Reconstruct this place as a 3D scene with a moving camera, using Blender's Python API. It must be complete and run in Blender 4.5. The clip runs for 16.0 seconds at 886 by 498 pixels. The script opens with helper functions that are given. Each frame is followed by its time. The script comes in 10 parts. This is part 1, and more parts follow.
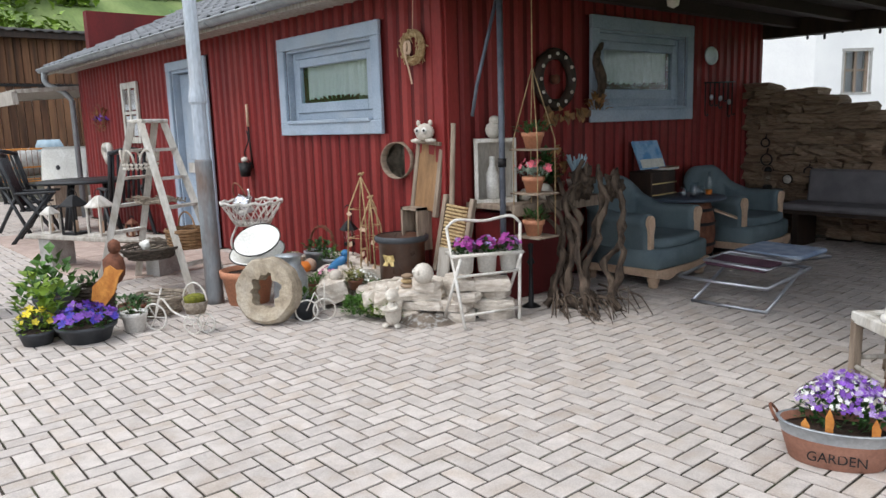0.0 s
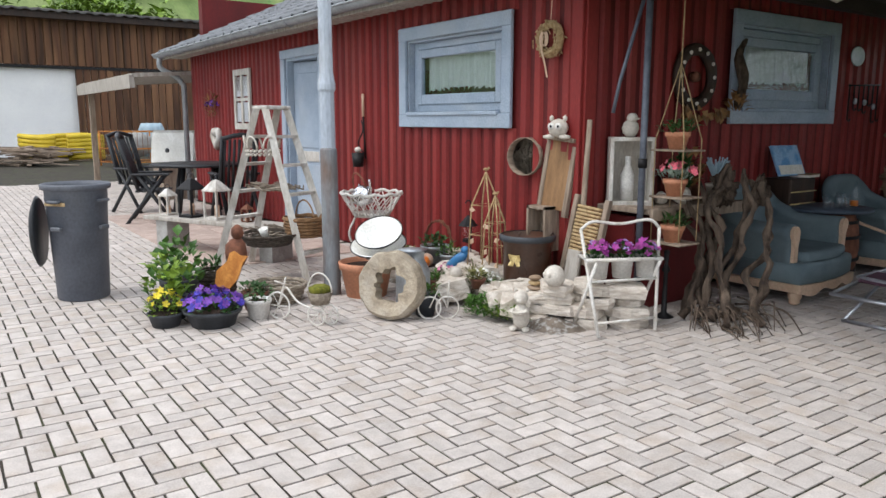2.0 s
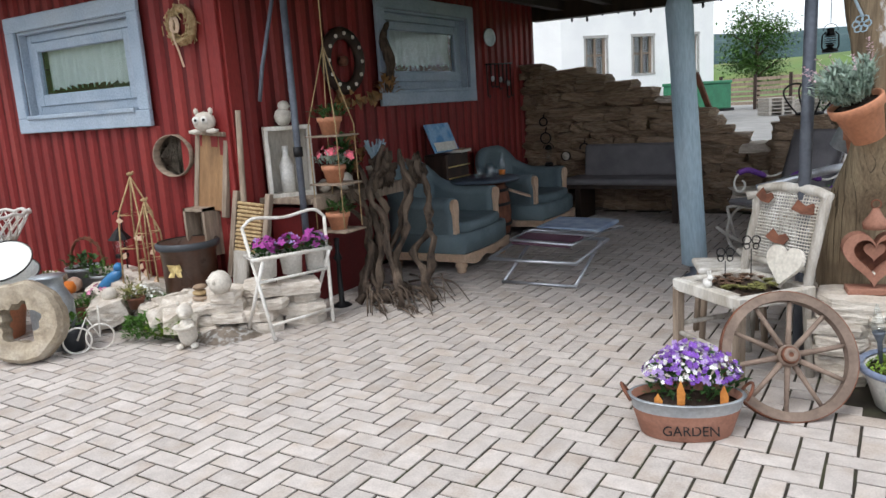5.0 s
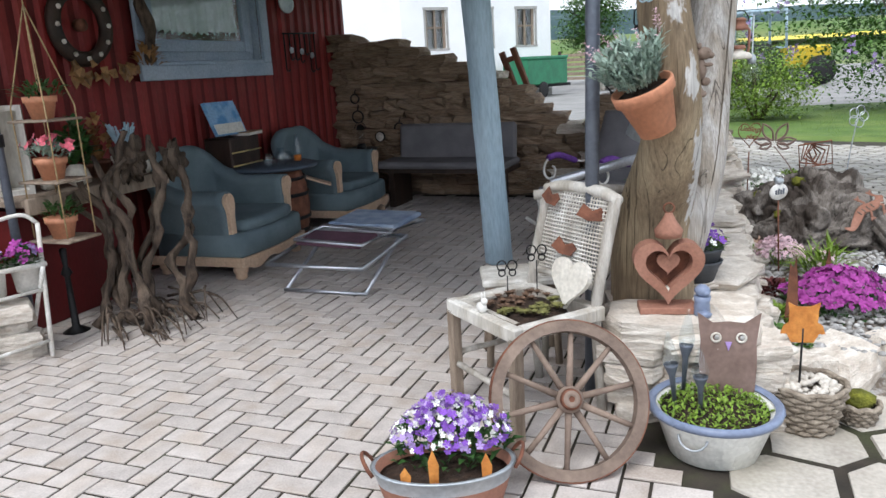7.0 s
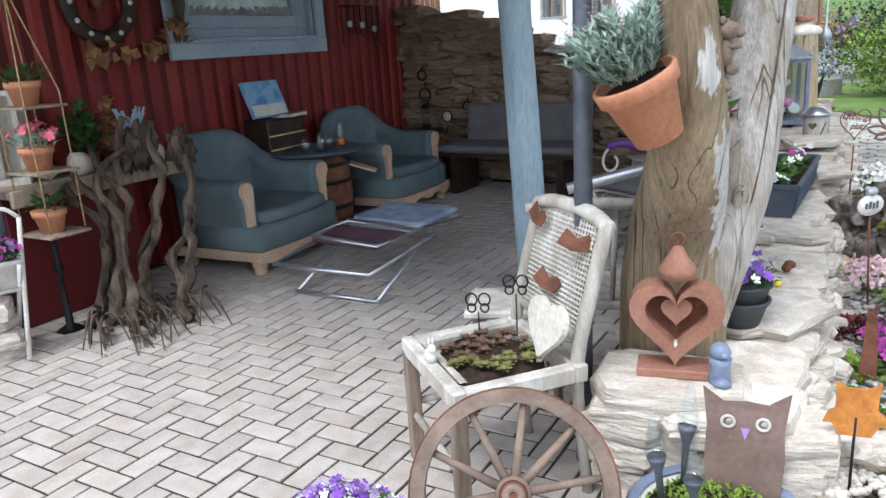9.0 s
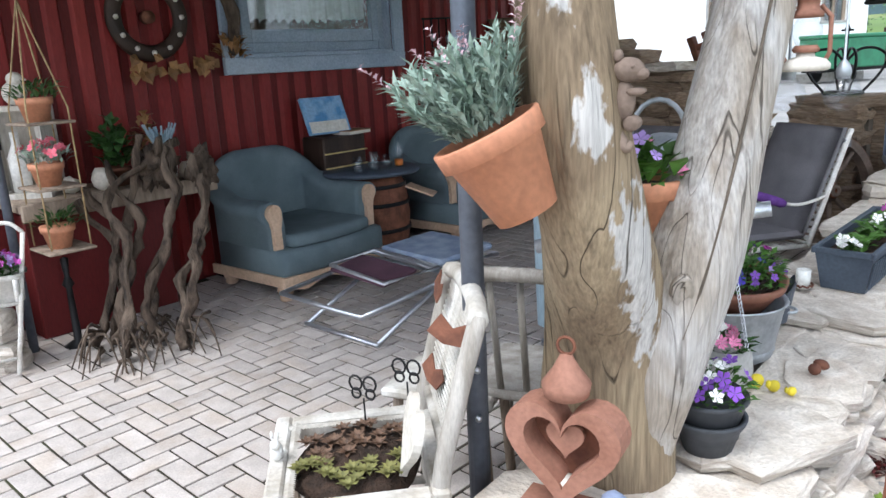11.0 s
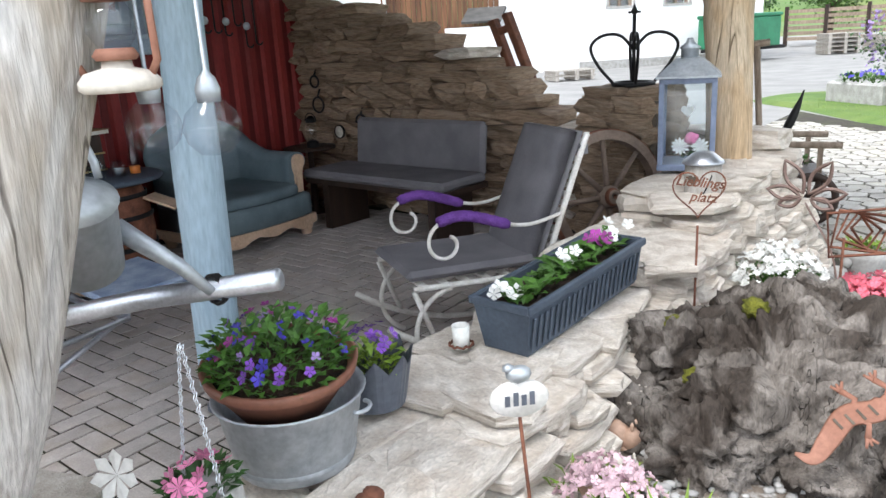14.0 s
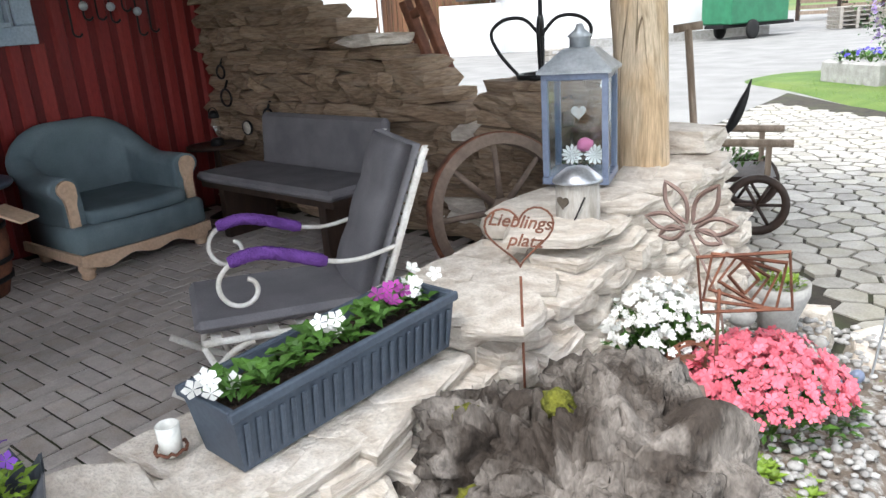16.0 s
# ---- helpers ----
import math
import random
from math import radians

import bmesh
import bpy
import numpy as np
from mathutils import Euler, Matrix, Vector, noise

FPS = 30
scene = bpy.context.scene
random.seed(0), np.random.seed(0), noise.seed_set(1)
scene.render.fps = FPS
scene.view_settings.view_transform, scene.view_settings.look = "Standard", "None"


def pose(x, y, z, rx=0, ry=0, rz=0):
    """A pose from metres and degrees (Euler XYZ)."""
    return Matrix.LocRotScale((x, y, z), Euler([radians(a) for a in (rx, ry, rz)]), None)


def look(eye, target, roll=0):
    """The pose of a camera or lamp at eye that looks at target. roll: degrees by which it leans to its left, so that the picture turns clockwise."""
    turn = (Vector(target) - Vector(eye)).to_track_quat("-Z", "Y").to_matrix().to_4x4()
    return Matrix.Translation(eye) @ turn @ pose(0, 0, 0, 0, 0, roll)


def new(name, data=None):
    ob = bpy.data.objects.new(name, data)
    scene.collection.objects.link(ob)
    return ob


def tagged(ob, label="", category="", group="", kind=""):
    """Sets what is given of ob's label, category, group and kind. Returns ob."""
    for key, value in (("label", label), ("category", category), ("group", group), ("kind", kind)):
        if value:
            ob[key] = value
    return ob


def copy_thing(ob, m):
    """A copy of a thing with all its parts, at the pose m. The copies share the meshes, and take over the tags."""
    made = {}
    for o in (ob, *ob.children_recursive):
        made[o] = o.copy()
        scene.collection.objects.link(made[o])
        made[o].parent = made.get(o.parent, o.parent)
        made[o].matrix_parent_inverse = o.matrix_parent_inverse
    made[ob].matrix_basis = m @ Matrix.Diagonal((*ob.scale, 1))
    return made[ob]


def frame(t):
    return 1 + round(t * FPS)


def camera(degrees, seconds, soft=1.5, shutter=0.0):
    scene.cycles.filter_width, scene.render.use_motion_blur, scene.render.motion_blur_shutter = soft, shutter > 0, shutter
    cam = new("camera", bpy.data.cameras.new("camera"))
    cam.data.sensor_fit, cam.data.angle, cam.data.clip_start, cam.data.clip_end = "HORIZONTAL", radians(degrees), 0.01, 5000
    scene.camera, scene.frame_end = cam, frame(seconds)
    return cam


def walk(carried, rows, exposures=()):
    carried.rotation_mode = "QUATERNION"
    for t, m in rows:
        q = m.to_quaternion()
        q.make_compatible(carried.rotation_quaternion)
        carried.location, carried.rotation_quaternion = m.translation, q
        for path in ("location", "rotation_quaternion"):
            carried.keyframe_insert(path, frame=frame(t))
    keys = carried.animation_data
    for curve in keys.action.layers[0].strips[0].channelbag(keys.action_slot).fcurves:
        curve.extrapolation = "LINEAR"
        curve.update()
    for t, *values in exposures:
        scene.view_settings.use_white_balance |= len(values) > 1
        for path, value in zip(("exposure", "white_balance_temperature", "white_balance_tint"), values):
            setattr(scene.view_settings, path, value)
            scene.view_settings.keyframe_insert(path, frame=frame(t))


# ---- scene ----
cam = camera(61.8, 16.0)
PATH = [
    (0, (4.033, -3.569, 1.302), (2.545, -2.275, 0.97), -1.8),
    (0.5, (3.939, -3.544, 1.3), (2.362, -2.361, 0.961), -1.3),
    (1, (3.823, -3.603, 1.29), (2.235, -2.436, 0.949), -0.5),
    (1.5, (3.711, -3.693, 1.296), (2.115, -2.538, 0.955), -0.3),
    (2, (3.649, -3.734, 1.298), (2.04, -2.597, 0.957), 0.1),
    (2.5, (3.581, -3.699, 1.297), (1.965, -2.574, 0.949), -0.2),
    (3, (3.572, -3.695, 1.306), (1.952, -2.577, 0.955), -0.8),
    (3.5, (3.565, -3.675, 1.305), (1.947, -2.552, 0.956), -1.4),
    (4, (3.593, -3.647, 1.309), (2.014, -2.47, 0.961), -1.6),
    (4.5, (3.598, -3.572, 1.291), (2.285, -2.109, 0.929), -1.9),
    (5, (3.631, -3.404, 1.263), (2.601, -1.733, 0.88), -3.7),
    (5.2, (3.652, -3.336, 1.267), (2.701, -1.62, 0.877), -3.8),
    (7.3, (3.761, -2.438, 1.265), (3.082, -0.621, 0.777), -3.1),
    (7.5, (3.803, -2.371, 1.27), (3.117, -0.558, 0.773), -3.1),
    (8, (3.869, -2.225, 1.258), (3.174, -0.424, 0.738), -3.1),
    (8.5, (3.888, -1.991, 1.269), (3.146, -0.214, 0.726), -2.6),
    (9, (3.993, -1.814, 1.278), (3.018, -0.152, 0.744), -3.7),
    (9.2, (4.072, -1.747, 1.3), (3.015, -0.133, 0.772), -2),
    (11.3, (4.392, -0.93, 1.293), (3.058, 0.478, 0.805), -3.4),
    (11.5, (4.431, -0.862, 1.289), (3.101, 0.553, 0.809), -3.6),
    (12, (4.443, -0.665, 1.304), (3.17, 0.82, 0.886), -3),
    (12.5, (4.472, -0.51, 1.299), (3.132, 0.909, 0.866), -4.1),
    (13, (4.625, -0.291, 1.291), (3.296, 1.115, 0.782), -4.4),
    (13.5, (4.708, -0.08, 1.278), (3.41, 1.348, 0.75), -4.3),
    (14, (4.719, 0.199, 1.279), (3.53, 1.712, 0.73), -3.3),
    (14.5, (4.804, 0.432, 1.256), (3.633, 1.955, 0.702), -3.6),
    (15, (4.911, 0.639, 1.275), (3.678, 2.109, 0.708), -4.2),
    (15.5, (4.899, 0.879, 1.268), (3.675, 2.345, 0.671), -4.2),
    (16, (4.901, 1.087, 1.279), (3.686, 2.556, 0.679), -4),
]
walk(cam, [(t, look(eye, target, roll)) for t, eye, target, roll in PATH],
     [(0, 0.14, 6250, 10), (4.5, 0.18, 6250, 10), (7.5, 0.44, 6000, 10), (9, 0.6, 5900, 9), (12, 0.95, 5950, 10), (14, 1.02, 6150, 10), (16, 1.14, 6250, 10)])

# ---- world, sun, exposure ----
world = bpy.data.worlds.new("sky_world")
scene.world = world
world.use_nodes = True
wn, wl = world.node_tree.nodes, world.node_tree.links
wn.clear()
w_out = wn.new("ShaderNodeOutputWorld")
w_bg = wn.new("ShaderNodeBackground")
w_sky = wn.new("ShaderNodeTexSky")
w_sky.sky_type = "NISHITA"
w_sky.sun_disc = False
SUN_EL, SUN_ROT = radians(60), radians(190)
w_sky.sun_elevation, w_sky.sun_rotation = SUN_EL, SUN_ROT
w_sky.air_density, w_sky.dust_density = 1.0, 2.0
w_tc = wn.new("ShaderNodeTexCoord")
w_map = wn.new("ShaderNodeMapping")
w_map.inputs["Scale"].default_value = (1.0, 1.0, 3.2)
w_noise = wn.new("ShaderNodeTexNoise")
w_noise.inputs["Scale"].default_value, w_noise.inputs["Detail"].default_value = 2.3, 7
w_ramp = wn.new("ShaderNodeValToRGB")
w_ramp.color_ramp.elements[0].position, w_ramp.color_ramp.elements[1].position = 0.28, 0.5
w_mix = wn.new("ShaderNodeMixRGB")
w_mix.inputs[2].default_value = (11.5, 11.9, 12.4, 1)
wl.new(w_tc.outputs["Generated"], w_map.inputs["Vector"])
wl.new(w_map.outputs["Vector"], w_noise.inputs["Vector"])
wl.new(w_noise.outputs["Fac"], w_ramp.inputs["Fac"])
wl.new(w_ramp.outputs["Color"], w_mix.inputs[0])
wl.new(w_sky.outputs["Color"], w_mix.inputs[1])
wl.new(w_mix.outputs["Color"], w_bg.inputs["Color"])
wl.new(w_bg.outputs["Background"], w_out.inputs["Surface"])
w_bg.inputs["Strength"].default_value = 0.115
sun = new("sun", bpy.data.lights.new("sun", "SUN"))
sun.data.energy, sun.data.angle, sun.data.color = 1.75, radians(24), (1.0, 0.96, 0.9)
sun.matrix_world = look((0, 0, 0), (-math.sin(SUN_ROT) * math.cos(SUN_EL), -math.cos(SUN_ROT) * math.cos(SUN_EL), -math.sin(SUN_EL)))

# ---- materials ----
def ramp_mix(nt, fac, a, b):
    m = nt.nodes.new("ShaderNodeMixRGB")
    nt.links.new(fac, m.inputs[0])
    m.inputs[1].default_value, m.inputs[2].default_value = (*a, 1), (*b, 1)
    return m.outputs[0]


def mat(name, c1, c2=None, scale=8.0, rough=0.75, metal=0.0, bump=0.25, fine=60.0, stretch=(1, 1, 1), vary=0.0, grime=None, lo=0.35, hi=0.65, spec=0.35, island=False, grime_amt=0.5, gscale=None):
    """A surface with two colours broken up by large noise, fine grain, bump and piece-to-piece variation."""
    c2 = c2 or tuple(min(1, v * 0.72) for v in c1)
    m = bpy.data.materials.new(name)
    m.use_nodes = True
    nt = m.node_tree
    N, K = nt.nodes.new, nt.links.new
    bs = nt.nodes["Principled BSDF"]
    tc, info, geo = N("ShaderNodeTexCoord"), N("ShaderNodeObjectInfo"), N("ShaderNodeNewGeometry")
    rnd = geo.outputs["Random Per Island"] if island else info.outputs["Random"]
    off = N("ShaderNodeVectorMath")
    off.operation = "MULTIPLY_ADD"
    K(tc.outputs["Object"], off.inputs[0])
    off.inputs[1].default_value = stretch
    sh = N("ShaderNodeMath")
    sh.operation = "MULTIPLY"
    sh.inputs[1].default_value = 37.0
    K(rnd, sh.inputs[0])
    K(sh.outputs[0], off.inputs[2])
    n1, n2 = N("ShaderNodeTexNoise"), N("ShaderNodeTexNoise")
    n1.inputs["Scale"].default_value, n1.inputs["Detail"].default_value = scale, 5
    n2.inputs["Scale"].default_value, n2.inputs["Detail"].default_value = fine, 3
    K(off.outputs[0], n1.inputs["Vector"])
    K(off.outputs[0], n2.inputs["Vector"])
    r1 = N("ShaderNodeMapRange")
    r1.inputs[1].default_value, r1.inputs[2].default_value = lo, hi
    K(n1.outputs["Fac"], r1.inputs[0])
    col = ramp_mix(nt, r1.outputs[0], c2, c1)
    if grime:
        n3, r3, mx3 = N("ShaderNodeTexNoise"), N("ShaderNodeMapRange"), N("ShaderNodeMixRGB")
        n3.inputs["Scale"].default_value, n3.inputs["Detail"].default_value = gscale or scale * 0.37, 6
        K(off.outputs[0], n3.inputs["Vector"])
        r3.inputs[1].default_value, r3.inputs[2].default_value, r3.inputs[4].default_value = 0.48, 0.66, grime_amt
        K(n3.outputs["Fac"], r3.inputs[0])
        K(r3.outputs[0], mx3.inputs[0])
        K(col, mx3.inputs[1])
        mx3.inputs[2].default_value = (*grime, 1)
        col = mx3.outputs[0]
    hsv = N("ShaderNodeHueSaturation")
    K(col, hsv.inputs["Color"])
    val = N("ShaderNodeMath")
    val.operation = "MULTIPLY_ADD"
    r2 = N("ShaderNodeMapRange")
    r2.inputs[1].default_value, r2.inputs[2].default_value = 0.25, 0.75
    r2.inputs[3].default_value, r2.inputs[4].default_value = 0.84, 1.14
    K(n2.outputs["Fac"], r2.inputs[0])
    K(rnd, val.inputs[0])
    val.inputs[1].default_value = vary
    sub = N("ShaderNodeMath")
    sub.operation = "SUBTRACT"
    sub.inputs[1].default_value = vary / 2
    K(r2.outputs[0], sub.inputs[0])
    K(sub.outputs[0], val.inputs[2])
    K(val.outputs[0], hsv.inputs["Value"])
    K(hsv.outputs["Color"], bs.inputs["Base Color"])
    bs.inputs["Metallic"].default_value = metal
    bs.inputs["Specular IOR Level"].default_value = spec
    rr = N("ShaderNodeMapRange")
    rr.inputs[3].default_value, rr.inputs[4].default_value = max(0.03, rough - 0.1), min(1, rough + 0.1)
    K(n1.outputs["Fac"], rr.inputs[0])
    K(rr.outputs[0], bs.inputs["Roughness"])
    if bump:
        ad = N("ShaderNodeMath")
        ad.operation = "MULTIPLY_ADD"
        ad.inputs[1].default_value = 0.35
        K(n2.outputs["Fac"], ad.inputs[0])
        K(n1.outputs["Fac"], ad.inputs[2])
        bp = N("ShaderNodeBump")
        bp.inputs["Strength"].default_value, bp.inputs["Distance"].default_value = bump, 0.02
        K(ad.outputs[0], bp.inputs["Height"])
        K(bp.outputs[0], bs.inputs["Normal"])
    return m


def grain_mat(name, base, patch, dark, bare=(), bare_col=(0.7, 0.68, 0.65), along=0.07, crack=0.012, bump=0.7):
    """Weathered wood: fine grain along z, broad stains, drying cracks, and bare silver places at given ellipsoids."""
    m = bpy.data.materials.new(name)
    m.use_nodes = True
    nt = m.node_tree
    N, K = nt.nodes.new, nt.links.new
    bs = nt.nodes["Principled BSDF"]
    tc = N("ShaderNodeTexCoord")

    def noise_of(scale, stretch, detail=4, distort=0.0):
        v, n = N("ShaderNodeVectorMath"), N("ShaderNodeTexNoise")
        v.operation = "MULTIPLY"
        v.inputs[1].default_value = stretch
        K(tc.outputs["Object"], v.inputs[0])
        n.inputs["Scale"].default_value, n.inputs["Detail"].default_value, n.inputs["Distortion"].default_value = scale, detail, distort
        K(v.outputs[0], n.inputs["Vector"])
        return n.outputs["Fac"]

    def rng(sock, a, b, lo=0.0, hi=1.0):
        r = N("ShaderNodeMapRange")
        for k, q in enumerate((a, b, lo, hi)):
            r.inputs[k + 1].default_value = q
        K(sock, r.inputs[0])
        return r.outputs[0]

    def calc(op, a, b):
        r = N("ShaderNodeMath")
        r.operation = op
        for k, q in enumerate((a, b)):
            if isinstance(q, (int, float)):
                r.inputs[k].default_value = q
            else:
                K(q, r.inputs[k])
        return r.outputs[0]

    def blend(fac, a, b):
        r = N("ShaderNodeMixRGB")
        K(fac, r.inputs[0])
        for k, q in ((1, a), (2, b)):
            if isinstance(q, tuple):
                r.inputs[k].default_value = (*q, 1)
            else:
                K(q, r.inputs[k])
        return r.outputs[0]

    fine = noise_of(170, (1, 1, along), 4)
    streak = noise_of(60, (1, 1, along * 1.3), 5)
    broad = noise_of(6, (1, 1, 0.45), 5, 0.6)
    split = noise_of(15, (1, 1, along * 0.28), 1)
    spots = noise_of(38, (1, 1, 0.5), 5, 0.2)
    col = blend(rng(broad, 0.42, 0.6), base, patch)
    col = blend(calc("MULTIPLY", rng(streak, 0.5, 0.72), 0.55), col, dark)
    if bare:
        mask = None
        for loc, rot, rad in bare:
            mp, ln = N("ShaderNodeMapping"), N("ShaderNodeVectorMath")
            mp.vector_type = "TEXTURE"
            mp.inputs["Location"].default_value, mp.inputs["Rotation"].default_value, mp.inputs["Scale"].default_value = loc, [radians(a) for a in rot], rad
            ln.operation = "LENGTH"
            K(tc.outputs["Object"], mp.inputs["Vector"])
            K(mp.outputs[0], ln.inputs[0])
            e = calc("ADD", ln.outputs["Value"], rng(spots, 0.25, 0.75, -0.55, 0.55))
            e = rng(e, 1.1, 0.9)
            mask = e if mask is None else calc("MAXIMUM", mask, e)
        pale = blend(calc("MULTIPLY", rng(streak, 0.45, 0.75), 0.5), bare_col, tuple(c * 0.5 for c in bare_col))
        col = blend(mask, col, pale)
    gap = calc("ABSOLUTE", calc("SUBTRACT", split, 0.5), 0.0)
    line = calc("MULTIPLY", rng(gap, crack, crack * 0.25), rng(broad, 0.38, 0.55))
    col = blend(calc("MULTIPLY", line, 0.85), col, tuple(c * 0.45 for c in dark))
    hs = N("ShaderNodeHueSaturation")
    K(col, hs.inputs["Color"])
    K(rng(fine, 0.3, 0.7, 0.78, 1.18), hs.inputs["Value"])
    K(hs.outputs[0], bs.inputs["Base Color"])
    bs.inputs["Roughness"].default_value, bs.inputs["Specular IOR Level"].default_value = 0.78, 0.25
    bp = N("ShaderNodeBump")
    bp.inputs["Strength"].default_value, bp.inputs["Distance"].default_value = bump, 0.012
    K(calc("SUBTRACT", calc("ADD", calc("MULTIPLY", streak, 0.8), calc("MULTIPLY", fine, 0.4)), calc("MULTIPLY", line, 0.6)), bp.inputs["Height"])
    K(bp.outputs[0], bs.inputs["Normal"])
    return m


def leaf_mat(name, c1, c2, rough=0.55):
    m = mat(name, c1, c2, 6, rough, bump=0, fine=25, vary=0.5, island=True)
    bs = m.node_tree.nodes["Principled BSDF"]
    bs.inputs["Subsurface Weight"].default_value = 0.0
    return m


def glass_mat(name, tint=(1, 1, 1), rough=0.02):
    m = bpy.data.materials.new(name)
    m.use_nodes = True
    nt = m.node_tree
    nt.nodes.clear()
    o, g, t, mx, lw = (nt.nodes.new(k) for k in ("ShaderNodeOutputMaterial", "ShaderNodeBsdfGlossy", "ShaderNodeBsdfTransparent", "ShaderNodeMixShader", "ShaderNodeLayerWeight"))
    lw.inputs["Blend"].default_value = 0.12
    g.inputs["Roughness"].default_value = rough
    t.inputs["Color"].default_value = (*tint, 1)
    pw, sc = nt.nodes.new("ShaderNodeMath"), nt.nodes.new("ShaderNodeMath")
    pw.operation, sc.operation = "POWER", "MULTIPLY_ADD"
    pw.inputs[1].default_value, sc.inputs[1].default_value, sc.inputs[2].default_value = 2.0, 0.85, 0.06
    nt.links.new(lw.outputs["Facing"], pw.inputs[0])
    nt.links.new(pw.outputs[0], sc.inputs[0])
    nt.links.new(sc.outputs[0], mx.inputs[0])
    nt.links.new(t.outputs[0], mx.inputs[1])
    nt.links.new(g.outputs[0], mx.inputs[2])
    nt.links.new(mx.outputs[0], o.inputs[0])
    return m


M = {}
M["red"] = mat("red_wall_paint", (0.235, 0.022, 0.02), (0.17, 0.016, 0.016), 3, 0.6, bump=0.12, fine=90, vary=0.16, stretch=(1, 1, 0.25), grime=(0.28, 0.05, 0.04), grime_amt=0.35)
# the wall red again, darkened so the shade of the grooves is in the colour
M["redback"] = mat("shaded_red_paint", (0.15, 0.014, 0.014), (0.1, 0.01, 0.01), 3, 0.65, bump=0.12, fine=90, stretch=(1, 1, 0.3))
M["greyblue"] = mat("grey_blue_window_paint", (0.36, 0.43, 0.52), (0.29, 0.36, 0.45), 5, 0.55, bump=0.12, fine=80, stretch=(1, 1, 1), grime=(0.42, 0.46, 0.5))
M["white"] = mat("white_paint", (0.78, 0.77, 0.74), (0.62, 0.6, 0.56), 9, 0.5, bump=0.1, fine=70)
M["whitewash"] = mat("white_chipped_paint", (0.66, 0.64, 0.6), (0.42, 0.39, 0.34), 14, 0.7, bump=0.25, fine=90, stretch=(1, 1, 0.3), grime=(0.33, 0.27, 0.2))
M["render"] = mat("white_house_render", (0.86, 0.86, 0.85), (0.8, 0.8, 0.8), 1.2, 0.9, bump=0.1, fine=60)
M["paver"] = mat("concrete_paver", (0.53, 0.48, 0.445), (0.44, 0.395, 0.365), 14, 0.85, bump=0.2, fine=160, vary=0.2, grime=(0.36, 0.27, 0.19), grime_amt=0.35, gscale=6)
M["paverj"] = mat("concrete_paver_field", (0.53, 0.48, 0.445), (0.44, 0.395, 0.365), 14, 0.85, bump=0.2, fine=160, vary=0.2, island=True, grime=(0.36, 0.27, 0.19), grime_amt=0.35, gscale=6)
M["joint"] = mat("sandy_joint", (0.05, 0.04, 0.03), (0.026, 0.022, 0.017), 12, 0.95, fine=200, grime=(0.06, 0.075, 0.025))
M["cobble"] = mat("grey_cobble_stone", (0.43, 0.41, 0.37), (0.31, 0.29, 0.26), 7, 0.9, bump=0.3, fine=90, vary=0.3, island=True, grime=(0.3, 0.28, 0.2))
M["crazy"] = mat("pale_flagstone", (0.52, 0.48, 0.42), (0.4, 0.36, 0.31), 5, 0.9, bump=0.35, fine=60, vary=0.2, grime=(0.3, 0.27, 0.2))
M["stone"] = mat("pale_limestone", (0.75, 0.69, 0.615), (0.56, 0.495, 0.42), 5, 0.9, bump=0.8, fine=30, vary=0.2, grime=(0.4, 0.31, 0.235), grime_amt=0.45, gscale=3)
M["stoneb"] = mat("brown_limestone", (0.33, 0.235, 0.16), (0.19, 0.13, 0.085), 5, 0.9, bump=0.55, fine=40, vary=0.35, stretch=(1, 1, 2.2), grime=(0.38, 0.31, 0.24), grime_amt=0.4)
# shade in gaps as a colour: wall cores, crack, hole and cut-outs
M["gapshade"] = mat("dark_gap_shade", (0.16, 0.13, 0.1), (0.08, 0.065, 0.05), 10, 0.95, fine=60)
BARE = [((3.66, 0.085, 1.2), (12, 0, 0), (0.036, 0.042, 0.085)), ((3.66, 0.215, 0.95), (18, -4, 0), (0.04, 0.05, 0.14)), ((3.68, 0.3, 0.7), (18, -4, 0), (0.045, 0.06, 0.15)), ((3.6, 0.06, 1.5), (0, 0, 0), (0.04, 0.06, 0.13))]
M["trunk"] = grain_mat("weathered_trunk_wood", (0.21, 0.155, 0.1), (0.31, 0.24, 0.155), (0.07, 0.05, 0.033), BARE, (0.5, 0.48, 0.46))
M["trunkgrey"] = grain_mat("silver_grey_trunk_wood", (0.47, 0.45, 0.43), (0.34, 0.295, 0.245), (0.16, 0.13, 0.105), crack=0.008)
M["trunkhoney"] = grain_mat("honey_trunk_wood", (0.55, 0.4, 0.25), (0.62, 0.5, 0.36), (0.26, 0.17, 0.09))
M["root"] = mat("gnarled_root_wood", (0.12, 0.085, 0.062), (0.035, 0.025, 0.019), 26, 0.9, bump=1.0, fine=110, stretch=(1, 1, 0.4), grime=(0.2, 0.15, 0.11))
M["mill"] = mat("tan_millstone", (0.42, 0.355, 0.265), (0.27, 0.22, 0.16), 16, 0.95, bump=0.8, fine=70, grime=(0.5, 0.45, 0.38))
M["post"] = mat("pale_post_paint", (0.5, 0.55, 0.61), (0.4, 0.45, 0.52), 7, 0.6, bump=0.3, fine=60, stretch=(1, 1, 0.3), grime=(0.3, 0.27, 0.24), grime_amt=0.6)
M["slab"] = mat("pinkish_terrace_slab", (0.46, 0.36, 0.31), (0.38, 0.29, 0.25), 9, 0.9, bump=0.15, fine=90, vary=0.15)
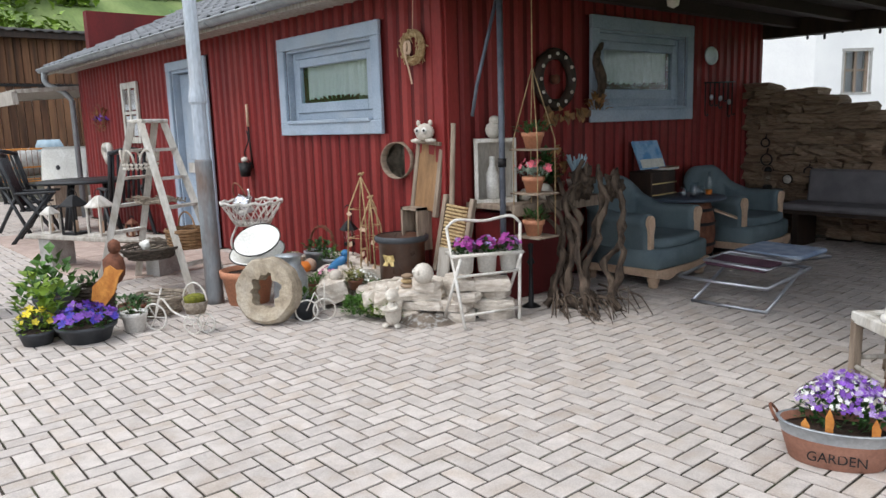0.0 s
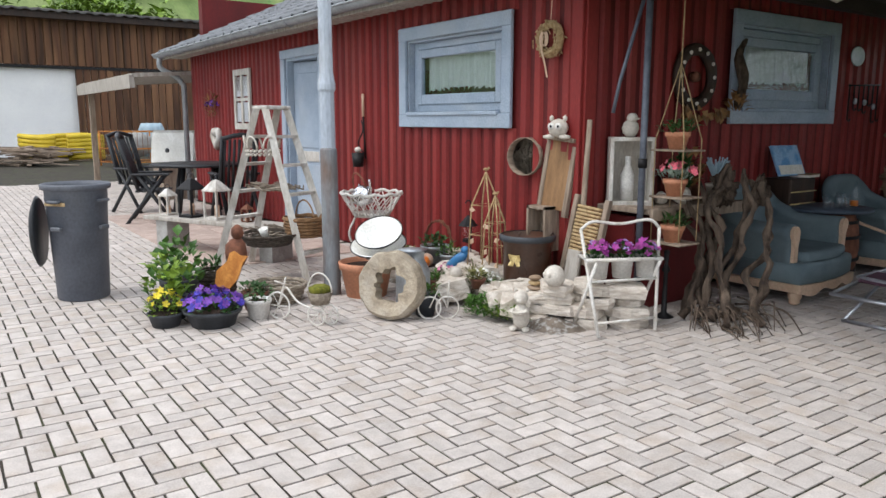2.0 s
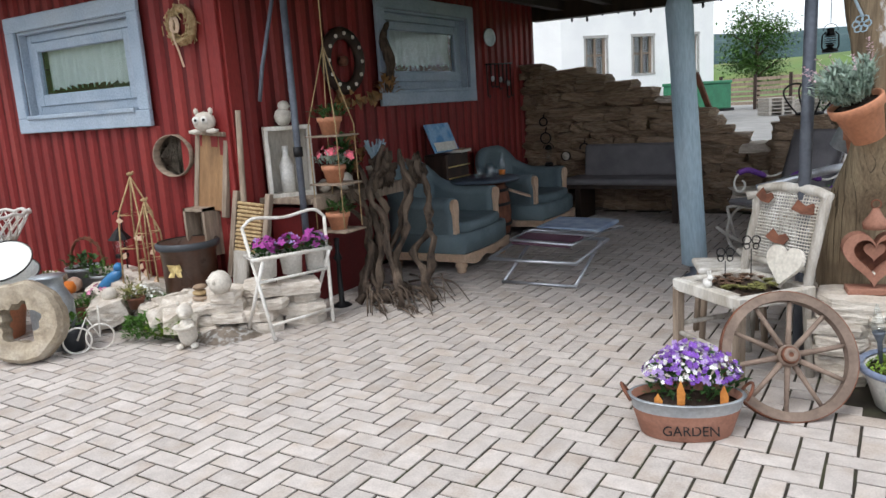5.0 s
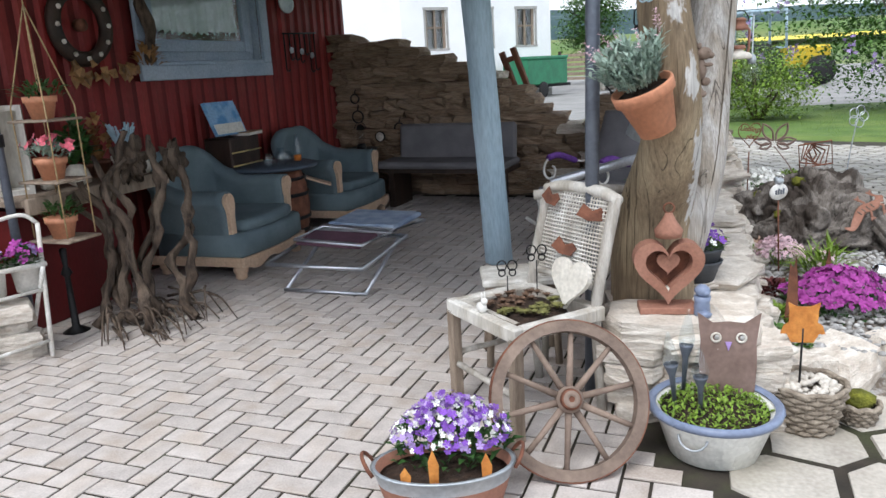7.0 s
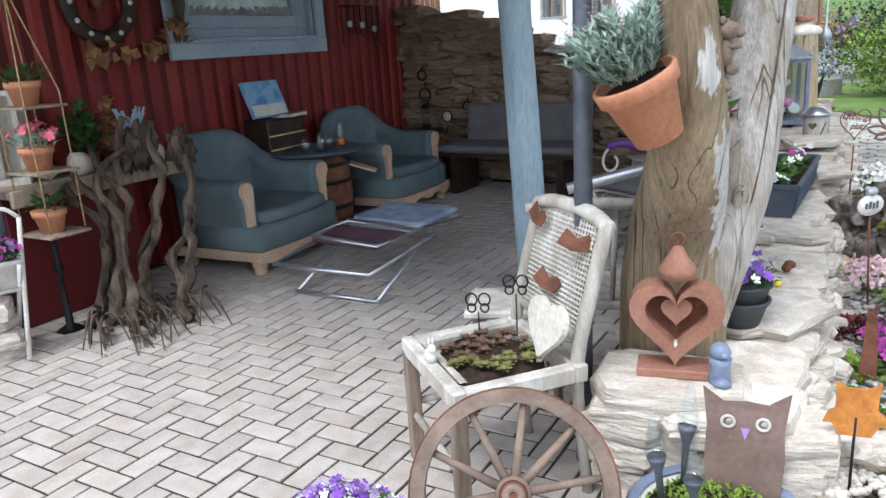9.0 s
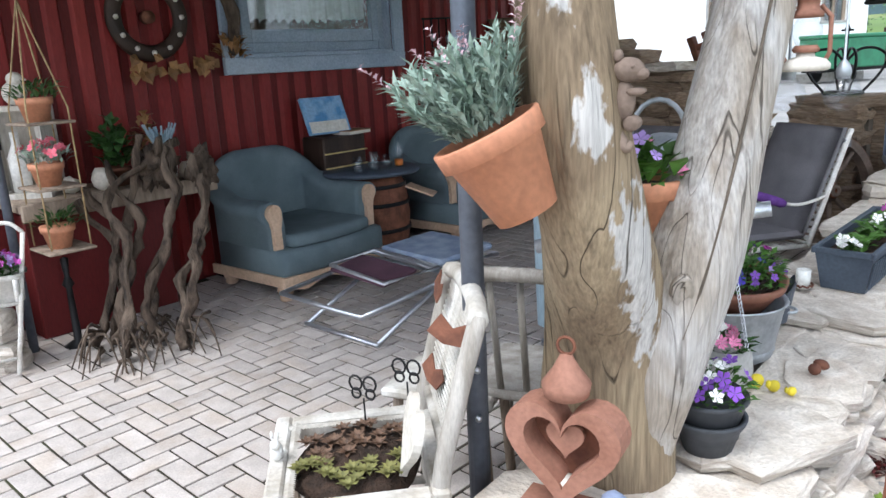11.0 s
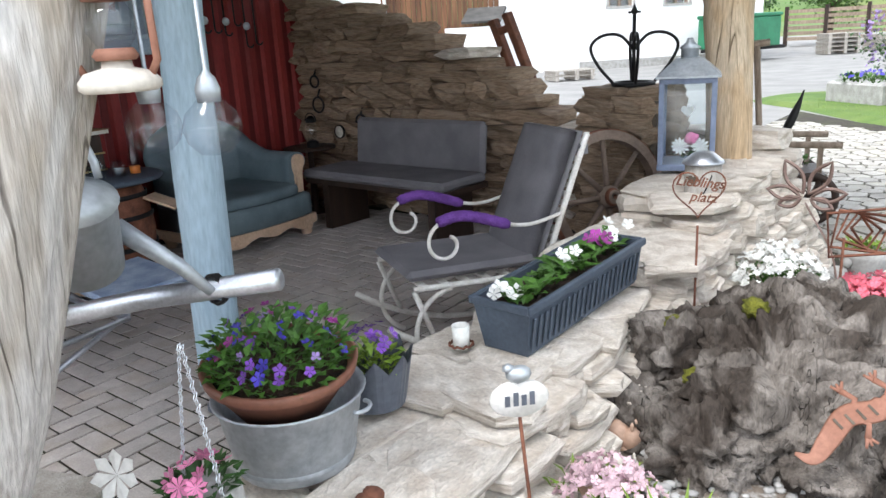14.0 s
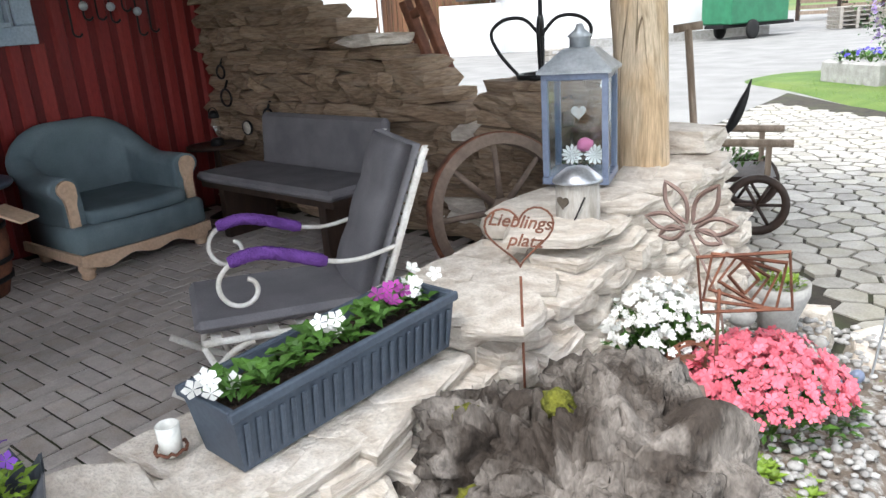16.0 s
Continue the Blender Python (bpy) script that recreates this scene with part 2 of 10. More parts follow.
M["stump"] = grain_mat("old_stump_bark", (0.06, 0.047, 0.038), (0.24, 0.212, 0.187), (0.012, 0.009, 0.007), along=0.3, crack=0.003, bump=1.0)
M["oldwood"] = mat("weathered_wood", (0.33, 0.26, 0.2), (0.2, 0.15, 0.11), 8, 0.8, bump=0.4, fine=70, stretch=(4, 4, 0.6), vary=0.2)
M["greywood"] = mat("grey_weathered_wood", (0.46, 0.43, 0.39), (0.3, 0.27, 0.23), 8, 0.8, bump=0.35, fine=70, stretch=(3, 3, 0.6), vary=0.15)
M["wheelwood"] = mat("wheel_wood", (0.25, 0.185, 0.145), (0.16, 0.115, 0.09), 9, 0.8, bump=0.35, fine=60, vary=0.15)
M["brownwood"] = mat("brown_barn_wood", (0.16, 0.075, 0.04), (0.05, 0.026, 0.016), 3, 0.85, bump=0.3, fine=30, stretch=(2, 2, 0.15), vary=0.35, grime=(0.26, 0.14, 0.07))
M["darkwood"] = mat("dark_stained_wood", (0.05, 0.03, 0.022), (0.025, 0.016, 0.012), 6, 0.55, bump=0.2, fine=50, stretch=(2, 2, 0.4))
M["midwood"] = mat("mid_brown_wood", (0.3, 0.17, 0.08), (0.2, 0.11, 0.05), 7, 0.6, bump=0.2, fine=60, stretch=(3, 3, 0.5))
M["cream"] = mat("limed_cream_wood", (0.62, 0.45, 0.32), (0.52, 0.36, 0.245), 7, 0.55, bump=0.15, fine=60)
M["teal"] = mat("blue_grey_upholstery", (0.155, 0.2, 0.22), (0.105, 0.145, 0.165), 5, 0.8, bump=0.25, fine=220, grime=(0.15, 0.2, 0.21), spec=0.25)
M["cushion"] = mat("grey_cushion_fabric", (0.2, 0.19, 0.2), (0.15, 0.145, 0.155), 6, 0.9, bump=0.3, fine=240, spec=0.2)
M["purple"] = mat("purple_knit", (0.17, 0.07, 0.3), (0.11, 0.045, 0.2), 20, 0.95, bump=0.9, fine=170, spec=0.1)
M["tarp"] = mat("pale_blue_cover_cloth", (0.38, 0.48, 0.55), (0.29, 0.39, 0.46), 4, 0.7, bump=0.35, fine=40, stretch=(2, 2, 0.4), spec=0.25)
M["whitemetal"] = mat("white_painted_metal", (0.74, 0.72, 0.68), (0.58, 0.55, 0.5), 20, 0.45, bump=0.1, fine=120, grime=(0.4, 0.3, 0.2), grime_amt=0.3)
M["alu"] = mat("aluminium_tube", (0.62, 0.64, 0.68), (0.5, 0.52, 0.56), 12, 0.35, metal=0.85, bump=0.05, fine=120)
M["zinc"] = mat("galvanised_zinc", (0.46, 0.49, 0.52), (0.34, 0.37, 0.4), 16, 0.45, metal=0.55, bump=0.08, fine=60, grime=(0.55, 0.57, 0.58))
M["greymetal"] = mat("grey_coated_metal", (0.13, 0.145, 0.175), (0.09, 0.1, 0.125), 12, 0.45, metal=0.3, bump=0.05)
M["rustzinc"] = mat("rust_stained_pipe", (0.25, 0.265, 0.28), (0.16, 0.17, 0.18), 6, 0.65, metal=0.3, bump=0.2, fine=60, stretch=(1, 1, 0.3), grime=(0.16, 0.085, 0.05), grime_amt=0.8, gscale=5)
M["gutter"] = mat("zinc_gutter", (0.36, 0.38, 0.4), (0.26, 0.28, 0.3), 5, 0.5, metal=0.4, bump=0.05)
M["black"] = mat("black_iron", (0.022, 0.021, 0.022), (0.012, 0.012, 0.013), 15, 0.55, metal=0.4, bump=0.12)
M["plastic"] = mat("dark_plastic", (0.03, 0.032, 0.036), (0.02, 0.022, 0.025), 10, 0.45, bump=0.05)
M["binplastic"] = mat("grey_bin_plastic", (0.11, 0.12, 0.145), (0.08, 0.088, 0.108), 4, 0.5, bump=0.08, fine=50, grime=(0.13, 0.13, 0.13))
M["planter"] = mat("slate_grey_planter_plastic", (0.075, 0.095, 0.125), (0.055, 0.07, 0.095), 6, 0.55, bump=0.06, fine=80)
M["potgrey"] = mat("charcoal_pot_plastic", (0.06, 0.065, 0.075), (0.04, 0.044, 0.05), 8, 0.55, bump=0.06)
M["terra"] = mat("terracotta", (0.6, 0.28, 0.165), (0.5, 0.215, 0.12), 5, 0.65, bump=0.1, fine=60, vary=0.12)
M["terrad"] = mat("brown_pot_plastic", (0.22, 0.095, 0.06), (0.16, 0.065, 0.042), 5, 0.55, bump=0.08, fine=60)
M["rust"] = mat("rusty_iron", (0.24, 0.1, 0.06), (0.12, 0.05, 0.032), 14, 0.85, metal=0.2, bump=0.35, fine=80, vary=0.1)
M["rustpink"] = mat("rust_brown_metal", (0.34, 0.17, 0.12), (0.26, 0.12, 0.08), 8, 0.75, metal=0.15, bump=0.2, fine=90)
M["rustorange"] = mat("orange_rust", (0.6, 0.26, 0.06), (0.42, 0.15, 0.03), 18, 0.8, bump=0.25, fine=90)
M["owlmetal"] = mat("taupe_sheet_metal", (0.24, 0.165, 0.14), (0.18, 0.12, 0.1), 8, 0.65, metal=0.2, bump=0.12)
M["enamel"] = mat("white_enamel", (0.78, 0.78, 0.74), (0.68, 0.67, 0.62), 6, 0.25, bump=0.03, spec=0.5)
M["bluerim"] = mat("blue_grey_enamel", (0.2, 0.24, 0.34), (0.15, 0.18, 0.26), 6, 0.3, bump=0.03)
M["ceramic"] = mat("pale_ceramic", (0.66, 0.62, 0.55), (0.5, 0.45, 0.39), 12, 0.6, bump=0.2, fine=70)
M["concrete"] = mat("grey_concrete", (0.42, 0.41, 0.39), (0.3, 0.29, 0.27), 9, 0.9, bump=0.3, fine=70)
M["figurine"] = mat("painted_clay", (0.58, 0.4, 0.3), (0.44, 0.28, 0.2), 10, 0.6, bump=0.1, fine=60)
M["brownglaze"] = mat("brown_salt_glaze", (0.085, 0.036, 0.02), (0.045, 0.02, 0.012), 6, 0.3, bump=0.1, grime=(0.12, 0.1, 0.09))
M["wicker"] = mat("grey_wicker", (0.33, 0.28, 0.22), (0.18, 0.145, 0.11), 30, 0.85, bump=0.5, fine=120, vary=0.2)
M["darkwicker"] = mat("dark_wicker", (0.1, 0.08, 0.062), (0.045, 0.035, 0.028), 30, 0.85, bump=0.5, fine=120)
M["straw"] = mat("straw", (0.5, 0.37, 0.2), (0.3, 0.2, 0.1), 30, 0.9, bump=0.6, fine=140)
M["soil"] = mat("potting_soil", (0.06, 0.036, 0.024), (0.025, 0.016, 0.011), 40, 0.95, bump=0.8, fine=160)
M["bed"] = mat("bed_soil", (0.22, 0.18, 0.145), (0.12, 0.095, 0.075), 12, 0.95, bump=0.9, fine=120, grime=(0.42, 0.41, 0.39), grime_amt=0.9, gscale=30)
M["gravel"] = mat("pale_gravel", (0.45, 0.44, 0.425), (0.28, 0.27, 0.255), 20, 0.9, bump=0.2, fine=90, vary=0.5, island=True)
M["tile"] = mat("grey_roof_tile", (0.24, 0.25, 0.27), (0.17, 0.178, 0.195), 6, 0.7, bump=0.12, vary=0.25)
M["tilej"] = mat("grey_roof_tile_field", (0.24, 0.25, 0.27), (0.17, 0.178, 0.195), 6, 0.7, bump=0.12, vary=0.25, island=True)
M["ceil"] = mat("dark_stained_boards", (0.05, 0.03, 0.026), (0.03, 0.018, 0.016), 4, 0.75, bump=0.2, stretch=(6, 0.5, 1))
M["asphalt"] = mat("worn_asphalt", (0.27, 0.262, 0.25), (0.2, 0.195, 0.188), 1.5, 0.9, bump=0.3, fine=120)
M["grass"] = mat("mown_grass", (0.105, 0.17, 0.035), (0.065, 0.12, 0.022), 2.5, 0.95, bump=0.7, fine=60, grime=(0.16, 0.2, 0.05))
M["field"] = mat("field_grass", (0.1, 0.17, 0.035), (0.075, 0.125, 0.03), 0.05, 0.95, bump=0.2, fine=3, grime=(0.2, 0.19, 0.07), gscale=0.015)
M["hillvine"] = mat("vineyard_slope", (0.17, 0.24, 0.075), (0.1, 0.15, 0.045), 0.06, 0.95, bump=0, fine=1.2, stretch=(0.4, 2.5, 1), grime=(0.26, 0.27, 0.12), gscale=0.03)
# blue tint puts the haze of distance into the wood's colour
M["hillhaze"] = mat("wooded_hill_haze_blue", (0.05, 0.085, 0.09), (0.032, 0.06, 0.065), 0.03, 0.95, bump=0, fine=0.4)
M["leaf"] = leaf_mat("green_leaf", (0.075, 0.17, 0.025), (0.045, 0.11, 0.018))
M["leafdark"] = leaf_mat("dark_green_leaf", (0.04, 0.1, 0.022), (0.025, 0.065, 0.015))
M["leaflime"] = leaf_mat("lime_leaf", (0.2, 0.3, 0.035), (0.13, 0.22, 0.025))
M["lavleaf"] = leaf_mat("grey_green_leaf", (0.33, 0.41, 0.35), (0.2, 0.28, 0.22))
M["sedum"] = leaf_mat("brown_sedum_leaf", (0.16, 0.095, 0.06), (0.1, 0.06, 0.04))
M["sedumg"] = leaf_mat("olive_sedum_leaf", (0.2, 0.19, 0.06), (0.13, 0.13, 0.045))
M["burgundy"] = leaf_mat("burgundy_leaf", (0.12, 0.022, 0.02), (0.07, 0.012, 0.012))
M["moss"] = mat("moss", (0.2, 0.2, 0.025), (0.09, 0.095, 0.012), 30, 0.95, bump=0.8, fine=120)
M["frond"] = leaf_mat("dry_brown_leaf", (0.3, 0.16, 0.06), (0.2, 0.1, 0.04))
for nm, c in dict(violet=(0.2, 0.07, 0.42), lilac=(0.38, 0.26, 0.56), blueviolet=(0.07, 0.05, 0.42), magenta=(0.36, 0.05, 0.3), pink=(0.75, 0.24, 0.42), hotpink=(0.8, 0.17, 0.23), whitefl=(0.86, 0.86, 0.82), yellow=(0.75, 0.6, 0.04), pinkwhite=(0.72, 0.5, 0.55), orange=(0.7, 0.2, 0.03)).items():
    M[nm] = leaf_mat(nm + "_petal", c, tuple(v * 0.75 for v in c), 0.6)
M["glass"] = glass_mat("window_glass", (0.9, 0.94, 0.95))
M["bottle"] = glass_mat("clear_glass", (0.93, 0.96, 0.97))
M["mirror"] = mat("silvered_mirror", (0.8, 0.8, 0.82), (0.75, 0.75, 0.78), 3, 0.1, metal=1.0, bump=0)
M["curtain"] = mat("white_lace_curtain", (0.72, 0.72, 0.7), (0.6, 0.6, 0.58), 30, 0.9, bump=0.2, fine=150)
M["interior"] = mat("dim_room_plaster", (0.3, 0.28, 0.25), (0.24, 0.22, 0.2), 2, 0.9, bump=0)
M["bookblue"] = mat("blue_book_cover", (0.1, 0.27, 0.52), (0.25, 0.42, 0.62), 9, 0.45, bump=0, lo=0.45, hi=0.6)
M["paper"] = mat("paper", (0.68, 0.66, 0.6), (0.6, 0.57, 0.5), 20, 0.85, bump=0.05)
M["bluefab"] = mat("faded_blue_canvas", (0.2, 0.26, 0.38), (0.36, 0.42, 0.52), 8, 0.85, bump=0.2, fine=180)
M["magentafab"] = mat("dark_plum_canvas", (0.13, 0.06, 0.085), (0.085, 0.04, 0.06), 8, 0.85, bump=0.2, fine=180)
M["greenpaint"] = mat("green_trailer_paint", (0.035, 0.2, 0.1), (0.025, 0.15, 0.075), 3, 0.45, bump=0.05)
M["rubber"] = mat("black_rubber", (0.02, 0.02, 0.02), None, 20, 0.8)
M["yellowpipe"] = mat("yellow_pipe", (0.65, 0.48, 0.03), (0.5, 0.36, 0.02), 3, 0.5)
M["bluebird"] = mat("blue_glaze", (0.05, 0.2, 0.42), (0.03, 0.14, 0.32), 8, 0.3)
M["gold"] = mat("gilded_paint", (0.7, 0.55, 0.25), (0.55, 0.42, 0.18), 12, 0.4, metal=0.4)
M["bulb"] = glass_mat("bulb_glass", (0.95, 0.96, 0.98))
M["corr"] = mat("corrugated_fibre_roof", (0.1, 0.095, 0.09), (0.06, 0.058, 0.055), 3, 0.9)

# ---- mesh building ----
I4 = Matrix.Identity(4)


def T(x, y, z):
    return Matrix.Translation((x, y, z))


def S(x, y, z):
    return Matrix.Diagonal((x, y, z, 1))


class G:
    """Gathers vertices and faces of one mesh."""

    def __init__(self):
        self.v, self.f, self.s = [], [], []

    def add(self, vs, fs, m=None, smooth=False):
        n = len(self.v)
        self.v += [tuple(m @ Vector(p)) for p in vs] if m is not None else [tuple(p) for p in vs]
        self.f += [tuple(i + n for i in f) for f in fs]
        self.s += [smooth] * len(fs)
        return self

    def box(self, x0, y0, z0, x1, y1, z1, m=None, b=0.0):
        if b <= 0:
            vs = [(x, y, z) for z in (z0, z1) for y in (y0, y1) for x in (x0, x1)]
            return self.add(vs, [(0, 2, 3, 1), (4, 5, 7, 6), (0, 1, 5, 4), (2, 6, 7, 3), (0, 4, 6, 2), (1, 3, 7, 5)], m)
        b = min(b, abs(x1 - x0) / 2.2, abs(y1 - y0) / 2.2, abs(z1 - z0) / 2.2)
        vs, ix = [], {}
        for i in (0, 1):
            for j in (0, 1):
                for k in (0, 1):
                    c = ((x0, x1)[i], (y0, y1)[j], (z0, z1)[k])
                    d = (b * (1 - 2 * i), b * (1 - 2 * j), b * (1 - 2 * k))
                    for ax in range(3):
                        ix[i, j, k, ax] = len(vs)
                        vs.append(tuple(c[q] if q == ax else c[q] + d[q] for q in range(3)))
        fs = []
        for ax in range(3):
            for s in (0, 1):
                q = []
                for u, w in ((0, 0), (1, 0), (1, 1), (0, 1)):
                    key = [0, 0, 0]
                    key[ax], key[(ax + 1) % 3], key[(ax + 2) % 3] = s, u, w
                    q.append(ix[(*key, ax)])
                fs.append(tuple(q if s else q[::-1]))
        for ax in range(3):
            p, q = (ax + 1) % 3, (ax + 2) % 3
            for u in (0, 1):
                for w in (0, 1):
                    e = []
                    for s, a in ((0, p), (1, p), (1, q), (0, q)):
                        key = [0, 0, 0]
                        key[ax], key[p], key[q] = s, u, w
                        e.append(ix[(*key, a)])
                    fs.append(tuple(e if u ^ w else e[::-1]))
        for i in (0, 1):
            for j in (0, 1):
                for k in (0, 1):
                    t = tuple(ix[i, j, k, a] for a in range(3))
                    fs.append(t if (i + j + k) % 2 else t[::-1])
        return self.add(vs, fs, m)

    def lathe(self, prof, seg=20, m=None, smooth=True, wob=None):
        vs, fs = [], []
        for r, z in prof:
            for i in range(seg):
                a = 2 * math.pi * i / seg
                k = r * (wob(a, z) if wob else 1)
                vs.append((k * math.cos(a), k * math.sin(a), z))
        for j in range(len(prof) - 1):
            for i in range(seg):
                k = (i + 1) % seg
                fs.append((j * seg + i, j * seg + k, (j + 1) * seg + k, (j + 1) * seg + i))
        rr = [r for r, z in prof]
        zz = [z for r, z in prof]
        ring = prof[0] == prof[-1] or (max(rr) - min(rr) < 0.3 * max(rr) and max(zz) - min(zz) < 0.35 * max(rr))
        if ring:
            return self.add(vs, fs, m, smooth)
        if prof[0][0] > 1e-6:
            fs.append(tuple(range(seg))[::-1])
        if prof[-1][0] > 1e-6:
            fs.append(tuple((len(prof) - 1) * seg + i for i in range(seg)))
        return self.add(vs, fs, m, smooth)

    def tube(self, pts, r=0.01, seg=8, m=None, closed=False, wob=0.0):
        pts = [Vector(p) for p in pts]
        n = len(pts)
        rs = r if isinstance(r, (list, tuple)) else [r] * n
        vs, fs = [], []
        up = Vector((0, 0, 1))
        side = None
        for i, p in enumerate(pts):
            d = (pts[(i + 1) % n] - pts[i - 1]) if closed else (pts[min(i + 1, n - 1)] - pts[max(i - 1, 0)])
            d = d.normalized() if d.length > 1e-9 else up
            if side is None:
                side = d.cross(up) if abs(d.z) < 0.9 else d.cross(Vector((1, 0, 0)))
            side = (side - d * side.dot(d)).normalized()
            o = d.cross(side)
            for k in range(seg):
                a = 2 * math.pi * k / seg
                q = rs[i] * (1 + (wob * noise.noise(p * 9 + Vector((math.cos(a), math.sin(a), 0)) * 1.5) if wob else 0))
                vs.append(p + side * math.cos(a) * q + o * math.sin(a) * q)
        for i in range(n if closed else n - 1):
            j = (i + 1) % n
            for k in range(seg):
                l = (k + 1) % seg
                fs.append((i * seg + k, i * seg + l, j * seg + l, j * seg + k))
        if not closed:
            fs += [tuple(range(seg))[::-1], tuple((n - 1) * seg + k for k in range(seg))]
        return self.add(vs, fs, m, seg > 4)

    def blob(self, m=None, sub=2, amp=0.15, freq=2.0, seed=0, flat=False):
        vs, fs = ICO[sub]
        o = Vector((seed * 3.7, seed * 1.3, seed * 7.1))
        vs = [v * (1 + amp * noise.noise(v * freq + o)) for v in vs]
        return self.add(vs, fs, m, not flat)

    def sheet(self, out, thick, m=None):
        """A flat outline (x, z) given thickness along y."""
        n = len(out)
        vs = [(x, -thick / 2, z) for x, z in out] + [(x, thick / 2, z) for x, z in out]
        fs = [tuple(range(n)), tuple(range(n, 2 * n))[::-1]] + [(i, i + n, (i + 1) % n + n, (i + 1) % n) for i in range(n)]
        return self.add(vs, fs, m)

    def leaf(self, p, d, up, l, w):
        """A folded leaf of four faces from p along d."""
        d, p = Vector(d).normalized(), Vector(p)
        s = d.cross(Vector(up))
        s = s.normalized() if s.length > 1e-4 else Vector((1, 0, 0))
        u = s.cross(d)
        mid, tip = p + d * l * 0.5 + u * l * 0.08, p + d * l - u * l * 0.1
        n = len(self.v)
        self.v += [tuple(p), tuple(mid + s * w / 2 + u * w * 0.12), tuple(tip), tuple(mid - s * w / 2 + u * w * 0.12), tuple(mid)]
        self.f += [(n, n + 4, n + 1), (n + 1, n + 4, n + 2), (n, n + 3, n + 4), (n + 3, n + 2, n + 4)]
        self.s += [False] * 4

    def flower(self, p, d, r, petals=5, cup=0.25):
        d = Vector(d).normalized()
        a = d.orthogonal().normalized()
        b = d.cross(a)
        p = Vector(p)
        n = len(self.v)
        self.v.append(tuple(p))
        ph = random.random() * 6
        for k in range(petals):
            for q, rr, h in ((-0.42, 0.75, 0.5), (0, 1.0, 1.0), (0.42, 0.75, 0.5)):
                t = ph + 2 * math.pi * (k + q) / petals
                self.v.append(tuple(p + (a * math.cos(t) + b * math.sin(t)) * r * rr + d * r * cup * h))
            i = n + 1 + 3 * k
            self.f += [(n, i, i + 1), (n, i + 1, i + 2)]
            self.s += [False, False]

    def mesh(self, name):
        me = bpy.data.meshes.new(name)
        me.from_pydata(self.v, [], self.f)
        me.polygons.foreach_set("use_smooth", self.s)
        me.update()
        return me


def make_ico(sub):
    bm = bmesh.new()
    bmesh.ops.create_icosphere(bm, subdivisions=sub, radius=1)
    bm.verts.ensure_lookup_table()
    r = ([v.co.copy() for v in bm.verts], [tuple(v.index for v in f.verts) for f in bm.faces])
    bm.free()
    return r


ICO = {k: make_ico(k) for k in (1, 2, 3, 4, 5, 6)}


def part(name, g, material, parent=None, label="", m=None):
    """One mesh object under a thing or under a part."""
    me = g.mesh(name) if isinstance(g, G) else g
    if not me.materials:
        me.materials.append(M[material])
    ob = new(name, me)
    if parent:
        ob.parent = parent
    if m is not None:
        ob.matrix_basis = m
    return tagged(ob, label, "", "", "stuff" if name.endswith("blossom") or name == "shell_filling" else "")


def thing(name, m, label, category, group="", kind=""):
    """An empty at the base of a thing, which carries its parts."""
    ob = new(name)
    ob.empty_display_size = 0.05
    ob.matrix_basis = m
    return tagged(ob, label, category, group, kind)


def struct(name, g, material, label="", m=None):
    return tagged(part(name, g, material, None, "", m), label, "", "", "structure")


def piece_mesh(g, material):
    me = g.mesh("piece")
    me.materials.append(M[material])
    return me


def arc(cx, cy, r, a0, a1, n):
    return [(cx + r * math.cos(radians(a0 + (a1 - a0) * i / n)), cy + r * math.sin(radians(a0 + (a1 - a0) * i / n))) for i in range(n + 1)]


def spiral(cx, cz, r0, r1, a0, a1, n=22):
    return [(cx + (r0 + (r1 - r0) * i / n) * math.cos(radians(a0 + (a1 - a0) * i / n)), cz + (r0 + (r1 - r0) * i / n) * math.sin(radians(a0 + (a1 - a0) * i / n))) for i in range(n + 1)]


def smooth_path(pts, n=6):
    """A Catmull-Rom line through the points."""
    P = [Vector(p) for p in pts]
    P = [P[0] * 2 - P[1]] + P + [P[-1] * 2 - P[-2]]
    out = []
    for i in range(1, len(P) - 2):
        for k in range(n):
            t = k / n
            out.append(0.5 * (2 * P[i] + (P[i + 1] - P[i - 1]) * t + (2 * P[i - 1] - 5 * P[i] + 4 * P[i + 1] - P[i + 2]) * t * t + (3 * P[i] - P[i - 1] - 3 * P[i + 1] + P[i + 2]) * t ** 3))
    return out + [P[-2]]


def stone_mesh(seed, material, rough=0.16):
    """A rough block one metre each way, of 44 faces."""
    g = G()
    rnd = random.Random(seed)
    vs, ix = [], {}
    for i in range(3):
        for j in range(3):
            for k in range(3):
                if (i, j, k) == (1, 1, 1):
                    continue
                p = Vector((i - 1, j - 1, k - 1)) * 0.5
                c = sum(1 for q in (i, j, k) if q != 1)
                p *= {1: 1.0, 2: 0.98, 3: 0.9}[c]
                p += Vector((rnd.uniform(-1, 1), rnd.uniform(-1, 1), rnd.uniform(-0.7, 0.7))) * rough * 0.55
                ix[i, j, k] = len(vs)
                vs.append(p)
    fs = []
    for ax in range(3):
        for s in (0, 2):
            for u in (0, 1):
                for w in (0, 1):
                    q = []
                    for du, dw in ((0, 0), (1, 0), (1, 1), (0, 1)):
                        key = [0, 0, 0]
                        key[ax], key[(ax + 1) % 3], key[(ax + 2) % 3] = s, u + du, w + dw
                        q.append(ix[tuple(key)])
                    fs.append(tuple(q if s else q[::-1]))
    g.add(vs, fs)
    return piece_mesh(g, material)


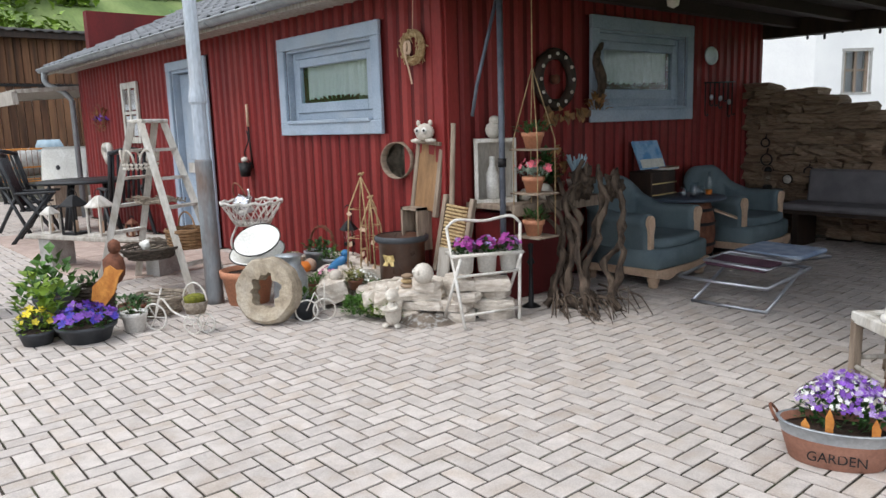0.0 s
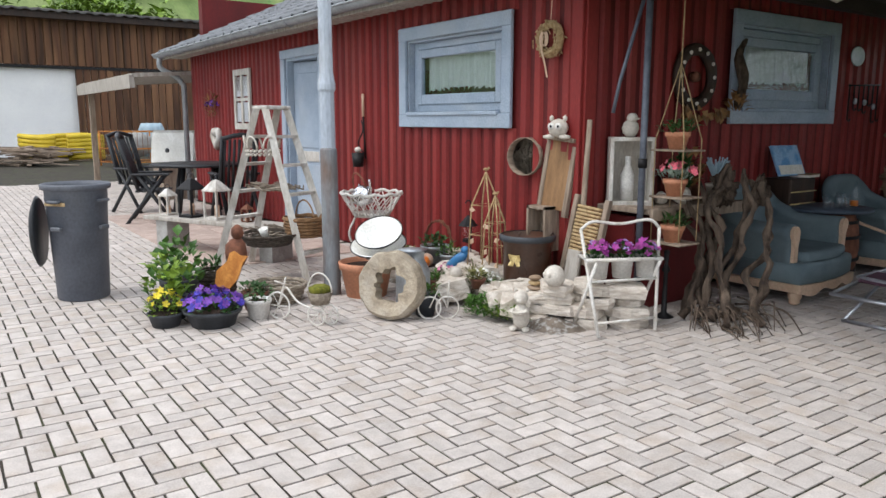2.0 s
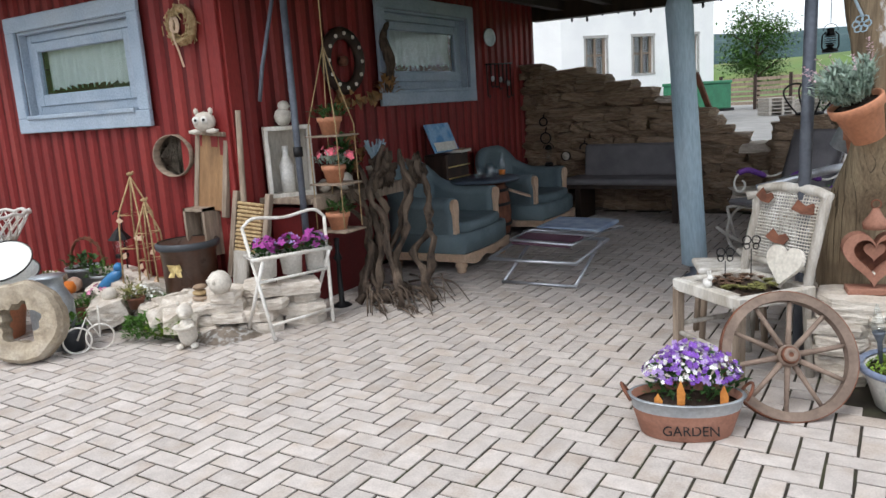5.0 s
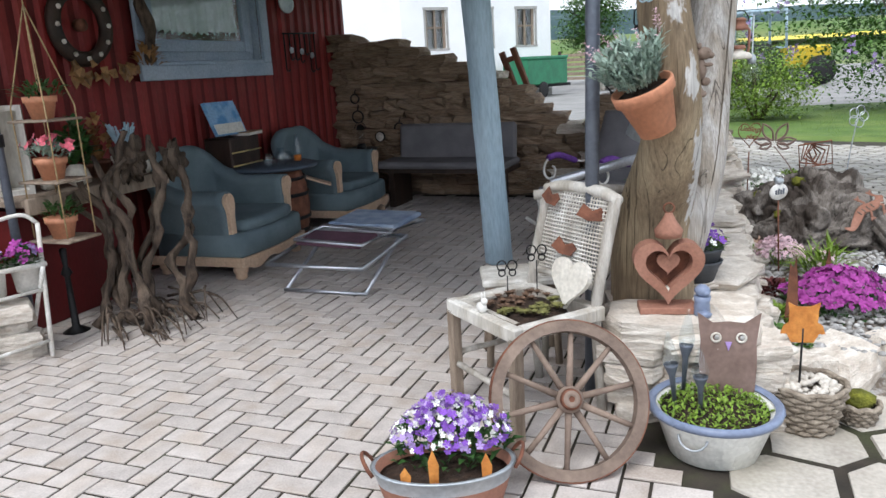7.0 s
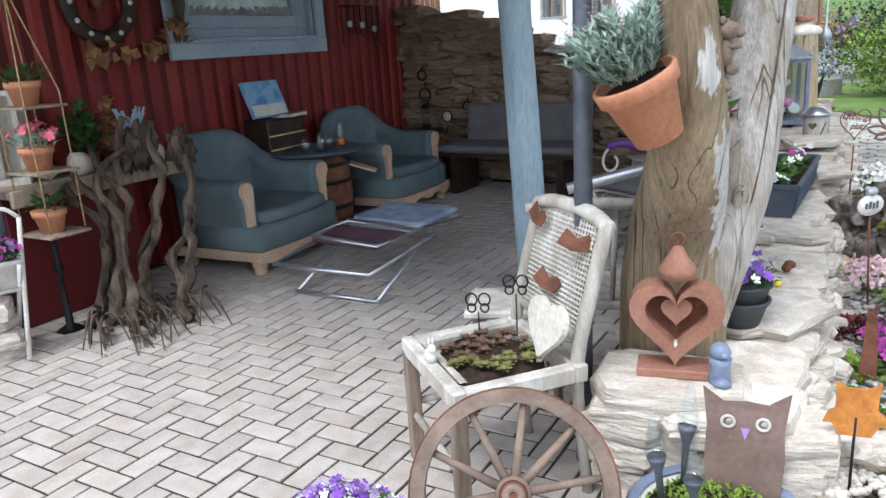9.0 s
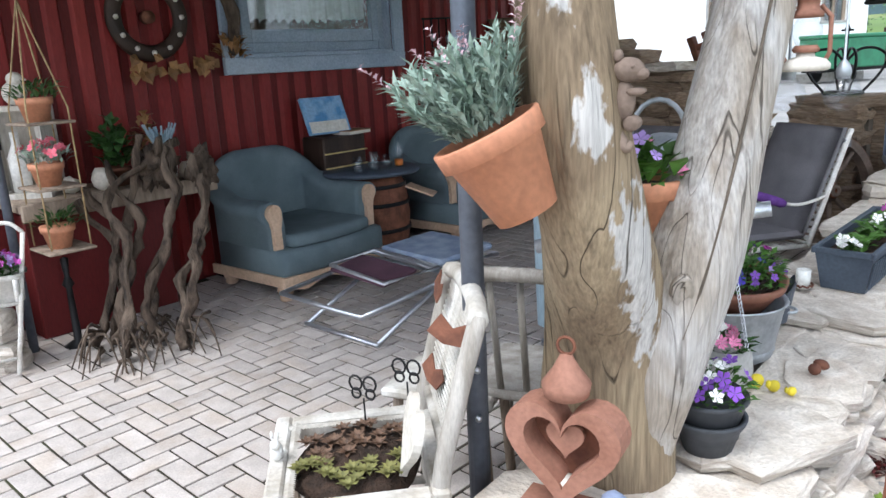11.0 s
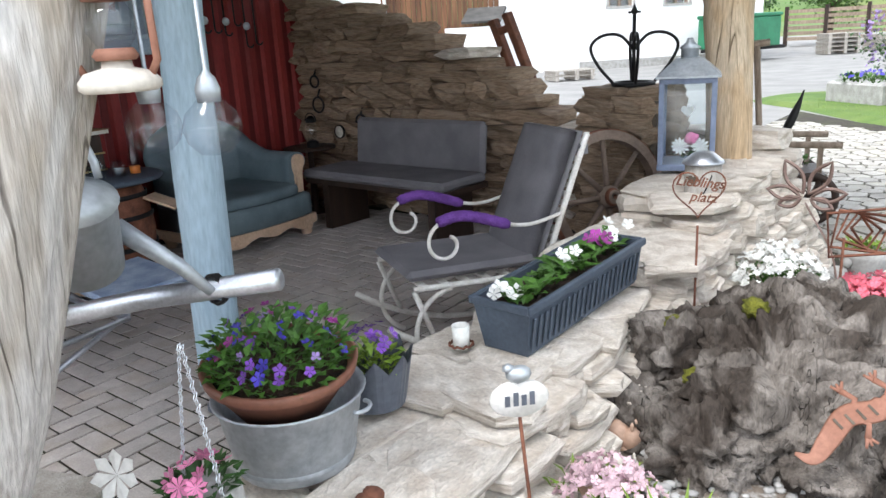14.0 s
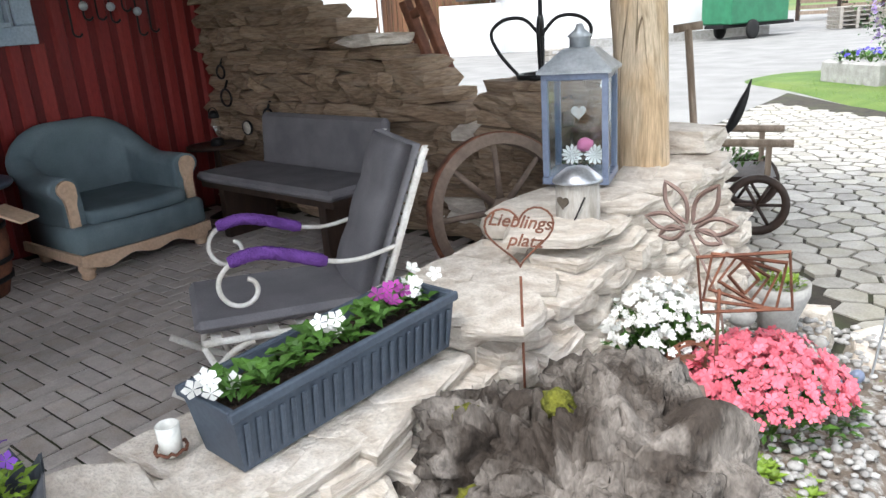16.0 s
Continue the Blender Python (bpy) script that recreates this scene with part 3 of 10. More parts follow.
def slab_mesh(seed, material):
    """A flat split stone of uneven outline with chipped edges, one metre each way, of 45 triangles."""
    rnd = random.Random(seed)
    n = 9
    vs = []
    ang = [2 * math.pi * (k + rnd.uniform(-0.3, 0.3)) / n for k in range(n)]
    rad = [0.5 / (abs(math.cos(a)) ** 4 + abs(math.sin(a)) ** 4) ** 0.25 * rnd.uniform(0.86, 1.1) for a in ang]
    for z, q, zj in ((-0.5, 0.94, 0.05), (0.08, 1.0, 0.22), (0.46, 0.93, 0.08)):
        for a, r in zip(ang, rad):
            w = r * q * rnd.uniform(0.95, 1.04)
            vs.append((w * math.cos(a), w * math.sin(a), z + rnd.uniform(-zj, zj)))
    vs.append((rnd.uniform(-0.1, 0.1), rnd.uniform(-0.1, 0.1), 0.5))
    fs = [(j * n + k, j * n + (k + 1) % n, (j + 1) * n + (k + 1) % n, (j + 1) * n + k) for j in (0, 1) for k in range(n)]
    fs += [(2 * n + k, 2 * n + (k + 1) % n, 3 * n) for k in range(n)]
    return piece_mesh(G().add(vs, fs), material)


STONES = {k: [stone_mesh(i, k) for i in range(10)] for k in ("stone", "stoneb")}
STONES["slab"] = [slab_mesh(i, "stone") for i in range(14)]


def stone(parent, x, y, z, sx, sy, sz, rz=0.0, tilt=3.0, kind="stone"):
    ob = new("stone", random.choice(STONES[kind]))
    ob.parent = parent
    ob.matrix_basis = pose(x, y, z, random.uniform(-tilt, tilt), random.uniform(-tilt, tilt), rz + random.choice((0, 180)) + random.uniform(-4, 4)) @ S(sx, sy, sz)
    return ob


def cluster(g, n, rx, ry, h, size, wide=0.5, base=0.0, lean=0.7):
    """Leaves rising from an oval patch of soil."""
    for _ in range(n):
        a, q = random.uniform(0, 6.283), math.sqrt(random.random())
        x, y = rx * q * math.cos(a), ry * q * math.sin(a)
        z = base + h * random.random() * (1 - 0.45 * q)
        d = (math.cos(a) * q * lean + random.gauss(0, 0.35), math.sin(a) * q * lean + random.gauss(0, 0.35), random.uniform(0.15, 0.9))
        s = size * random.uniform(0.6, 1.25)
        g.leaf((x, y, z), d, (0, 0, 1), s, s * wide)


def blooms(g, n, rx, ry, h, r, petals=5, base=0.0, spread=1.0):
    for _ in range(n):
        a, q = random.uniform(0, 6.283), math.sqrt(random.random()) * spread
        x, y = rx * q * math.cos(a), ry * q * math.sin(a)
        z = base + h * (1 - 0.5 * q * q) * random.uniform(0.8, 1.1)
        d = (math.cos(a) * q + random.gauss(0, 0.4), math.sin(a) * q + random.gauss(0, 0.4) - 0.25, 0.8)
        g.flower((x, y, z), d, r * random.uniform(0.75, 1.2), petals)

# ---- ground ----
g = G().add([(-900, -900, -0.09), (900, -900, -0.09), (900, 900, -0.09), (-900, 900, -0.09)], [(0, 1, 2, 3)])
struct("ground", g, "field", "green fields reaching to the horizon")
g = G().add([(-26, -14, -0.006), (9, -14, -0.006), (9, 4.6, -0.006), (-26, 4.6, -0.006)], [(0, 1, 2, 3)])
struct("pavement_bed", g, "joint", "dark sandy joints under the yard paving")
g = G().add([(-26, 4.6, -0.022), (14, 4.6, -0.022), (14, 60, -0.022), (-26, 60, -0.022)], [(0, 1, 2, 3)])
struct("road", g, "asphalt", "worn grey asphalt yard and road")
g = G().add([(-120, -40, -0.03), (-26, -40, -0.03), (-26, 40, -0.03), (-120, 40, -0.03)], [(0, 1, 2, 3)])
struct("yard_far", g, "asphalt", "pale dusty yard before the barn")
# lawn with a curved kerbless edge
edge = smooth_path([(14, 8.3, 0), (9, 8.4, 0), (6.2, 8.7, 0), (4.6, 9.3, 0), (3.4, 10.4, 0), (2.2, 12.0, 0), (1.2, 13.2, 0), (1.6, 14.4, 0), (4, 15.5, 0), (8, 16.5, 0), (14, 17, 0)], 5)
g = G()
n = len(edge)
g.v = [(p.x, p.y, -0.02) for p in edge] + [(p.x + (9 - p.x) * 0.03, p.y + (12.5 - p.y) * 0.05, 0.03) for p in edge]
g.f = [(i, i + 1, n + i + 1, n + i) for i in range(n - 1)] + [tuple(range(n, 2 * n))]
g.s = [False] * len(g.f)
struct("lawn", g, "grass", "short mown lawn beside the road")

# ---- red cottage walls ----
H_EAVE = 2.32
W1 = (-2.15, -0.8, 1.355, 2.0)
D1 = (-4.86, -3.96, 0.0, 2.02)
W2 = (1.725, 3.115, 1.39, 2.06)
RIB = 0.145


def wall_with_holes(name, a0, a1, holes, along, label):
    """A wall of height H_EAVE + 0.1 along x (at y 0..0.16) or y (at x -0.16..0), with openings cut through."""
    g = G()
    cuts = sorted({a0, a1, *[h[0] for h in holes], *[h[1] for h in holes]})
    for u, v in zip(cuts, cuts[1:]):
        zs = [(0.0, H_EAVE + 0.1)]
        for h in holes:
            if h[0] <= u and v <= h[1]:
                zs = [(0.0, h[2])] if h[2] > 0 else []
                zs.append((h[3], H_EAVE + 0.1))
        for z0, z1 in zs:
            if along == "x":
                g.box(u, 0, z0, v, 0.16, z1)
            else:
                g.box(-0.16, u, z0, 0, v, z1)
    # backing between the ribs takes the darkened red
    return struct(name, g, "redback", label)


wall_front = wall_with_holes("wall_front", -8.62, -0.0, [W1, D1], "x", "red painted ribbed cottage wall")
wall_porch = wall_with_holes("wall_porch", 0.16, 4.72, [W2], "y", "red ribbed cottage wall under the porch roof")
g = G().box(-8.62, 4.56, 0, -0.16, 4.72, 3.2).box(-8.62, 0.16, 0, -8.46, 4.56, 3.2)
struct("wall_back", g, "redback", "closing walls of the cottage")
g = G().box(-8.46, 0.16, -0.01, -0.16, 4.56, 0.0)
struct("floor_inside", g, "oldwood", "cottage floor")
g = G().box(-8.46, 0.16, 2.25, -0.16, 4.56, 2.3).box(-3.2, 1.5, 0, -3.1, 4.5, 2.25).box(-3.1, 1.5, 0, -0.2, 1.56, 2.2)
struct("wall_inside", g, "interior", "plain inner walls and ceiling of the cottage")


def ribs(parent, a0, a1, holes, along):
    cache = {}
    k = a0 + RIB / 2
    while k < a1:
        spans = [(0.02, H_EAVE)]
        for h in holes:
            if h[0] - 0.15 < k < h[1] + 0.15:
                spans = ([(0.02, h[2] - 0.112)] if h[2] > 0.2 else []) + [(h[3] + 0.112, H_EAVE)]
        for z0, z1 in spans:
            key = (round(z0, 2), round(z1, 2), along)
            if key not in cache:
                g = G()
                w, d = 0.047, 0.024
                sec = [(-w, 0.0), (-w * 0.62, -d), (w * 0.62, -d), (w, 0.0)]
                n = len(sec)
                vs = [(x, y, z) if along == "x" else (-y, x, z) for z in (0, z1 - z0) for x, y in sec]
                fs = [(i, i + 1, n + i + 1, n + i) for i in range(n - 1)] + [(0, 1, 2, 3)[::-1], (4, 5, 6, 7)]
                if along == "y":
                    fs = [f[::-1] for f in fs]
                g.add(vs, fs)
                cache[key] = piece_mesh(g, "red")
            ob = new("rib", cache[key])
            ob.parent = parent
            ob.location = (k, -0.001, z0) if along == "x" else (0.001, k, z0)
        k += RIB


g = G().box(-0.09, -0.03, 0.0, 0.012, 0.0, H_EAVE, b=0.004).box(0.0, 0.0, 0.0, 0.03, 0.11, H_EAVE, b=0.004)
struct("trim_corner", g, "red", "chipped red corner boards")


def window(name, m, w, h, label, curtain):
    """Grey-blue window in local x (across) and z (up), outer face towards -y."""
    t = tagged(new(name), label, "window", "", "structure")
    t.matrix_basis = m
    c = 0.112
    g = G().box(-w / 2 - c, -0.035, -c, w / 2 + c, 0.0, 0.0, b=0.006).box(-w / 2 - c, -0.034, h, w / 2 + c, 0.0, h + c, b=0.006)
    g.box(-w / 2 - c, -0.033, 0, -w / 2, 0.0, h, b=0.006).box(w / 2, -0.033, 0, w / 2 + c, 0.0, h, b=0.006)
    part("window_casing", g, "greyblue", t)
    g = G().box(-w / 2, -0.0, 0, -w / 2 + 0.02, 0.12, h).box(w / 2 - 0.02, 0, 0, w / 2, 0.12, h).box(-w / 2 + 0.02, 0, h - 0.02, w / 2 - 0.02, 0.12, h).box(-w / 2 + 0.02, 0, 0, w / 2 - 0.02, 0.12, 0.02)
    part("reveal", g, "greyblue", t)
    for nm, q, y0, s in (("window_frame", 0.02, 0.055, 0.06), ("sash", 0.085, 0.04, 0.07)):
        g = G().box(-w / 2 + q, y0, q, -w / 2 + q + s, y0 + 0.045, h - q, b=0.006).box(w / 2 - q - s, y0, q, w / 2 - q, y0 + 0.045, h - q, b=0.006)
        g.box(-w / 2 + q + s, y0 + 0.002, h - q - s, w / 2 - q - s, y0 + 0.045, h - q, b=0.006).box(-w / 2 + q + s, y0 + 0.002, q, w / 2 - q - s, y0 + 0.045, q + s * 1.25, b=0.006)
        part(nm, g, "greyblue", t)
    g = G().box(-w / 2 + 0.03, -0.05, -0.012, w / 2 - 0.03, 0.05, 0.02, b=0.006)
    part("window_sill", g, "greyblue", t)
    p = part("pane", G().box(-w / 2 + 0.16, 0.062, 0.17, w / 2 - 0.16, 0.067, h - 0.16), "glass", t)
    p.visible_shadow = False
    # lace curtain in soft folds with a scalloped hem
    g = G()
    x0, x1, z1 = -w / 2 + 0.14, w / 2 - 0.14, h - 0.13
    n = 90
    z0 = 0.17 + (h - 0.3) * curtain
    for i in range(n + 1):
        u = i / n
        x = x0 + (x1 - x0) * u
        y = 0.13 + 0.016 * math.sin(u * 95) + 0.008 * math.sin(u * 41 + 1)
        zz = z0 + 0.035 * abs(math.sin(u * 14 * math.pi))
        g.v += [(x, y, z1), (x, y, zz)]
    g.f = [(2 * i, 2 * i + 1, 2 * i + 3, 2 * i + 2) for i in range(n)]
    g.s = [True] * n
    part("curtain", g, "curtain", t, "white lace curtain with a scalloped hem")
    return t


window("window_1", pose((W1[0] + W1[1]) / 2, -0.026, W1[2]), W1[1] - W1[0], W1[3] - W1[2], "grey-blue painted wooden window with a white lace curtain", 0.08)
window("window_2", pose(0.026, (W2[0] + W2[1]) / 2, W2[2], 0, 0, 90), W2[1] - W2[0], W2[3] - W2[2], "grey-blue wooden window reflecting the garden", 0.12)

# ---- door ----
d = tagged(new("door_1"), "grey-blue panelled cottage door standing ajar in a pale frame", "door", "", "structure")
d.matrix_basis = pose(D1[0], -0.026, 0)
dw = D1[1] - D1[0]
g = G().box(-0.11, -0.03, 0, 0, 0.0, 2.02, b=0.006).box(dw, -0.03, 0, dw + 0.11, 0, 2.02, b=0.006).box(-0.11, -0.033, 2.02, dw + 0.11, 0, 2.12, b=0.006)
part("door_frame", g, "greyblue", d)
g = G().box(0, 0.0, 0, 0.03, 0.18, 2.02).box(dw - 0.03, 0, 0, dw, 0.18, 2.02).box(0.03, 0, 1.99, dw - 0.03, 0.18, 2.02)
part("door_jamb", g, "greyblue", d)
leaf = part("door_leaf", G().box(0, -0.02, 0.01, dw - 0.07, 0.02, 1.98, b=0.004), "greyblue", d, m=pose(0.035, 0.1, 0, 0, 0, 8))
for z0, z1 in ((0.12, 0.78), (0.98, 1.85)):
    part("panel", G().box(0.11, -0.03, z0, dw - 0.19, -0.018, z1, b=0.01), "greyblue", leaf)
part("lock_rail", G().box(0.06, -0.034, 0.82, dw - 0.12, -0.02, 0.94, b=0.004), "whitewash", leaf)
part("door_handle", G().tube([(dw - 0.13, -0.02, 1.02), (dw - 0.13, -0.07, 1.02), (dw - 0.25, -0.07, 1.02)], 0.009), "black", leaf)

# ---- roof, gutter, porch ----
EAVE_Y, EAVE_Z, SLOPE = -0.38, 2.36, 24.0
RIDGE = 3.1 / math.cos(radians(SLOPE))
roof_m = pose(0, EAVE_Y, EAVE_Z, SLOPE, 0, 0)
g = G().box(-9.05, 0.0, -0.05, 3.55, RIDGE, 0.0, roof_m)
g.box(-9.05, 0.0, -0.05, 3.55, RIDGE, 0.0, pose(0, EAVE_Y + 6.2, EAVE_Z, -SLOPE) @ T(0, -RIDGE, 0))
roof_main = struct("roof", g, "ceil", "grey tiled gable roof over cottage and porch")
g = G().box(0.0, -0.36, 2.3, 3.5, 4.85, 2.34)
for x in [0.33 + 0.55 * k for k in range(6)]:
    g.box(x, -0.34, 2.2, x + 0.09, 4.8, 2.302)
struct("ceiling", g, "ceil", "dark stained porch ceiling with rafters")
g = G().box(0.02, 4.7, 2.12, 3.5, 4.84, 2.3).box(3.38, -0.36, 2.14, 3.5, 4.7, 2.3).box(0.03, -0.36, 2.16, 3.38, -0.24, 2.3)
struct("beam", g, "darkwood", "dark timber beams round the porch roof")
g = G()
prof = [(0.06 * math.cos(radians(a)), 0.06 * math.sin(radians(a))) for a in range(180, 361, 20)]
for x0, x1 in ((-9.05, 3.6),):
    n = len(prof)
    g.v = [(x0, y, z) for y, z in prof] + [(x1, y, z) for y, z in prof] + [(x0, y * 0.92, z * 0.92) for y, z in prof] + [(x1, y * 0.92, z * 0.92) for y, z in prof]
    for i in range(n - 1):
        g.f += [(i, i + 1, n + i + 1, n + i), (2 * n + i, 3 * n + i, 3 * n + i + 1, 2 * n + i + 1)]
    g.f += [tuple(range(n))]
    g.s = [True] * (len(g.f) - 1) + [False]
for x in [-8.8 + 1.0 * k for k in range(13)]:
    g.tube([(x, 0.065 * math.cos(radians(a)), 0.065 * math.sin(radians(a))) for a in range(175, 366, 19)], 0.007, 6)
g.tube([(-9.05, -0.06, 0.002), (3.6, -0.06, 0.002)], 0.012, 8)
struct("gutter", g, "gutter", "half-round zinc gutter along the eave", pose(0, EAVE_Y - 0.05, EAVE_Z - 0.03))
g = G().box(-9.05, EAVE_Y + 0.03, EAVE_Z - 0.07, 3.55, 0.0, EAVE_Z - 0.045).box(-9.05, EAVE_Y + 0.005, EAVE_Z - 0.11, 3.55, EAVE_Y + 0.03, EAVE_Z - 0.0)
struct("trim_eave", g, "greywood", "pale soffit boards under the eave")
g = G().tube(smooth_path([(-8.85, -0.43, 2.28), (-8.85, -0.42, 2.12), (-8.78, -0.2, 1.98), (-8.75, -0.1, 1.85)], 5) + [Vector((-8.75, -0.1, 0.0))], 0.042, 12)
tagged(part("downpipe", g, "gutter"), "zinc downpipe with a swan neck at the cottage corner", "downpipe")
# lean-to roof beyond the far gable
g = G().box(-13.2, -0.9, 0.0, -8.7, 3.5, 0.06, pose(0, 0, 2.02, 4, 0, 0)).box(-13.2, -0.95, -0.14, -8.7, -0.87, 0.05, pose(0, 0, 2.0, 4, 0, 0))
struct("roof_lean_to", g, "greywood", "low pale lean-to roof beyond the cottage")
g = G().box(-12.9, -0.8, 0, -12.8, -0.7, 1.9).box(-11.0, 3.2, 0, -10.9, 3.3, 2.1)
struct("post_lean_to", g, "oldwood", "posts of the lean-to roof")

# ---- pale iron post before the wall ----
t = thing("lamp_post", pose(-1.33, -1.245, 0, 0, -0.6, 0), "pale blue painted cast-iron post on a rust-stained grey base", "post")
part("base", G().lathe([(0.068, 0), (0.066, 0.05), (0.063, 1.08), (0.058, 1.1)], 20), "rustzinc", t, "rust-stained grey pipe base")
part("shaft", G().lathe([(0.055, 1.1), (0.053, 1.5), (0.064, 1.52), (0.064, 1.56), (0.057, 1.6), (0.05, 1.64), (0.045, 3.4)], 10, smooth=False), "post", t)

# ---- thin post at the porch corner ----
t = thing("porch_post", pose(0.46, 0.1, 0), "slim grey steel post at the porch corner", "post")
part("shaft", G().lathe([(0.022, 0), (0.022, 2.3)], 12), "greymetal", t)
part("collar", G().lathe([(0.03, 1.0), (0.03, 1.06)], 12), "black", t)
g = G().tube([(0.46, 0.12, 2.25), (0.33, 0.0, 1.55), (0.3, -0.02, 1.35)], 0.012, 8)
tagged(part("brace_rod", g, "greymetal"), "thin grey rod hanging beside the porch post", "rod")
t = thing("umbrella_pole", pose(3.3, 0.158, 0, 0, 0.4, 0), "dark grey steel pole standing behind the old chair", "pole")
part("shaft", G().lathe([(0.026, 0), (0.026, 2.2)], 14), "greymetal", t)
for z in (0.5, 0.62):
    part("bolt", G().lathe([(0.008, 0), (0.008, 0.01), (0, 0.013)], 8, pose(0.02, -0.02, z, 90, 0, 40)), "alu", t)

# ---- distance: hills, trees, hedges ----
def hill(name, cx, cy, rx, ry, h, material, label, rough=0.15, nx=44, ny=22):
    g = G()
    vs = []
    for j in range(ny + 1):
        for i in range(nx + 1):
            u, v = i / nx * 2 - 1, j / ny * 2 - 1
            k = max(0, 1 - u * u) ** 0.7 * max(0, 1 - v * v)
            k *= 1 + rough * noise.noise(Vector((u * 4 + cx, v * 3, 1))) * 2
            vs.append((cx + u * rx, cy + v * ry, -0.2 + h * k))
    g.add(vs, [(j * (nx + 1) + i, j * (nx + 1) + i + 1, (j + 1) * (nx + 1) + i + 1, (j + 1) * (nx + 1) + i) for j in range(ny) for i in range(nx)], None, True)
    return struct(name, g, material, label)


hill("backdrop_vineyard", -255, 40, 150, 260, 47, "hillvine", "green vineyard slope behind the barn")
hill("backdrop_hill", -120, 780, 420, 90, 46, "hillhaze", "distant wooded hill with haze blue in its colour")
hill("backdrop_meadow", 60, 420, 400, 130, 14, "field", "gently rising meadow")
g = G().add([(10, 300, 4.6), (150, 300, 4.6), (150, 312, 6.0), (10, 312, 6.0)], [(0, 1, 2, 3)])
struct("backdrop_rape_field", g, "yellow", "yellow rape field in flower")


def crown_leaves(g, cx, cy, cz, rx, ry, rz, n, size, seed, flat=0.0):
    """Leaves in uneven clumps on the skin and inside of a crown."""
    rnd = random.Random(seed)
    clumps = []
    for _ in range(max(6, n // 60)):
        a, b = rnd.uniform(0, 6.283), rnd.uniform(-1, 1)
        q = rnd.uniform(0.45, 1.0)
        s = math.sqrt(1 - b * b)
        clumps.append(Vector((cx + rx * q * s * math.cos(a), cy + ry * q * s * math.sin(a), cz + rz * q * b)))
    w = (rx + ry + rz) / 3 * 0.3
    for _ in range(n):
        c = rnd.choice(clumps)
        p = c + Vector((rnd.gauss(0, w * 0.6), rnd.gauss(0, w * 0.6), rnd.gauss(0, w * 0.5)))
        if p.z < 0.03:
            continue
        d = (rnd.gauss(0, 1), rnd.gauss(0, 1), rnd.gauss(0.2, 0.6))
        s = size * rnd.uniform(0.6, 1.3)
        g.leaf(p, d, (0, 0, 1), s, s * 0.7)


def tree(x, y, h, rx, rz, n, size, seed, label, material="leaf", group=""):
    t = thing("tree", pose(x, y, -0.05), label, "tree", group)
    g = G()
    rnd = random.Random(seed)
    g.tube([(0, 0, 0), (0.05, 0.02, h * 0.3), (0, 0.05, h * 0.62), (0.03, 0, h * 0.9)], [h * 0.03, h * 0.024, h * 0.014, h * 0.004], 9)
    for k in range(8):
        a, z = k * 2.4, h * (0.3 + 0.06 * k)
        g.tube([(0, 0, z), (rx * 0.4 * math.cos(a), rx * 0.4 * math.sin(a), z + h * 0.1), (rx * 0.75 * math.cos(a), rx * 0.75 * math.sin(a), z + h * 0.17)], [h * 0.012, h * 0.008, h * 0.003], 6)
    part("trunk", g, "root", t)
    g = G()
    crown_leaves(g, 0, 0, h - rz, rx, rx, rz, n, size, seed)
    part("crown", g, material, t)
    return t


def shrub(name, x, y, rx, ry, h, n, size, seed, label, material="leaf", flowers=0, fm="lilac"):
    t = thing(name, pose(x, y, 0.0), label, "shrub")
    g = G()
    rnd = random.Random(seed)
    for k in range(7):
        a = k * 0.9
        g.tube([(0.05 * math.cos(a), 0.05 * math.sin(a), 0), (rx * 0.5 * math.cos(a), ry * 0.5 * math.sin(a), h * 0.7)], [0.03, 0.008], 5)
    part("stem", g, "root", t)
    g = G()
    crown_leaves(g, 0, 0, h * 0.48, rx, ry, h * 0.5, n, size, seed)
    part("foliage", g, material, t)
    if flowers:
        g = G()
        for _ in range(flowers):
            a, b = rnd.uniform(0, 6.283), rnd.uniform(0.1, 1)
            s = math.sqrt(max(0, 1 - (b - 0.5) ** 2 * 3))
            c = Vector((rx * 1.05 * s * math.cos(a), ry * 1.05 * s * math.sin(a), h * b))
            for _ in range(14):
                g.flower(c + Vector((rnd.gauss(0, 0.05), rnd.gauss(0, 0.05), rnd.gauss(0, 0.09))), (rnd.gauss(0, 1), rnd.gauss(0, 1), 0.5), 0.04, 4)
        part("blossom", g, fm, t)
    return t


tree(-2.8, 40, 5.6, 1.7, 2.3, 7000, 0.17, 31, "leafy young lime tree standing beyond the road", "leaf")
tree(-12, 60, 4.2, 1.5, 1.6, 1500, 0.26, 35, "small green tree far beyond the road", "leafdark")
shrub("lilac_bush", 7.6, 14.2, 3.2, 1.9, 4.2, 15000, 0.1, 32, "large lilac bush in pale mauve flower", "leaf", 60, "lilac")
shrub("lilac_bush", 3.9, 17.5, 1.7, 1.3, 1.6, 5000, 0.09, 34, "lower shrub with mauve panicles at the lawn", "leafdark", 18, "lilac")
shrub("box_bush", 4.45, 12.4, 1.0, 0.95, 1.25, 7000, 0.06, 33, "rounded light green bush on the lawn", "leaflime")
shrub("hedge_bush", 12.5, 13.5, 3.0, 2.0, 3.6, 8000, 0.12, 36, "tall green hedge bush at the lawn's side", "leafdark")
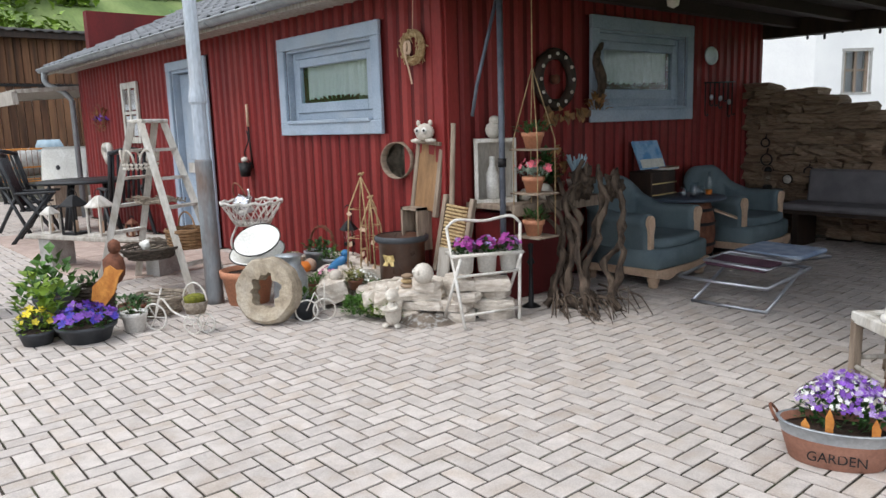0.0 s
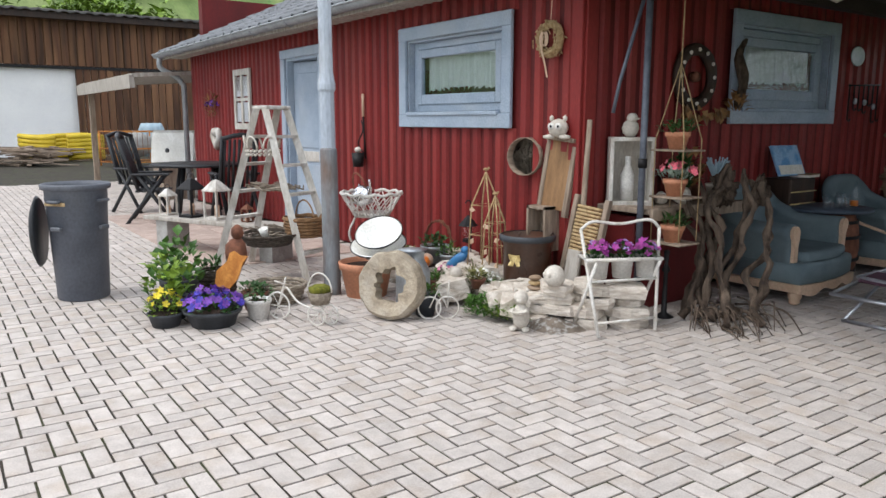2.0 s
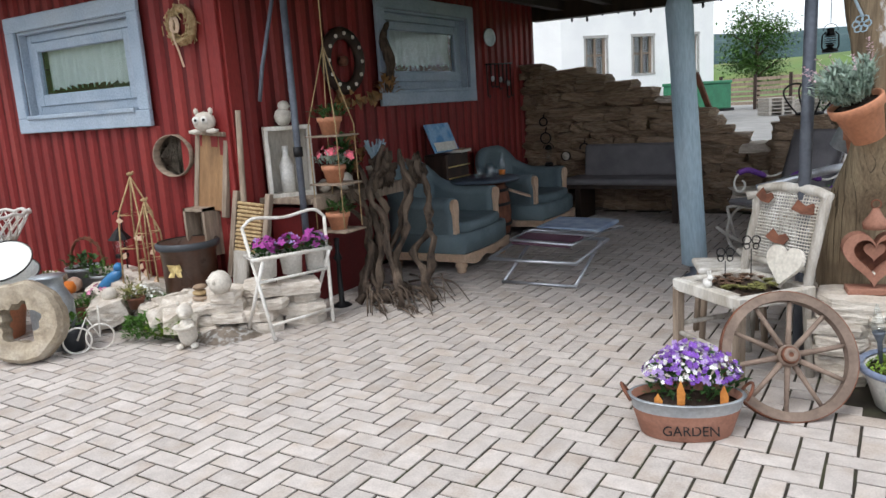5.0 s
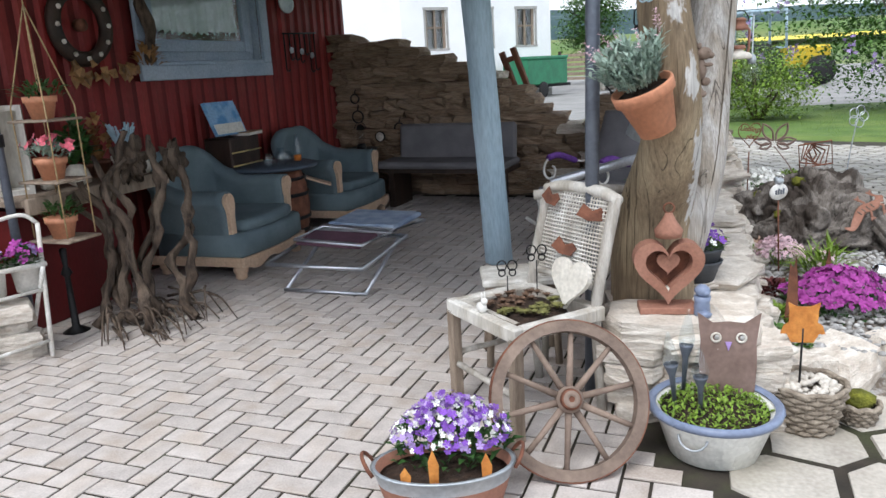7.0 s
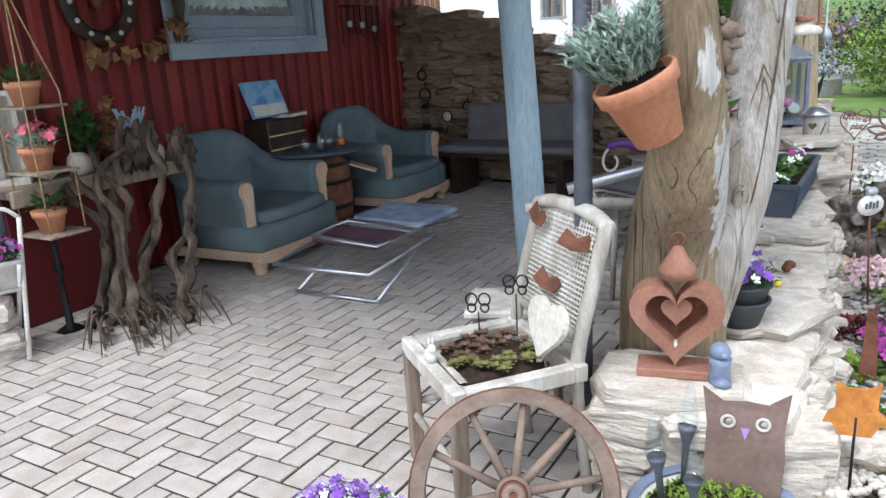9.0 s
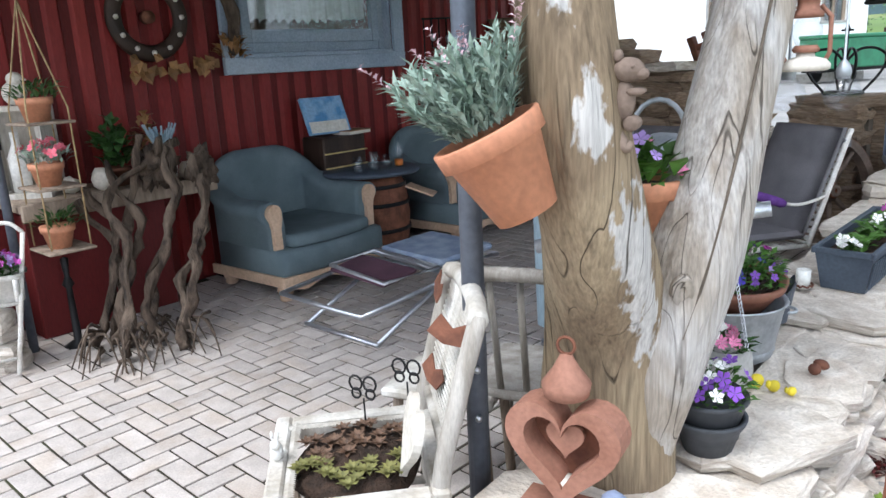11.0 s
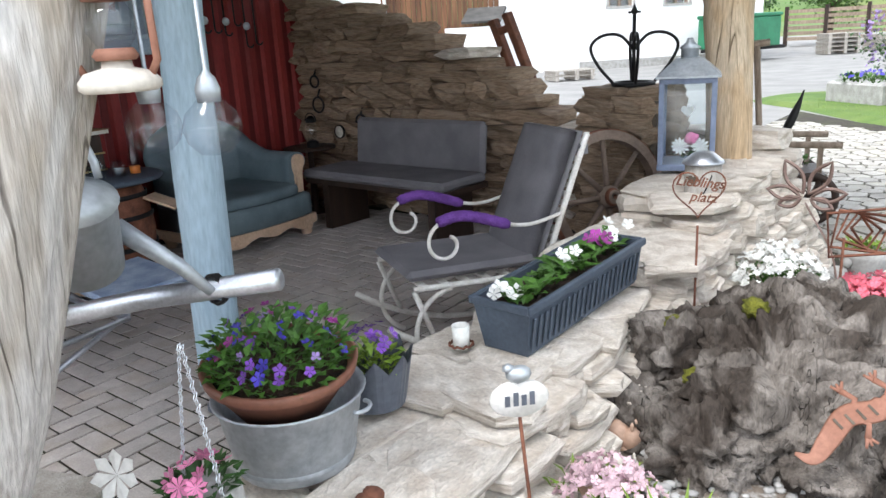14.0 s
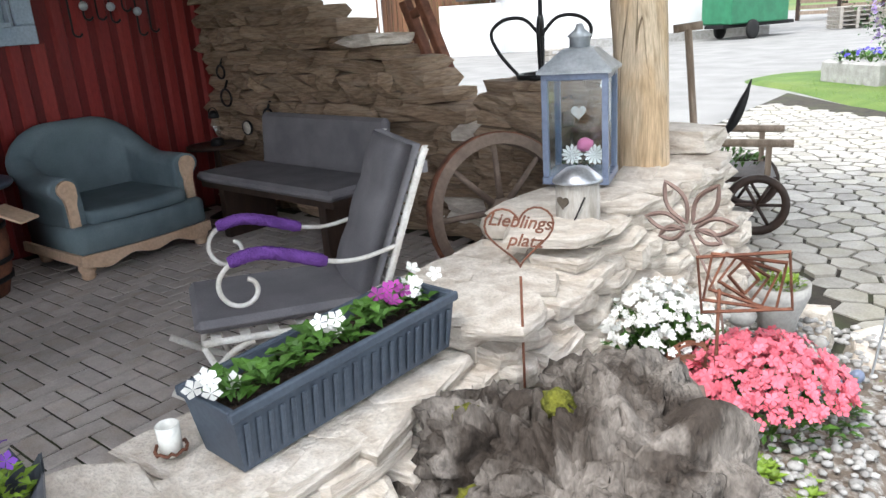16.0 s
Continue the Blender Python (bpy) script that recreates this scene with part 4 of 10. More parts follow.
for i, (x, y, r, h) in enumerate([(-140, 30, 9, 10), (-150, 55, 11, 12), (-146, -5, 9, 9), (-158, 85, 12, 14), (-150, -35, 10, 9), (-165, 110, 12, 15), (-185, 66, 10, 12), (-190, 20, 9, 11)]):
    zb = 47 * max(0, 1 - ((x + 255) / 150) ** 2) ** 0.7 * max(0, 1 - ((y - 40) / 260) ** 2) * 0.8
    t = thing("tree", pose(x, y, zb), "broad green tree on the vineyard slope", "tree", "trees on the slope")
    part("trunk", G().tube([(0, 0, -3), (0, 0, h * 0.5)], [0.5, 0.25], 6), "root", t)
    g = G()
    crown_leaves(g, 0, 0, h * 0.5, r, r, h * 0.5, 1500, 1.6, 40 + i)
    part("crown", g, "leaflime" if i % 3 == 0 else "leaf", t)
tree(-34, -3, 7.4, 3.2, 2.0, 2500, 0.45, 51, "bright green tree behind the barn roof", "leaflime", "trees behind the barn")
tree(-36, 4.5, 7.2, 3.0, 1.9, 2500, 0.45, 52, "bright green tree behind the barn roof", "leaflime", "trees behind the barn")
tree(-36, 15.5, 7.8, 3.4, 2.2, 2500, 0.45, 53, "bright green tree behind the barn roof", "leaf", "trees behind the barn")

# ---- white farmhouse ----
hx = math.degrees(math.atan2(0.75, 0.66))
house = thing("farmhouse", pose(-6.95, 22.9, -0.2, 0, 0, hx), "white rendered farmhouse with tall narrow windows", "house")
HW = [(1.0, 1.85), (3.0, 3.85), (5.0, 5.85)]
g = G()
cuts = sorted({0, 6.6, *[v for w in HW for v in w]})
for a, b in zip(cuts, cuts[1:]):
    if (a, b) in HW:
        g.box(a, 0, 0, b, 0.4, 2.15).box(a, 0, 3.5, b, 0.4, 6.2)
    else:
        g.box(a, 0, 0, b, 0.4, 6.2)
g.box(0, 0.4, 0, 0.4, 12, 6.2)
g.box(6.2, 0.4, 0, 6.6, 12, 6.2).box(0, 12, 0, 6.6, 12.3, 6.2)
part("wall", g, "render", house)
part("plinth", G().box(-0.02, -0.025, 0, 6.62, 0.0, 0.45), "concrete", house)
part("roof", G().box(-0.5, -0.5, 6.2, 7.1, 12.6, 6.4), "tile", house)
for a, b in HW:
    w = part("window", G().box(a + 0.02, 0.16, 2.15, b - 0.02, 0.2, 3.5), "glass", house)
    w.visible_shadow = False
    gg = G().box(a - 0.1, -0.02, 2.07, b + 0.1, 0.03, 2.15).box(a - 0.08, -0.015, 2.15, a, 0.02, 3.5).box(b, -0.015, 2.15, b + 0.08, 0.02, 3.5).box(a - 0.1, -0.02, 3.5, b + 0.1, 0.03, 3.6)
    part("frame", gg, "concrete", w)
    gg = G().box((a + b) / 2 - 0.04, 0.1, 2.15, (a + b) / 2 + 0.04, 0.16, 3.5).box(a, 0.11, 2.85, b, 0.155, 2.92).box(a, 0.1, 2.15, a + 0.1, 0.16, 3.5).box(b - 0.1, 0.1, 2.15, b, 0.16, 3.5)
    part("glazing_bar", gg, "oldwood", w)
part("room_shade", G().box(0.5, 0.9, 1.9, 6.1, 1.0, 3.9), "interior", house)
# wing running on from the corner, with a boarded gate and a little lean-to
wing = part("wing", G().box(0, 0, 0, 2.65, 0.4, 5.6).box(6.65, 0, 0, 15, 0.4, 5.6).box(2.65, 0, 4.3, 6.65, 0.4, 5.6).box(0, 0.4, 5.5, 15, 5, 5.6), "render", house, "", pose(0, 0, 0, 0, 0, -hx - 158.8) @ S(1, -1, 1))
for k in range(22):
    part("gate_board", G().box(2.67 + k * 0.181, 0.06, 0.05, 2.835 + k * 0.181, 0.11, 4.28, b=0.006), "brownwood", wing)
part("annex", G().box(2.5, -0.9, 0, 4.3, 0, 1.75), "render", wing)
part("annex_roof", G().box(2.4, -1.1, 0, 3.7, 0.0, 0.08, pose(0, 0, 2.3, 24, 0, 0)), "corr", wing)
# timber shed beside the house
shed = thing("timber_shed", pose(-13.2, 20.5, -0.1, 0, 0, hx + 90), "brown vertical-board timber shed beside the farmhouse", "shed")
part("wall", G().box(0, 0, 0, 7, 0.12, 4.6), "brownwood", shed)
for k in range(39):
    part("board", G().box(0.02 + k * 0.18, -0.03, 0.02, 0.17 + k * 0.18, 0.0, 4.58), "brownwood", shed)
part("roof", G().box(-0.4, -0.6, 4.6, 7.4, 5, 4.75), "corr", shed)

# ---- big barn across the yard ----
barn = thing("barn", pose(-27.5, -14, -0.05), "long dark timber barn with a white rendered lower wall", "barn")
part("wall", G().box(-6, 0, 0, 0, 11.2, 3.35).box(-6, 11.2, 0, -0.1, 36, 3.35), "render", barn)
part("upper_wall", G().box(-6, 0, 3.35, 0.0, 36, 5.3), "brownwood", barn)
bw = piece_mesh(G().box(0, 0, 0, 0.05, 0.24, 1.9, b=0.01), "brownwood")
for k in range(120):
    ob = new("board", bw)
    ob.parent = barn
    ob.matrix_basis = T(0.0, 0.15 + k * 0.27, 3.33)
bw2 = piece_mesh(G().box(0, 0, 0, 0.06, 0.25, 3.2, b=0.01), "brownwood")
for k in range(80):
    ob = new("board", bw2)
    ob.parent = barn
    ob.matrix_basis = T(0.05, 15.4 + k * 0.27, 0.05)
part("rail", G().box(0.02, 0, 3.22, 0.14, 20, 3.32), "black", barn)
g = G()
n = 300
for i in range(n + 1):
    y = -0.5 + 37 * i / n
    z = 0.035 * math.sin(i * 1.9)
    g.v += [(0.7, y, 5.25 + z), (-7, y, 6.1 + z), (0.7, y, 5.18 + z)]
for i in range(n):
    a = 3 * i
    g.f += [(a, a + 3, a + 4, a + 1), (a + 2, a + 5, a + 3, a)]
g.s = [True] * len(g.f)
part("roof", g, "corr", barn)
part("eave_beam", G().box(0.35, 0, 4.95, 0.55, 36, 5.17), "darkwood", barn)

# ---- things in the far yard ----
t = thing("wire_crate", pose(-19.6, 0.6, 0, 0, 0, 12), "rusty wire mesh crate with a pale sack in it", "crate", "yard clutter")
g = G()
for x in (0, 1.1):
    for y in (0, 1.5):
        g.tube([(x, y, 0), (x, y, 1.0)], 0.03, 6)
for z in (0.12, 0.5, 0.98):
    g.tube([(0, 0, z), (1.1, 0, z), (1.1, 1.5, z), (0, 1.5, z)], 0.022, 6, None, True)
part("frame", g, "rustorange", t)
g = G()
for k in range(1, 10):
    g.tube([(1.1, k * 0.15, 0.1), (1.1, k * 0.15, 0.98)], 0.008, 4).tube([(k * 0.11, 0, 0.1), (k * 0.11, 0, 0.98)], 0.008, 4)
part("mesh", g, "rust", t)
part("sack", G().blob(pose(0.55, 0.75, 0.62) @ S(0.45, 0.6, 0.4), 2, 0.2, 2, 3), "concrete", t)
t = thing("pipe_coil", pose(-23.5, 0.2, 0), "heap of yellow corrugated drainage pipe", "pipe", "yard clutter")
g = G()
for k in range(6):
    g.tube([(1.0 * math.cos(a / 3), 1.2 * math.sin(a / 3), 0.12 + k * 0.13 + 0.03 * math.sin(a)) for a in range(19)], 0.09, 7)
part("coil", g, "yellowpipe", t)
for i, (x, y, s) in enumerate([(-21.5, -1.4, 1.2), (-20.6, -0.8, 0.9), (-22.6, -0.4, 1.0)]):
    t = thing("wood_pile", pose(x, y, 0, 0, 0, 30 * i), "heap of loose split boards on the ground", "wood pile", "yard clutter")
    for k in range(14):
        part("board", G().box(-0.9, -0.06, 0, 0.9, 0.06, 0.04), "oldwood", t, m=pose(random.uniform(-0.4, 0.4) * s, random.uniform(-0.5, 0.5) * s, 0.02 + 0.035 * k, random.uniform(-4, 4), random.uniform(-4, 4), random.uniform(-40, 40)) @ S(s, s, s))
t = thing("water_tank", pose(-25, 3.4, 0), "pale blue plastic barrels beside the barn", "barrel", "yard clutter")
part("barrel", G().lathe([(0.4, 0), (0.45, 0.3), (0.45, 1.0), (0.35, 1.2), (0, 1.2)], 16), "tarp", t)

t = thing("trailer", pose(-2.8, 26.0, -0.03, 0, 0, 66) @ S(0.74, 0.74, 0.85), "dark green box trailer parked by the farmhouse", "trailer")
part("body", G().box(-1.7, -0.8, 0.55, 1.7, 0.8, 1.65, b=0.04), "greenpaint", t)
part("lid", G().box(-1.74, -0.84, 1.65, 1.74, 0.84, 1.78, b=0.03), "greenpaint", t)
part("chassis", G().box(-1.8, -0.5, 0.42, 2.4, 0.5, 0.55).box(1.7, -0.06, 0.42, 3.0, 0.06, 0.52), "black", t)
for x in (-0.5,):
    for y in (-0.86, 0.86):
        w = part("wheel", G().lathe([(0.16, -0.09), (0.3, -0.09), (0.34, -0.05), (0.34, 0.05), (0.3, 0.09), (0.16, 0.09)], 20, pose(x, y, 0.34, 90)), "rubber", t)
        part("rim", G().lathe([(0, -0.06), (0.17, -0.07), (0.17, 0.07), (0, 0.06)], 16, pose(x, y, 0.34, 90)), "alu", w)
for i, (x, y, rz, h) in enumerate([(-0.5, 29.5, 40, 5), (0.6, 31.5, 60, 4), (-5.0, 18.5, 50, 2)]):
    t = thing("pallet_stack", pose(x, y, 0, 0, 0, rz), "stack of grey wooden pallets", "pallet", "pallets")
    for k in range(h):
        for q in range(5):
            part("slat", G().box(-0.6, -0.4 + q * 0.175, 0.1 + k * 0.14, 0.6, -0.3 + q * 0.175, 0.125 + k * 0.14), "greywood", t)
        for q in (-0.55, 0, 0.45):
            part("block", G().box(q, -0.4, 0.0 + k * 0.14, q + 0.1, 0.4, 0.1 + k * 0.14), "greywood", t)
t = thing("log_pile", pose(2.2, 37, 0, 0, 0, 20), "stack of logs and rusty pipes at the field's edge", "log pile")
for k in range(9):
    part("log", G().lathe([(0.3, -1.6), (0.3, 1.6)], 10, pose((k % 5) * 0.62 - 1.2 + (0.3 if k > 4 else 0), 0, 0.3 + (0.52 if k > 4 else 0), 90)), "rustpink" if k % 3 else "midwood", t)
t = thing("field_fence", pose(-0.9, 38, 0), "dark timber fence and shed at the field's edge", "fence")
for k in range(6):
    part("rail", G().box(-3.4, -0.05, 0.25 + k * 0.24, 3.4, 0.05, 0.4 + k * 0.24), "oldwood", t)
for k in range(5):
    part("post", G().box(-3.4 + k * 1.66, -0.1, 0, -3.25 + k * 1.66, 0.1, 1.75), "darkwood", t)
t = thing("flower_trough", pose(2.95, 12.75, 0, 0, 0, -40), "stone trough of blue and white flowers on the lawn", "planter")
part("trough", G().box(-0.55, -0.3, 0, 0.55, 0.3, 0.32, b=0.03), "concrete", t)
g, h = G(), G()
cluster(g, 160, 0.5, 0.28, 0.12, 0.1, 0.5, 0.3)
blooms(h, 50, 0.5, 0.28, 0.16, 0.03, 5, 0.32)
part("foliage", g, "leaf", t)
part("blossom", h, "blueviolet", t)
g = G()
rnd = random.Random(9)
for _ in range(2600):
    x, y = rnd.uniform(2.2, 9), rnd.uniform(8.7, 15)
    if y > 8.9 + max(0, 5.6 - x) * 0.75:
        g.leaf((x, y, 0.02), (rnd.gauss(0, 0.4), rnd.gauss(0, 0.4), 1), (1, 0, 0), rnd.uniform(0.05, 0.1), 0.012)
tagged(part("grass_blades", g, "leaflime"), "tufts of fresh lawn grass", "grass", "", "stuff")
t = thing("tractor", pose(5.2, 27, 0, 0, 0, 20), "yellow and turquoise tractor parked behind the bushes", "tractor")
part("cab", G().box(-0.8, -0.7, 1.3, 0.6, 0.7, 1.36).box(-0.8, -0.7, 2.5, 0.6, 0.7, 2.62, b=0.04), "tarp", t)
for x in (-0.78, 0.55):
    for y in (-0.68, 0.68):
        part("cab_post", G().tube([(x, y, 1.3), (x * 0.9, y * 0.95, 2.55)], 0.045, 6), "tarp", t)
part("body", G().box(-0.9, -0.6, 0.6, 2.2, 0.6, 1.35, b=0.08), "yellowpipe", t)
for x, r in ((-0.4, 0.75), (1.7, 0.5)):
    for y in (-0.85, 0.85):
        part("wheel", G().lathe([(0.2, -0.15), (r, -0.13), (r, 0.13), (0.2, 0.15)], 20, pose(x, y, r, 90)), "rubber", t)

# ---- porch furniture ----
def armchair(m, label):
    """Rounded upholstered armchair facing +x, 0.86 wide, with rolled arms on a scalloped cream frame with turned feet."""
    t = thing("armchair", m, label, "armchair", "armchairs under the porch")
    # seat with a bowed front edge, under a loose crowned cushion
    for name, z0, z1, x0, grow in (("seat_base", 0.145, 0.3, 0.1, 0.0), ("seat_cushion", 0.3, 0.375, 0.08, -0.012)):
        g = G()
        n, h = 16, 0.4 if name == "seat_base" else 0.3
        rows = []
        for z, q in ((z0, 0.0), (z0 + 0.012, 0.012), (z1 - 0.03, 0.014), (z1 - 0.008, 0.004), (z1, -0.03)):
            ring = [(x0, -h), (x0, h)]
            for i in range(n + 1):
                y = h - 2 * h * i / n
                ring.append((0.69 + grow + q + 0.045 * (1 - (y / h) ** 2), y * (1 + q * 0.3)))
            rows.append([(x, y, z) for x, y in ring])
        c = len(rows[0])
        for r in rows:
            g.v += r
        for i in range(len(rows) - 1):
            for k in range(c):
                l = (k + 1) % c
                g.f.append((i * c + k, i * c + l, (i + 1) * c + l, (i + 1) * c + k)[::-1])
        g.f += [tuple((len(rows) - 1) * c + k for k in range(c))[::-1], tuple(range(c))]
        g.s = [True] * (len(g.f) - 2) + [False, False]
        part(name, g, "teal", t)
    # wrap-around back and rolled arms: a swept wall whose height falls towards the front
    g = G()
    n, k = 44, 12
    rows = []
    for i in range(n + 1):
        u = -1 + 2 * i / n
        a = abs(u)
        if a > 0.5:
            x, y, nx, ny = 0.1 + (a - 0.5) / 0.5 * 0.52, math.copysign(0.35, u), 0, math.copysign(1, u)
        else:
            ph = u / 0.5 * math.pi / 2
            x, y, nx, ny = 0.1 - 0.1 * math.cos(ph), 0.35 * math.sin(ph), -math.cos(ph), math.sin(ph)
        q = min(1, max(0, (a - 0.12) / 0.62))
        q = q * q * (3 - 2 * q)
        top, th, roll = 0.82 - 0.245 * q, 0.06 + 0.004 * q, 0.03 * q
        ring = [(x + nx * th * 0.75, y + ny * th * 0.75, 0.14), (x + nx * th * 0.8, y + ny * th * 0.8, top - 2.4 * th)]
        for j in range(k + 1):
            ph = math.pi * (1.12 - 1.24 * j / k)
            w = th * (1 + 0.25 * q)
            ring.append((x - nx * (w * math.cos(ph) - roll), y - ny * (w * math.cos(ph) - roll), top - th + th * math.sin(ph)))
        ring += [(x - nx * th * 0.8, y - ny * th * 0.8, top - 2.4 * th), (x - nx * th * 0.75, y - ny * th * 0.75, 0.14)]
        rows.append(ring)
    c = len(rows[0])
    for r in rows:
        g.v += r
    for i in range(n):
        for j in range(c - 1):
            g.f.append((i * c + j, i * c + j + 1, (i + 1) * c + j + 1, (i + 1) * c + j))
    g.f += [tuple(range(c))[::-1], tuple(n * c + j for j in range(c))]
    g.s = [True] * (len(g.f) - 2) + [False, False]
    part("backrest", g, "teal", t)
    for sgn in (-1, 1):
        out = [(-0.03, 0.3), (-0.028, 0.42), (-0.042, 0.47)] + arc(0.008, 0.512, 0.05, 190, -20, 12) + [(0.034, 0.46), (0.026, 0.42), (0.024, 0.3)]
        g = G().sheet([(x * sgn, z) for x, z in out][::-sgn], 0.032, pose(0.63, sgn * 0.372, 0, 0, 0, 90))
        part("arm_facing", g, "cream", t, "limed wooden arm facing")
    # scalloped apron following the bowed front
    g = G()
    n = 28
    vs = []
    for i in range(n + 1):
        u = i / n
        y = -0.42 + 0.84 * u
        x = 0.7 + 0.045 * (1 - (2 * u - 1) ** 2)
        zb = 0.085 + 0.016 * math.sin(u * 6 * math.pi + 1.6) - 0.012 * math.cos(2 * math.pi * u)
        vs += [(x, y, zb), (x + 0.022, y, zb), (x + 0.022, y, 0.15), (x, y, 0.15)]
    fs = [(4 * i + a, 4 * i + b, 4 * i + 4 + b, 4 * i + 4 + a) for i in range(n) for a, b in ((0, 1), (1, 2), (2, 3), (3, 0))]
    g.add(vs, fs + [(0, 3, 2, 1), (4 * n, 4 * n + 1, 4 * n + 2, 4 * n + 3)])
    for y in (-0.41, 0.41):
        g.box(0.02, y - 0.012, 0.09, 0.7, y + 0.012, 0.15, b=0.004)
    part("apron", g, "cream", t, "scalloped limed wooden apron")
    for x, y in ((0.66, -0.37), (0.66, 0.37), (0.06, -0.32), (0.06, 0.32)):
        part("foot", G().lathe([(0.028, 0), (0.036, 0.008), (0.04, 0.025), (0.036, 0.034), (0.044, 0.045), (0.05, 0.068), (0.044, 0.09), (0.03, 0.1), (0.036, 0.11), (0.036, 0.145)], 18, T(x, y, 0)), "cream", t)
    return t


armchair(pose(0.19, 1.665, 0, 0, 0, 3), "blue-grey upholstered armchair with limed wood feet, near the root table")
armchair(pose(0.17, 3.23, 0, 0, 0, 1), "blue-grey upholstered armchair with limed wood feet, beside the barrel table")

t = thing("barrel_table", pose(0.52, 2.36, 0), "old wooden barrel with iron hoops under a round grey tabletop", "table")
part("barrel", G().lathe([(0.2, 0), (0.24, 0.14), (0.255, 0.29), (0.24, 0.45), (0.2, 0.58)], 24), "rust", t, "dark stained barrel staves")
for z, r in ((0.1, 0.236), (0.2, 0.253), (0.38, 0.253), (0.5, 0.232)):
    part("hoop", G().lathe([(r, z - 0.014), (r + 0.005, z - 0.013), (r + 0.005, z + 0.013), (r, z + 0.014)], 24), "black", t)
part("tabletop", G().lathe([(0, 0.58), (0.33, 0.58), (0.34, 0.59), (0.34, 0.6), (0.33, 0.61), (0, 0.61)], 36), "planter", t, "round dark grey tabletop")
TT = 0.61


def jar(x, y, r, h, material, name="jar", label="clear glass jar on the barrel table", z=TT):
    t = thing(name, pose(x, y, z), label, "jar", "glasses on the barrel table")
    part("body", G().lathe([(r * 0.9, 0.0), (r, 0.01), (r, h * 0.7), (r * 0.7, h * 0.84), (r * 0.7, h), (r * 0.62, h), (r * 0.62, h * 0.83), (r * 0.9, h * 0.68), (r * 0.88, 0.015), (0, 0.012)], 16), material, t)
    return t


jar(0.6, 2.18, 0.036, 0.1, "bottle")
jar(0.66, 2.27, 0.045, 0.13, "bottle")
jar(0.62, 2.42, 0.04, 0.09, "bottle")
b = thing("bottle", pose(0.66, 2.5, TT), "clear glass bottle with a little orange juice inside", "bottle")
part("body", G().lathe([(0.03, 0), (0.034, 0.01), (0.034, 0.11), (0.014, 0.16), (0.013, 0.21), (0, 0.21)], 16), "bottle", b)
part("juice", G().lathe([(0.028, 0.008), (0.03, 0.05), (0, 0.05)], 14), "orange", b)
b = thing("cardboard_box", pose(0.78, 2.58, 0.44, 0, 20, 30), "open brown cardboard flap leaning on the barrel", "box")
part("panel", G().box(-0.1, -0.07, 0, 0.1, 0.07, 0.012), "cream", b)
# writing box with books behind the barrel
t = thing("side_cabinet", pose(0.2, 2.32, 0), "small dark wooden cabinet with brass rails against the red wall", "cabinet")
part("body", G().box(-0.12, -0.19, 0.3, 0.12, 0.19, 0.83, b=0.01), "darkwood", t)
for y in (-0.17, 0.17):
    for x in (-0.1, 0.1):
        part("leg", G().box(x - 0.018, y - 0.018, 0, x + 0.018, y + 0.018, 0.3), "darkwood", t)
for z in (0.62, 0.72):
    part("rail", G().tube([(0.13, -0.19, z), (0.13, 0.19, z)], 0.006, 6), "gold", t)
b = thing("picture_book", pose(0.24, 2.26, 0.845, 0, -24, -6), "blue picture book propped upright on the cabinet", "book")
part("cover", G().box(0, -0.17, 0.0, 0.02, 0.17, 0.27, b=0.003), "bookblue", b)
part("pages", G().box(0.02, -0.15, 0.01, 0.026, 0.15, 0.09), "paper", b)
b = thing("book", pose(0.26, 2.44, 0.83, 0, 0, 8), "closed pale book lying on the cabinet", "book")
part("pages", G().box(-0.08, -0.11, 0.003, 0.08, 0.11, 0.025), "paper", b)
part("cover", G().box(-0.085, -0.115, 0.025, 0.085, 0.115, 0.03), "midwood", b)

# corner bench along the stone wall
t = thing("bench", pose(1.38, 4.02, 0, 0, 0, -3), "dark wooden bench with grey seat and back cushions", "bench")
part("seat_cushion", G().box(-0.66, -0.33, 0.37, 0.66, 0.12, 0.43, b=0.02), "cushion", t)
part("back_cushion", G().box(-0.6, 0.1, 0.4, 0.6, 0.17, 0.76, pose(0, 0, 0, -6), b=0.025), "cushion", t)
part("seat", G().box(-0.65, -0.3, 0.33, 0.65, 0.14, 0.368), "darkwood", t)
for x in (-0.5, 0.5):
    part("side_panel", G().box(x - 0.03, -0.26, 0, x + 0.03, 0.12, 0.33), "darkwood", t)
t = thing("corner_table", pose(0.36, 4.14, 0), "small dark round corner table by the bench", "table")
part("tabletop", G().lathe([(0, 0.5), (0.2, 0.5), (0.2, 0.52), (0, 0.52)], 24), "darkwood", t)
part("pedestal", G().lathe([(0.12, 0), (0.03, 0.04), (0.02, 0.5)], 14), "darkwood", t)
t = thing("lantern", pose(0.42, 4.12, 0.52), "black storm lantern with a pale dial on the corner table", "lantern")
part("base", G().lathe([(0.05, 0), (0.045, 0.04), (0.03, 0.05)], 16), "black", t)
part("chimney", G().lathe([(0.03, 0.05), (0.042, 0.12), (0.03, 0.19)], 16), "bottle", t)
part("cap", G().lathe([(0.04, 0.19), (0.035, 0.22), (0.015, 0.24), (0, 0.24)], 16), "black", t)
part("handle", G().tube([(x, 0, 0.2 + z) for x, z in arc(0, 0, 0.06, 0, 180, 12)], 0.004, 6), "black", t)
t = thing("clock", pose(0.55, 4.3, 0.62, 90, 0, 0), "small round pale clock on the stone wall", "clock")
